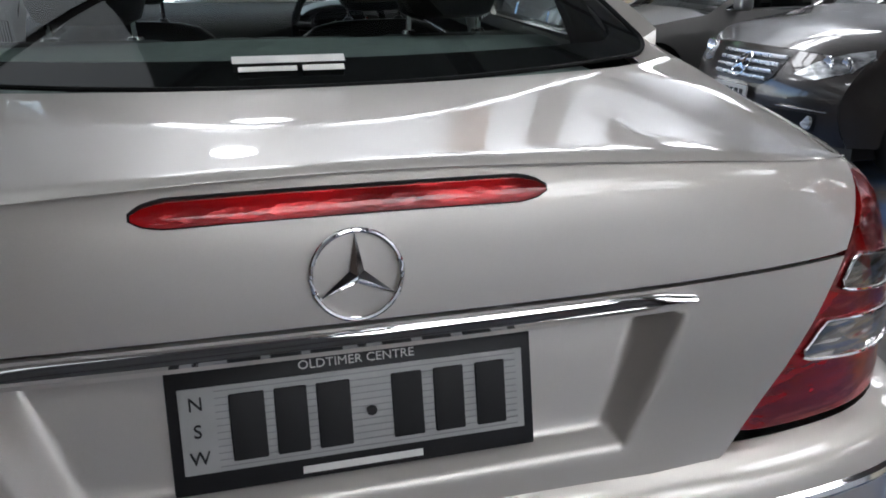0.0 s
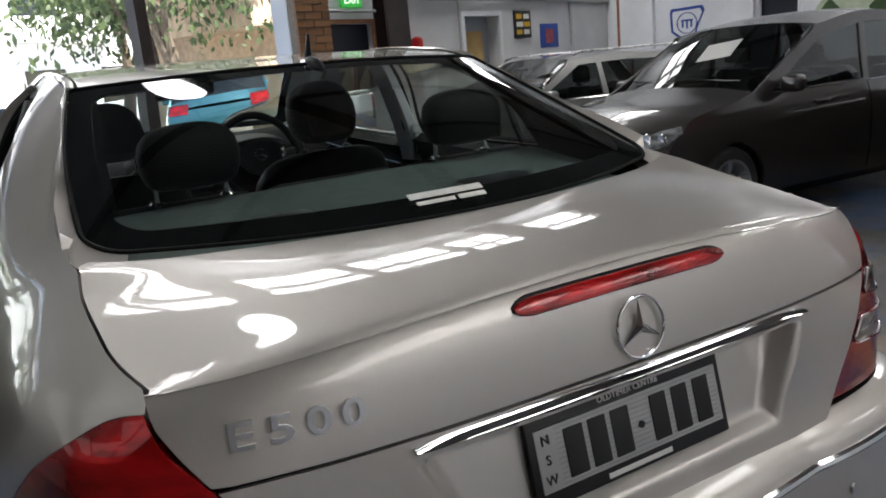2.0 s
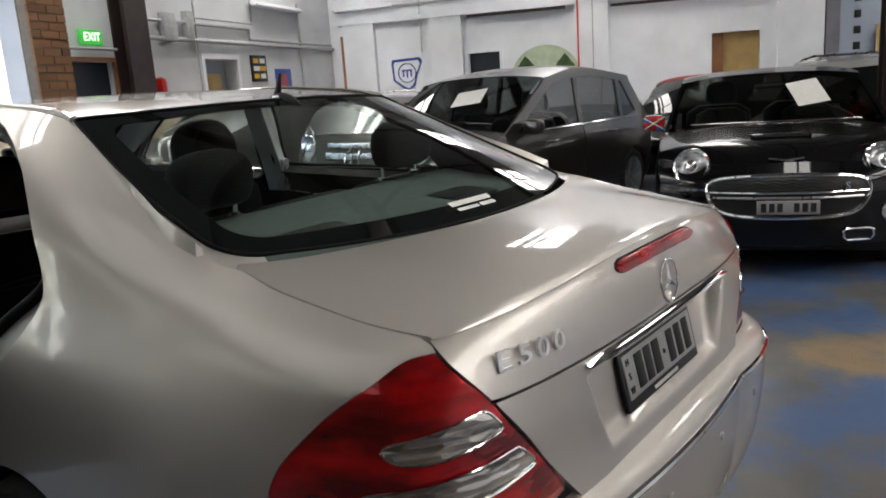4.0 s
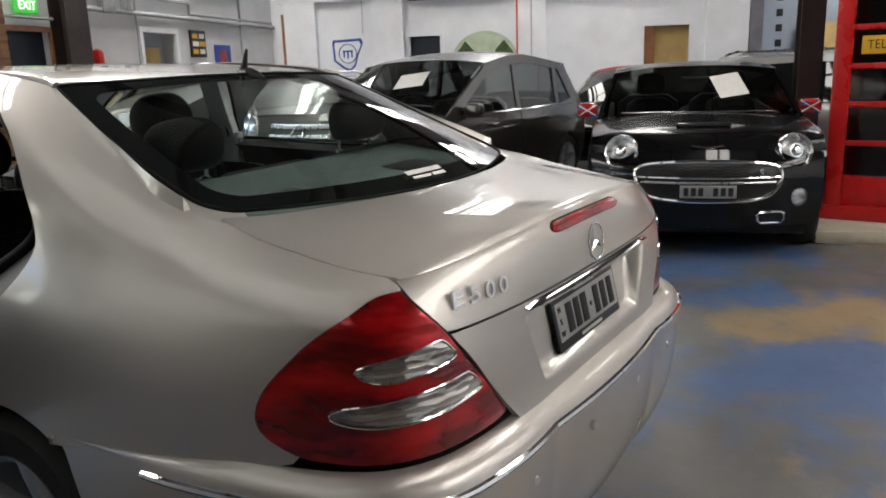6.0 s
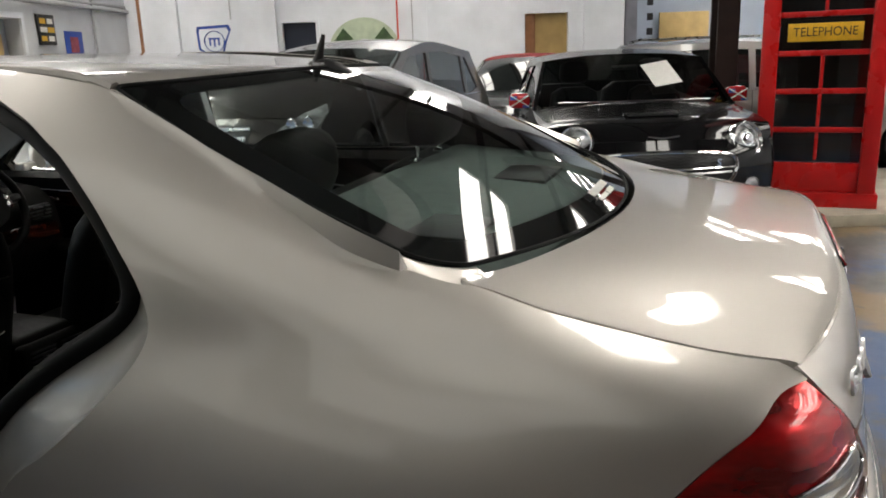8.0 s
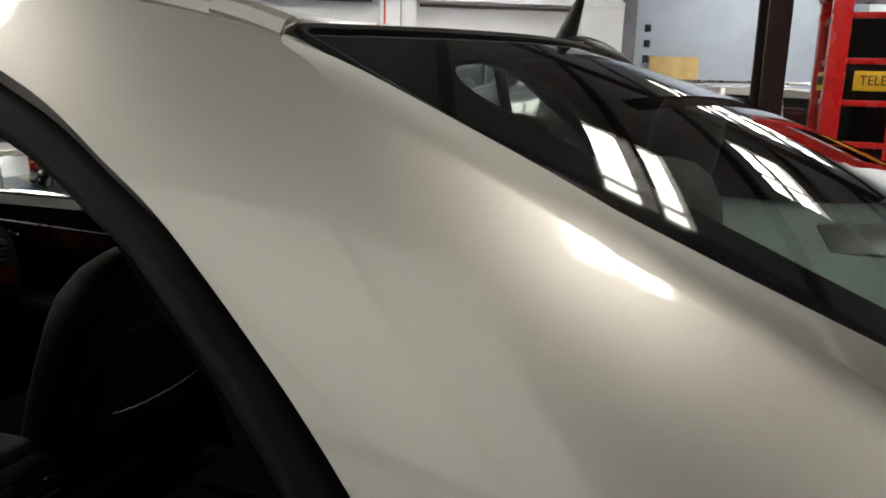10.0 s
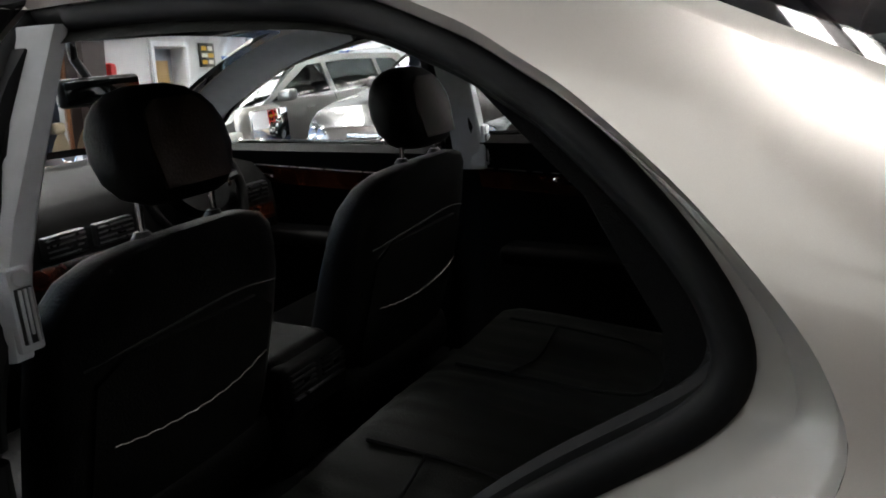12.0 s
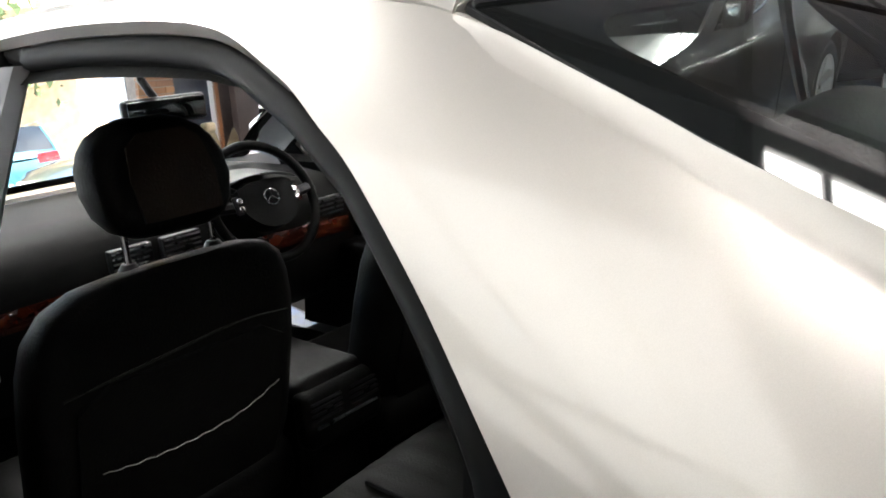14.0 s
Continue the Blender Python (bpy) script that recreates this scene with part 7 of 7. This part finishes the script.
            cx, cz = np.mean([q[0] for q in lamps]), np.mean([q[1] for q in lamps])
            for dx in (-0.05, 0.06):
                q = front(sg * (cx + dx), cz)
                lathe("reflector", [(0.0, -0.004), (0.03, -0.006), (0.045, -0.012), (0.05, -0.008)], CHROME, lm, 20, pose(q[0], q[1] - 0.006, q[2], 0, 0, 90))
    return c, front, side, back


def on(front, x, z, out=0.008):
    p = front(x, z)
    return (p[0], p[1] - out, p[2])


def strip_on(name, pts, front, mat, parent, r=0.006, out=0.008, closed=False, label=""):
    return bar(name, [on(front, x, z, out) for x, z in pts], r, mat, parent, 8, closed, label)


def ring(cx, cz, rx, rz, n=32):
    return [(cx + rx * math.cos(2 * math.pi * k / n), cz + rz * math.sin(2 * math.pi * k / n)) for k in range(n)]


# dark grey compact car
c, front, side, back = make_car("grey_hatchback", "dark grey tall hatchback with a price sheet in its windscreen", pose(3.22, 4.01, 0, 0, 0, -91.9), GREY_PAINT, 4.27, 1.777, 1.60, 0.97,
    [(0.16, 0.80), (0.5, 0.93), (0.9, 1.0), (1.12, 1.05)], (1.92, 1.515), (3.72, 1.49), [(4.1, 1.1), (4.19, 0.95), (4.21, 0.75)], 0.85, 3.63, 0.31, pillars=(2.5, 3.42), roof_w=0.83, spokes=5, cabin=True,
    lamps=[(0.47, 0.66), (0.62, 0.64), (0.8, 0.7), (0.855, 0.79), (0.83, 0.83), (0.7, 0.8), (0.56, 0.74)])
grille = dense([(-0.36, 0.77), (0.36, 0.77), (0.33, 0.63), (0.26, 0.57), (-0.26, 0.57), (-0.33, 0.63)], 0.04)
panel("grille", grille, lambda x, z: on(front, x, z, 0.004), BLACK, c, 0.05, rim=0.01)
for z in (0.61, 0.655, 0.70, 0.745):
    w = 0.27 + (z - 0.57) * 0.42
    strip_on("grille_bar", [(x, z) for x in np.linspace(-w, w, 12)], front, SATIN, c, 0.013, 0.012)
strip_on("grille_badge", ring(0, 0.675, 0.075, 0.075, 24), front, CHROME, c, 0.006, 0.026, True)
for k in range(3):
    a = radians(90 + 120 * k)
    bar("badge_arm", [on(front, 0, 0.675, 0.026), on(front, 0.07 * math.cos(a), 0.675 + 0.07 * math.sin(a), 0.026)], [0.011, 0.003], CHROME, c, 6)
panel("lower_grille", dense([(-0.7, 0.44), (0.7, 0.44), (0.66, 0.33), (-0.66, 0.33)], 0.05), lambda x, z: on(front, x, z, 0.004), BLACK, c, 0.06, rim=0.01)
for sg in (1, -1):
    strip_on("bumper_chrome", [(sg * x, 0.46) for x in np.linspace(0.42, 0.76, 6)], front, CHROME, c, 0.006)
    p = on(front, sg * 0.62, 0.385, 0.012)
    lathe("fog_lamp", [(0.0, 0.0), (0.045, 0.0), (0.055, -0.012)], LAMP_GLASS, c, 20, pose(*p, 0, 0, -90))
boxes("number_plate", [((-0.19, -0.035, 0.45), (0.19, -0.02, 0.55))], PLATE, c, 0.003)
for k in range(6):
    boxes("plate_bar", [((-0.16 + 0.056 * k, -0.039, 0.475), (-0.125 + 0.056 * k, -0.0345, 0.525))], INK, c)
ang = math.degrees(math.atan2(1.515 - 1.05, 1.92 - 1.12))
sheet = boxes("price_sheet", [((0.1, 0.16, 0.0), (0.42, 0.42, 0.003))], PAPER, c, m=pose(0, 1.2, 1.105, ang, 0, 0) @ pose(0, 0, 0.055, 0, 0, 12), label="white price sheet behind the windscreen")
for sg in (-0.3, 0.35):
    bar("wiper", [(sg - 0.3, 1.24, 1.105), (sg + 0.28, 1.2, 1.085)], 0.008, BLACK, c, 5)

# black small hatchback
c, front, side, back = make_car("black_hatchback", "glossy black small hatchback with chrome grille ring and flag mirrors", pose(3.806, 0.66, 0, 0, 0, -71.2), BLACK_PAINT, 3.85, 1.76, 1.42, 0.95,
    [(0.12, 0.80), (0.35, 0.91), (0.8, 0.965), (1.15, 1.0)], (1.72, 1.38), (3.2, 1.37), [(3.6, 1.0), (3.76, 0.9), (3.8, 0.75)], 0.77, 3.26, 0.31,
    nose=((0.2, 0.1), (0.34, 0.02), (0.5, 0.0), (0.68, 0.02)), bow=0.34, pillars=(2.5,), roof_w=0.77, spokes=5, mirror_mat=FLAG_RED, cabin=True)
grille = dense([tuple(q) for q in spline([(-0.5, 0.62), (-0.42, 0.7), (0, 0.725), (0.42, 0.7), (0.5, 0.62), (0.44, 0.5), (0.3, 0.455), (0, 0.445), (-0.3, 0.455), (-0.44, 0.5)], 0.05, True)], 0.05)
panel("grille", grille, lambda x, z: on(front, x, z, 0.004), BLACK, c, 0.05, rim=0.01)
strip_on("grille_ring", [tuple(q) for q in spline([(-0.5, 0.62), (-0.42, 0.7), (0, 0.725), (0.42, 0.7), (0.5, 0.62), (0.44, 0.5), (0.3, 0.455), (0, 0.445), (-0.3, 0.455), (-0.44, 0.5)], 0.03, True)], front, CHROME, c, 0.014, 0.012, True, "chrome grille ring")
for z, w in ((0.612, 0.49), (0.578, 0.46)):
    strip_on("grille_bar", [(x, z) for x in np.linspace(-w, w, 14)], front, CHROME if z > 0.6 else SATIN, c, 0.009, 0.012)
for k in range(4):
    strip_on("grille_mesh", [(x, 0.632 + 0.02 * k + 0.006 * math.sin(x * 60)) for x in np.linspace(-0.42, 0.42, 40)], front, BLACK, c, 0.0035, 0.008)
boxes("number_plate", [((-0.19, -0.045, 0.475), (0.19, -0.03, 0.565))], PLATE_GREY, c, 0.003)
for k in range(7):
    if k != 3:
        boxes("plate_bar", [((-0.165 + 0.05 * k, -0.049, 0.492), (-0.132 + 0.05 * k, -0.0445, 0.55))], INK, c)
writing("grille_letter", "S", 0.07, CHROME, c, Matrix.Translation(on(front, 0.36, 0.645, 0.02)) @ pose(0, 0, 0, 90, 0, 12), 0.004, bold=0.002)
for sg in (1, -1):
    p = Vector(on(front, sg * 0.6, 0.775, 0.0))
    lm = part("headlamp", bmesh.new(), None, c, "round headlamp with chrome ring")
    tilt = Matrix.Translation(p + Vector((0, 0.0, 0))) @ pose(0, 0, 0, -16, 0, sg * 22) @ pose(0, 0, 0, 0, 0, -90)
    lathe("chrome_ring", [(0.125, -0.06), (0.13, 0.02), (0.122, 0.035), (0.108, 0.022), (0.1, -0.02)], CHROME, lm, 36, tilt)
    lathe("lens", [(0.0, 0.028), (0.05, 0.024), (0.09, 0.01), (0.105, -0.01)], LAMP_GLASS, lm, 36, tilt)
    lathe("projector", [(0.0, 0.04), (0.03, 0.036), (0.042, 0.026), (0.05, 0.026), (0.05, 0.02)], CHROME, lm, 24, tilt)
    q = on(front, sg * 0.63, 0.46, 0.01)
    lathe("fog_lamp", [(0.0, 0.01), (0.05, 0.006), (0.06, -0.012), (0.065, 0.004), (0.066, -0.02)], LAMP_GLASS, c, 24, pose(*q, 0, 0, -90 + sg * 14))
    strip_on("air_scoop_ring", [(sg * x, z) for x, z in ((0.36, 0.36), (0.5, 0.36), (0.535, 0.345), (0.54, 0.3), (0.52, 0.275), (0.38, 0.275), (0.355, 0.3), (0.345, 0.34))], front, CHROME, c, 0.009, 0.012, True)
    panel("air_scoop", dense([(sg * x, z) for x, z in ((0.36, 0.355), (0.53, 0.355), (0.53, 0.28), (0.37, 0.28))], 0.03), lambda x, z: on(front, x, z, 0.006), INK, c, 0.04, rim=0.0)
    # flag pattern on the mirror caps
    mx = side(1.15 + 0.33, 1.01)[0] + 0.11
    for k in (1, -1):
        bar("mirror_stripe", [(sg * mx - 0.075, 1.396, 1.02 - 0.045 * k), (sg * mx, 1.392, 1.02), (sg * mx + 0.075, 1.396, 1.02 + 0.045 * k)], 0.009, PAPER, c, 6, squash=0.5)
    boxes("mirror_patch", [((sg * mx - 0.08, 1.394, 1.03), (sg * mx - 0.025, 1.4, 1.062))], SIGN_BLUE, c)
    boxes("mirror_patch", [((sg * mx + 0.025, 1.394, 0.965), (sg * mx + 0.08, 1.4, 0.985))], SIGN_BLUE, c)
strip_on("bonnet_badge", [(-0.11, 0.8), (-0.03, 0.79), (0, 0.785), (0.03, 0.79), (0.11, 0.8)], lambda x, z: (x, 0.115 + 0.34 * (abs(x) / 0.88) ** 2.2 + 0.02, z + 0.022), CHROME, c, 0.01, 0.0)
boxes("bonnet_scoop", [((-0.2, 0.5, 0.935), (0.2, 0.62, 0.962))], BLACK_PAINT, c, 0.012)
boxes("scoop_slot", [((-0.18, 0.494, 0.94), (0.18, 0.502, 0.955))], INK, c, 0.002)
ang = math.degrees(math.atan2(1.38 - 1.0, 1.72 - 1.15))
boxes("price_sheet", [((0.2, 0.04, 0.0), (0.44, 0.36, 0.003))], PAPER, c, m=pose(0, 1.17, 1.02, ang, 0, 0) @ pose(0, 0, 0.05, 0, 0, 14), label="white price sheet behind the windscreen")
boxes("cowl_chrome", [((-0.62, 1.16, 1.0), (0.62, 1.175, 1.012))], CHROME, c, 0.003)

# silver estate, champagne saloon, red soft-top, silver wagon, and a dark car outside
SAL = dict(H=1.43, zb=0.92, hood=[(0.1, 0.66), (0.4, 0.78), (0.9, 0.87), (1.35, 0.94)], ws_top=(2.1, 1.39), roof_end=(3.2, 1.4), rear=[(3.85, 1.05), (4.3, 1.03), (4.52, 0.98)], front_axle=0.85, rear_axle=3.6, radius=0.315, pillars=(2.55,),
           lamps=[(0.42, 0.58), (0.6, 0.57), (0.78, 0.61), (0.8, 0.68), (0.66, 0.69), (0.45, 0.66)])
EST = dict(SAL, roof_end=(3.95, 1.38), rear=[(4.38, 1.02), (4.45, 0.9)], pillars=(2.5, 3.4), rails=True)
c, front, side, back = make_car("silver_estate", "light silver estate car with kidney-shaped grille openings and roof rails", pose(2.75, 6.68, 0, 0, 0, -92), LIGHT_SILVER, L=4.53, W=1.82, cabin=True, **EST)
for sg in (1, -1):
    ko = [(sg * x, z) for x, z in ((0.03, 0.62), (0.05, 0.65), (0.2, 0.65), (0.26, 0.61), (0.22, 0.53), (0.06, 0.53))]
    panel("grille", dense(ko, 0.03), lambda x, z: on(front, x, z, 0.004), BLACK, c, 0.04, rim=0.01)
    strip_on("grille_ring", ko, front, CHROME, c, 0.008, 0.01, True)
boxes("price_sheet", [((-0.35, 0.2, 0.0), (0.0, 0.42, 0.003))], PAPER, c, m=pose(0, 1.4, 1.0, 31, 0, 0) @ pose(0, 0, 0.07), label="white price sheet behind the windscreen")
bar("bonnet_badge", [(0.035 * math.cos(a), 0.14, 0.69 + 0.03 * math.sin(a)) for a in np.linspace(0, 6.28, 15)[:-1]], 0.006, CHROME, c, 6, True)
c, front, side, back = make_car("champagne_saloon", "champagne gold saloon with twin round headlamps", pose(1.75, 8.85, 0, 0, 0, -90), GOLD_PAINT, L=4.7, W=1.8, **dict(SAL, H=1.49, zb=0.97, hood=[(0.1, 0.76), (0.4, 0.87), (0.9, 0.95), (1.3, 1.0)], ws_top=(2.0, 1.44), roof_end=(3.2, 1.45), lamps=None))
for sg in (1, -1):
    for x, r in ((0.5, 0.075), (0.68, 0.09)):
        p = on(front, sg * x, 0.63, 0.0)
        lathe("headlamp", [(0.0, 0.03), (r * 0.6, 0.024), (r, 0.0), (r + 0.012, 0.008), (r + 0.014, -0.02)], LAMP_GLASS, c, 24, pose(*p, 0, 0, -90 + sg * 10))
boxes("grille", [((-0.28, -0.02, 0.5), (0.28, 0.05, 0.68))], CHROME, c, 0.02)
c, front, side, back = make_car("red_convertible", "dark convertible with a red cloth roof", pose(7.75, 3.05, 0, 0, 0, -86), BLACK_PAINT, L=4.0, W=1.7, **dict(SAL, H=1.38, hood=[(0.1, 0.66), (0.4, 0.78), (0.8, 0.85), (1.2, 0.9)], ws_top=(1.85, 1.33), roof_end=(2.7, 1.35), rear=[(3.25, 1.0), (3.7, 0.97), (3.9, 0.93)], rear_axle=3.25, pillars=(), roof_mat=RED_PAINT))
c, front, side, back = make_car("silver_wagon", "two-tone silver wagon with roof rails", pose(8.7, -2.3, 0, 0, 0, 6), LIGHT_SILVER, L=4.6, W=1.8, **dict(EST, H=1.5, ws_top=(2.0, 1.45), roof_end=(3.95, 1.45)))
c, front, side, back = make_car("dark_wagon", "dark blue wagon with red tail lamps standing outside", pose(3.97, 17.06, 0, 0, 0, 166), BLUE_PAINT, L=4.6, W=1.8, **dict(EST, H=1.55, ws_top=(2.0, 1.5), roof_end=(3.95, 1.5), group="parked cars"))
for sg in (1, -1):
    panel("tail_lamp", dense([(sg * x, z) for x, z in ((0.5, 0.95), (0.8, 0.95), (0.82, 0.8), (0.52, 0.8))], 0.05), lambda x, z: (x, back(x, z)[1] + 0.01, z), LAMP_RED, c, 0.06, rim=0.02, flip=True)
c, front, side, back = make_car("dark_hatchback", "dark grey car with red tail lamps standing outside", pose(-0.75, 25.0, 0, 0, 0, 180), GREY_PAINT, L=4.4, W=1.78, **EST)
for sg in (1, -1):
    panel("tail_lamp", dense([(sg * x, z) for x, z in ((0.5, 0.95), (0.8, 0.95), (0.82, 0.8), (0.52, 0.8))], 0.05), lambda x, z: (x, back(x, z)[1] + 0.01, z), LAMP_RED, c, 0.06, rim=0.02, flip=True)


# ---- bricks of the pier beside the doorway ----
def brick_mesh(name, w):
    bm = bmesh.new()
    box(bm, (0, 0, 0), (w, 0.03, 0.072), 0.0)
    me = bpy.data.meshes.new(name)
    bm.to_mesh(me)
    bm.free()
    me.materials.append(BRICK_PIER)
    return me


whole, half = brick_mesh("brick", 0.24), brick_mesh("half_brick", 0.116)
rnd = random.Random(4)
for k in range(50):
    z = 0.006 + 0.084 * k
    row = [(4.802, whole), (5.05, whole)] if k % 2 else [(4.802, half), (4.926, whole), (5.174, half)]
    for u, me in row:
        b = part("brick", me, None, pier)
        b.matrix_basis = HALL @ pose(u, WALL_V - 0.143 + rnd.uniform(-0.003, 0.003), z)
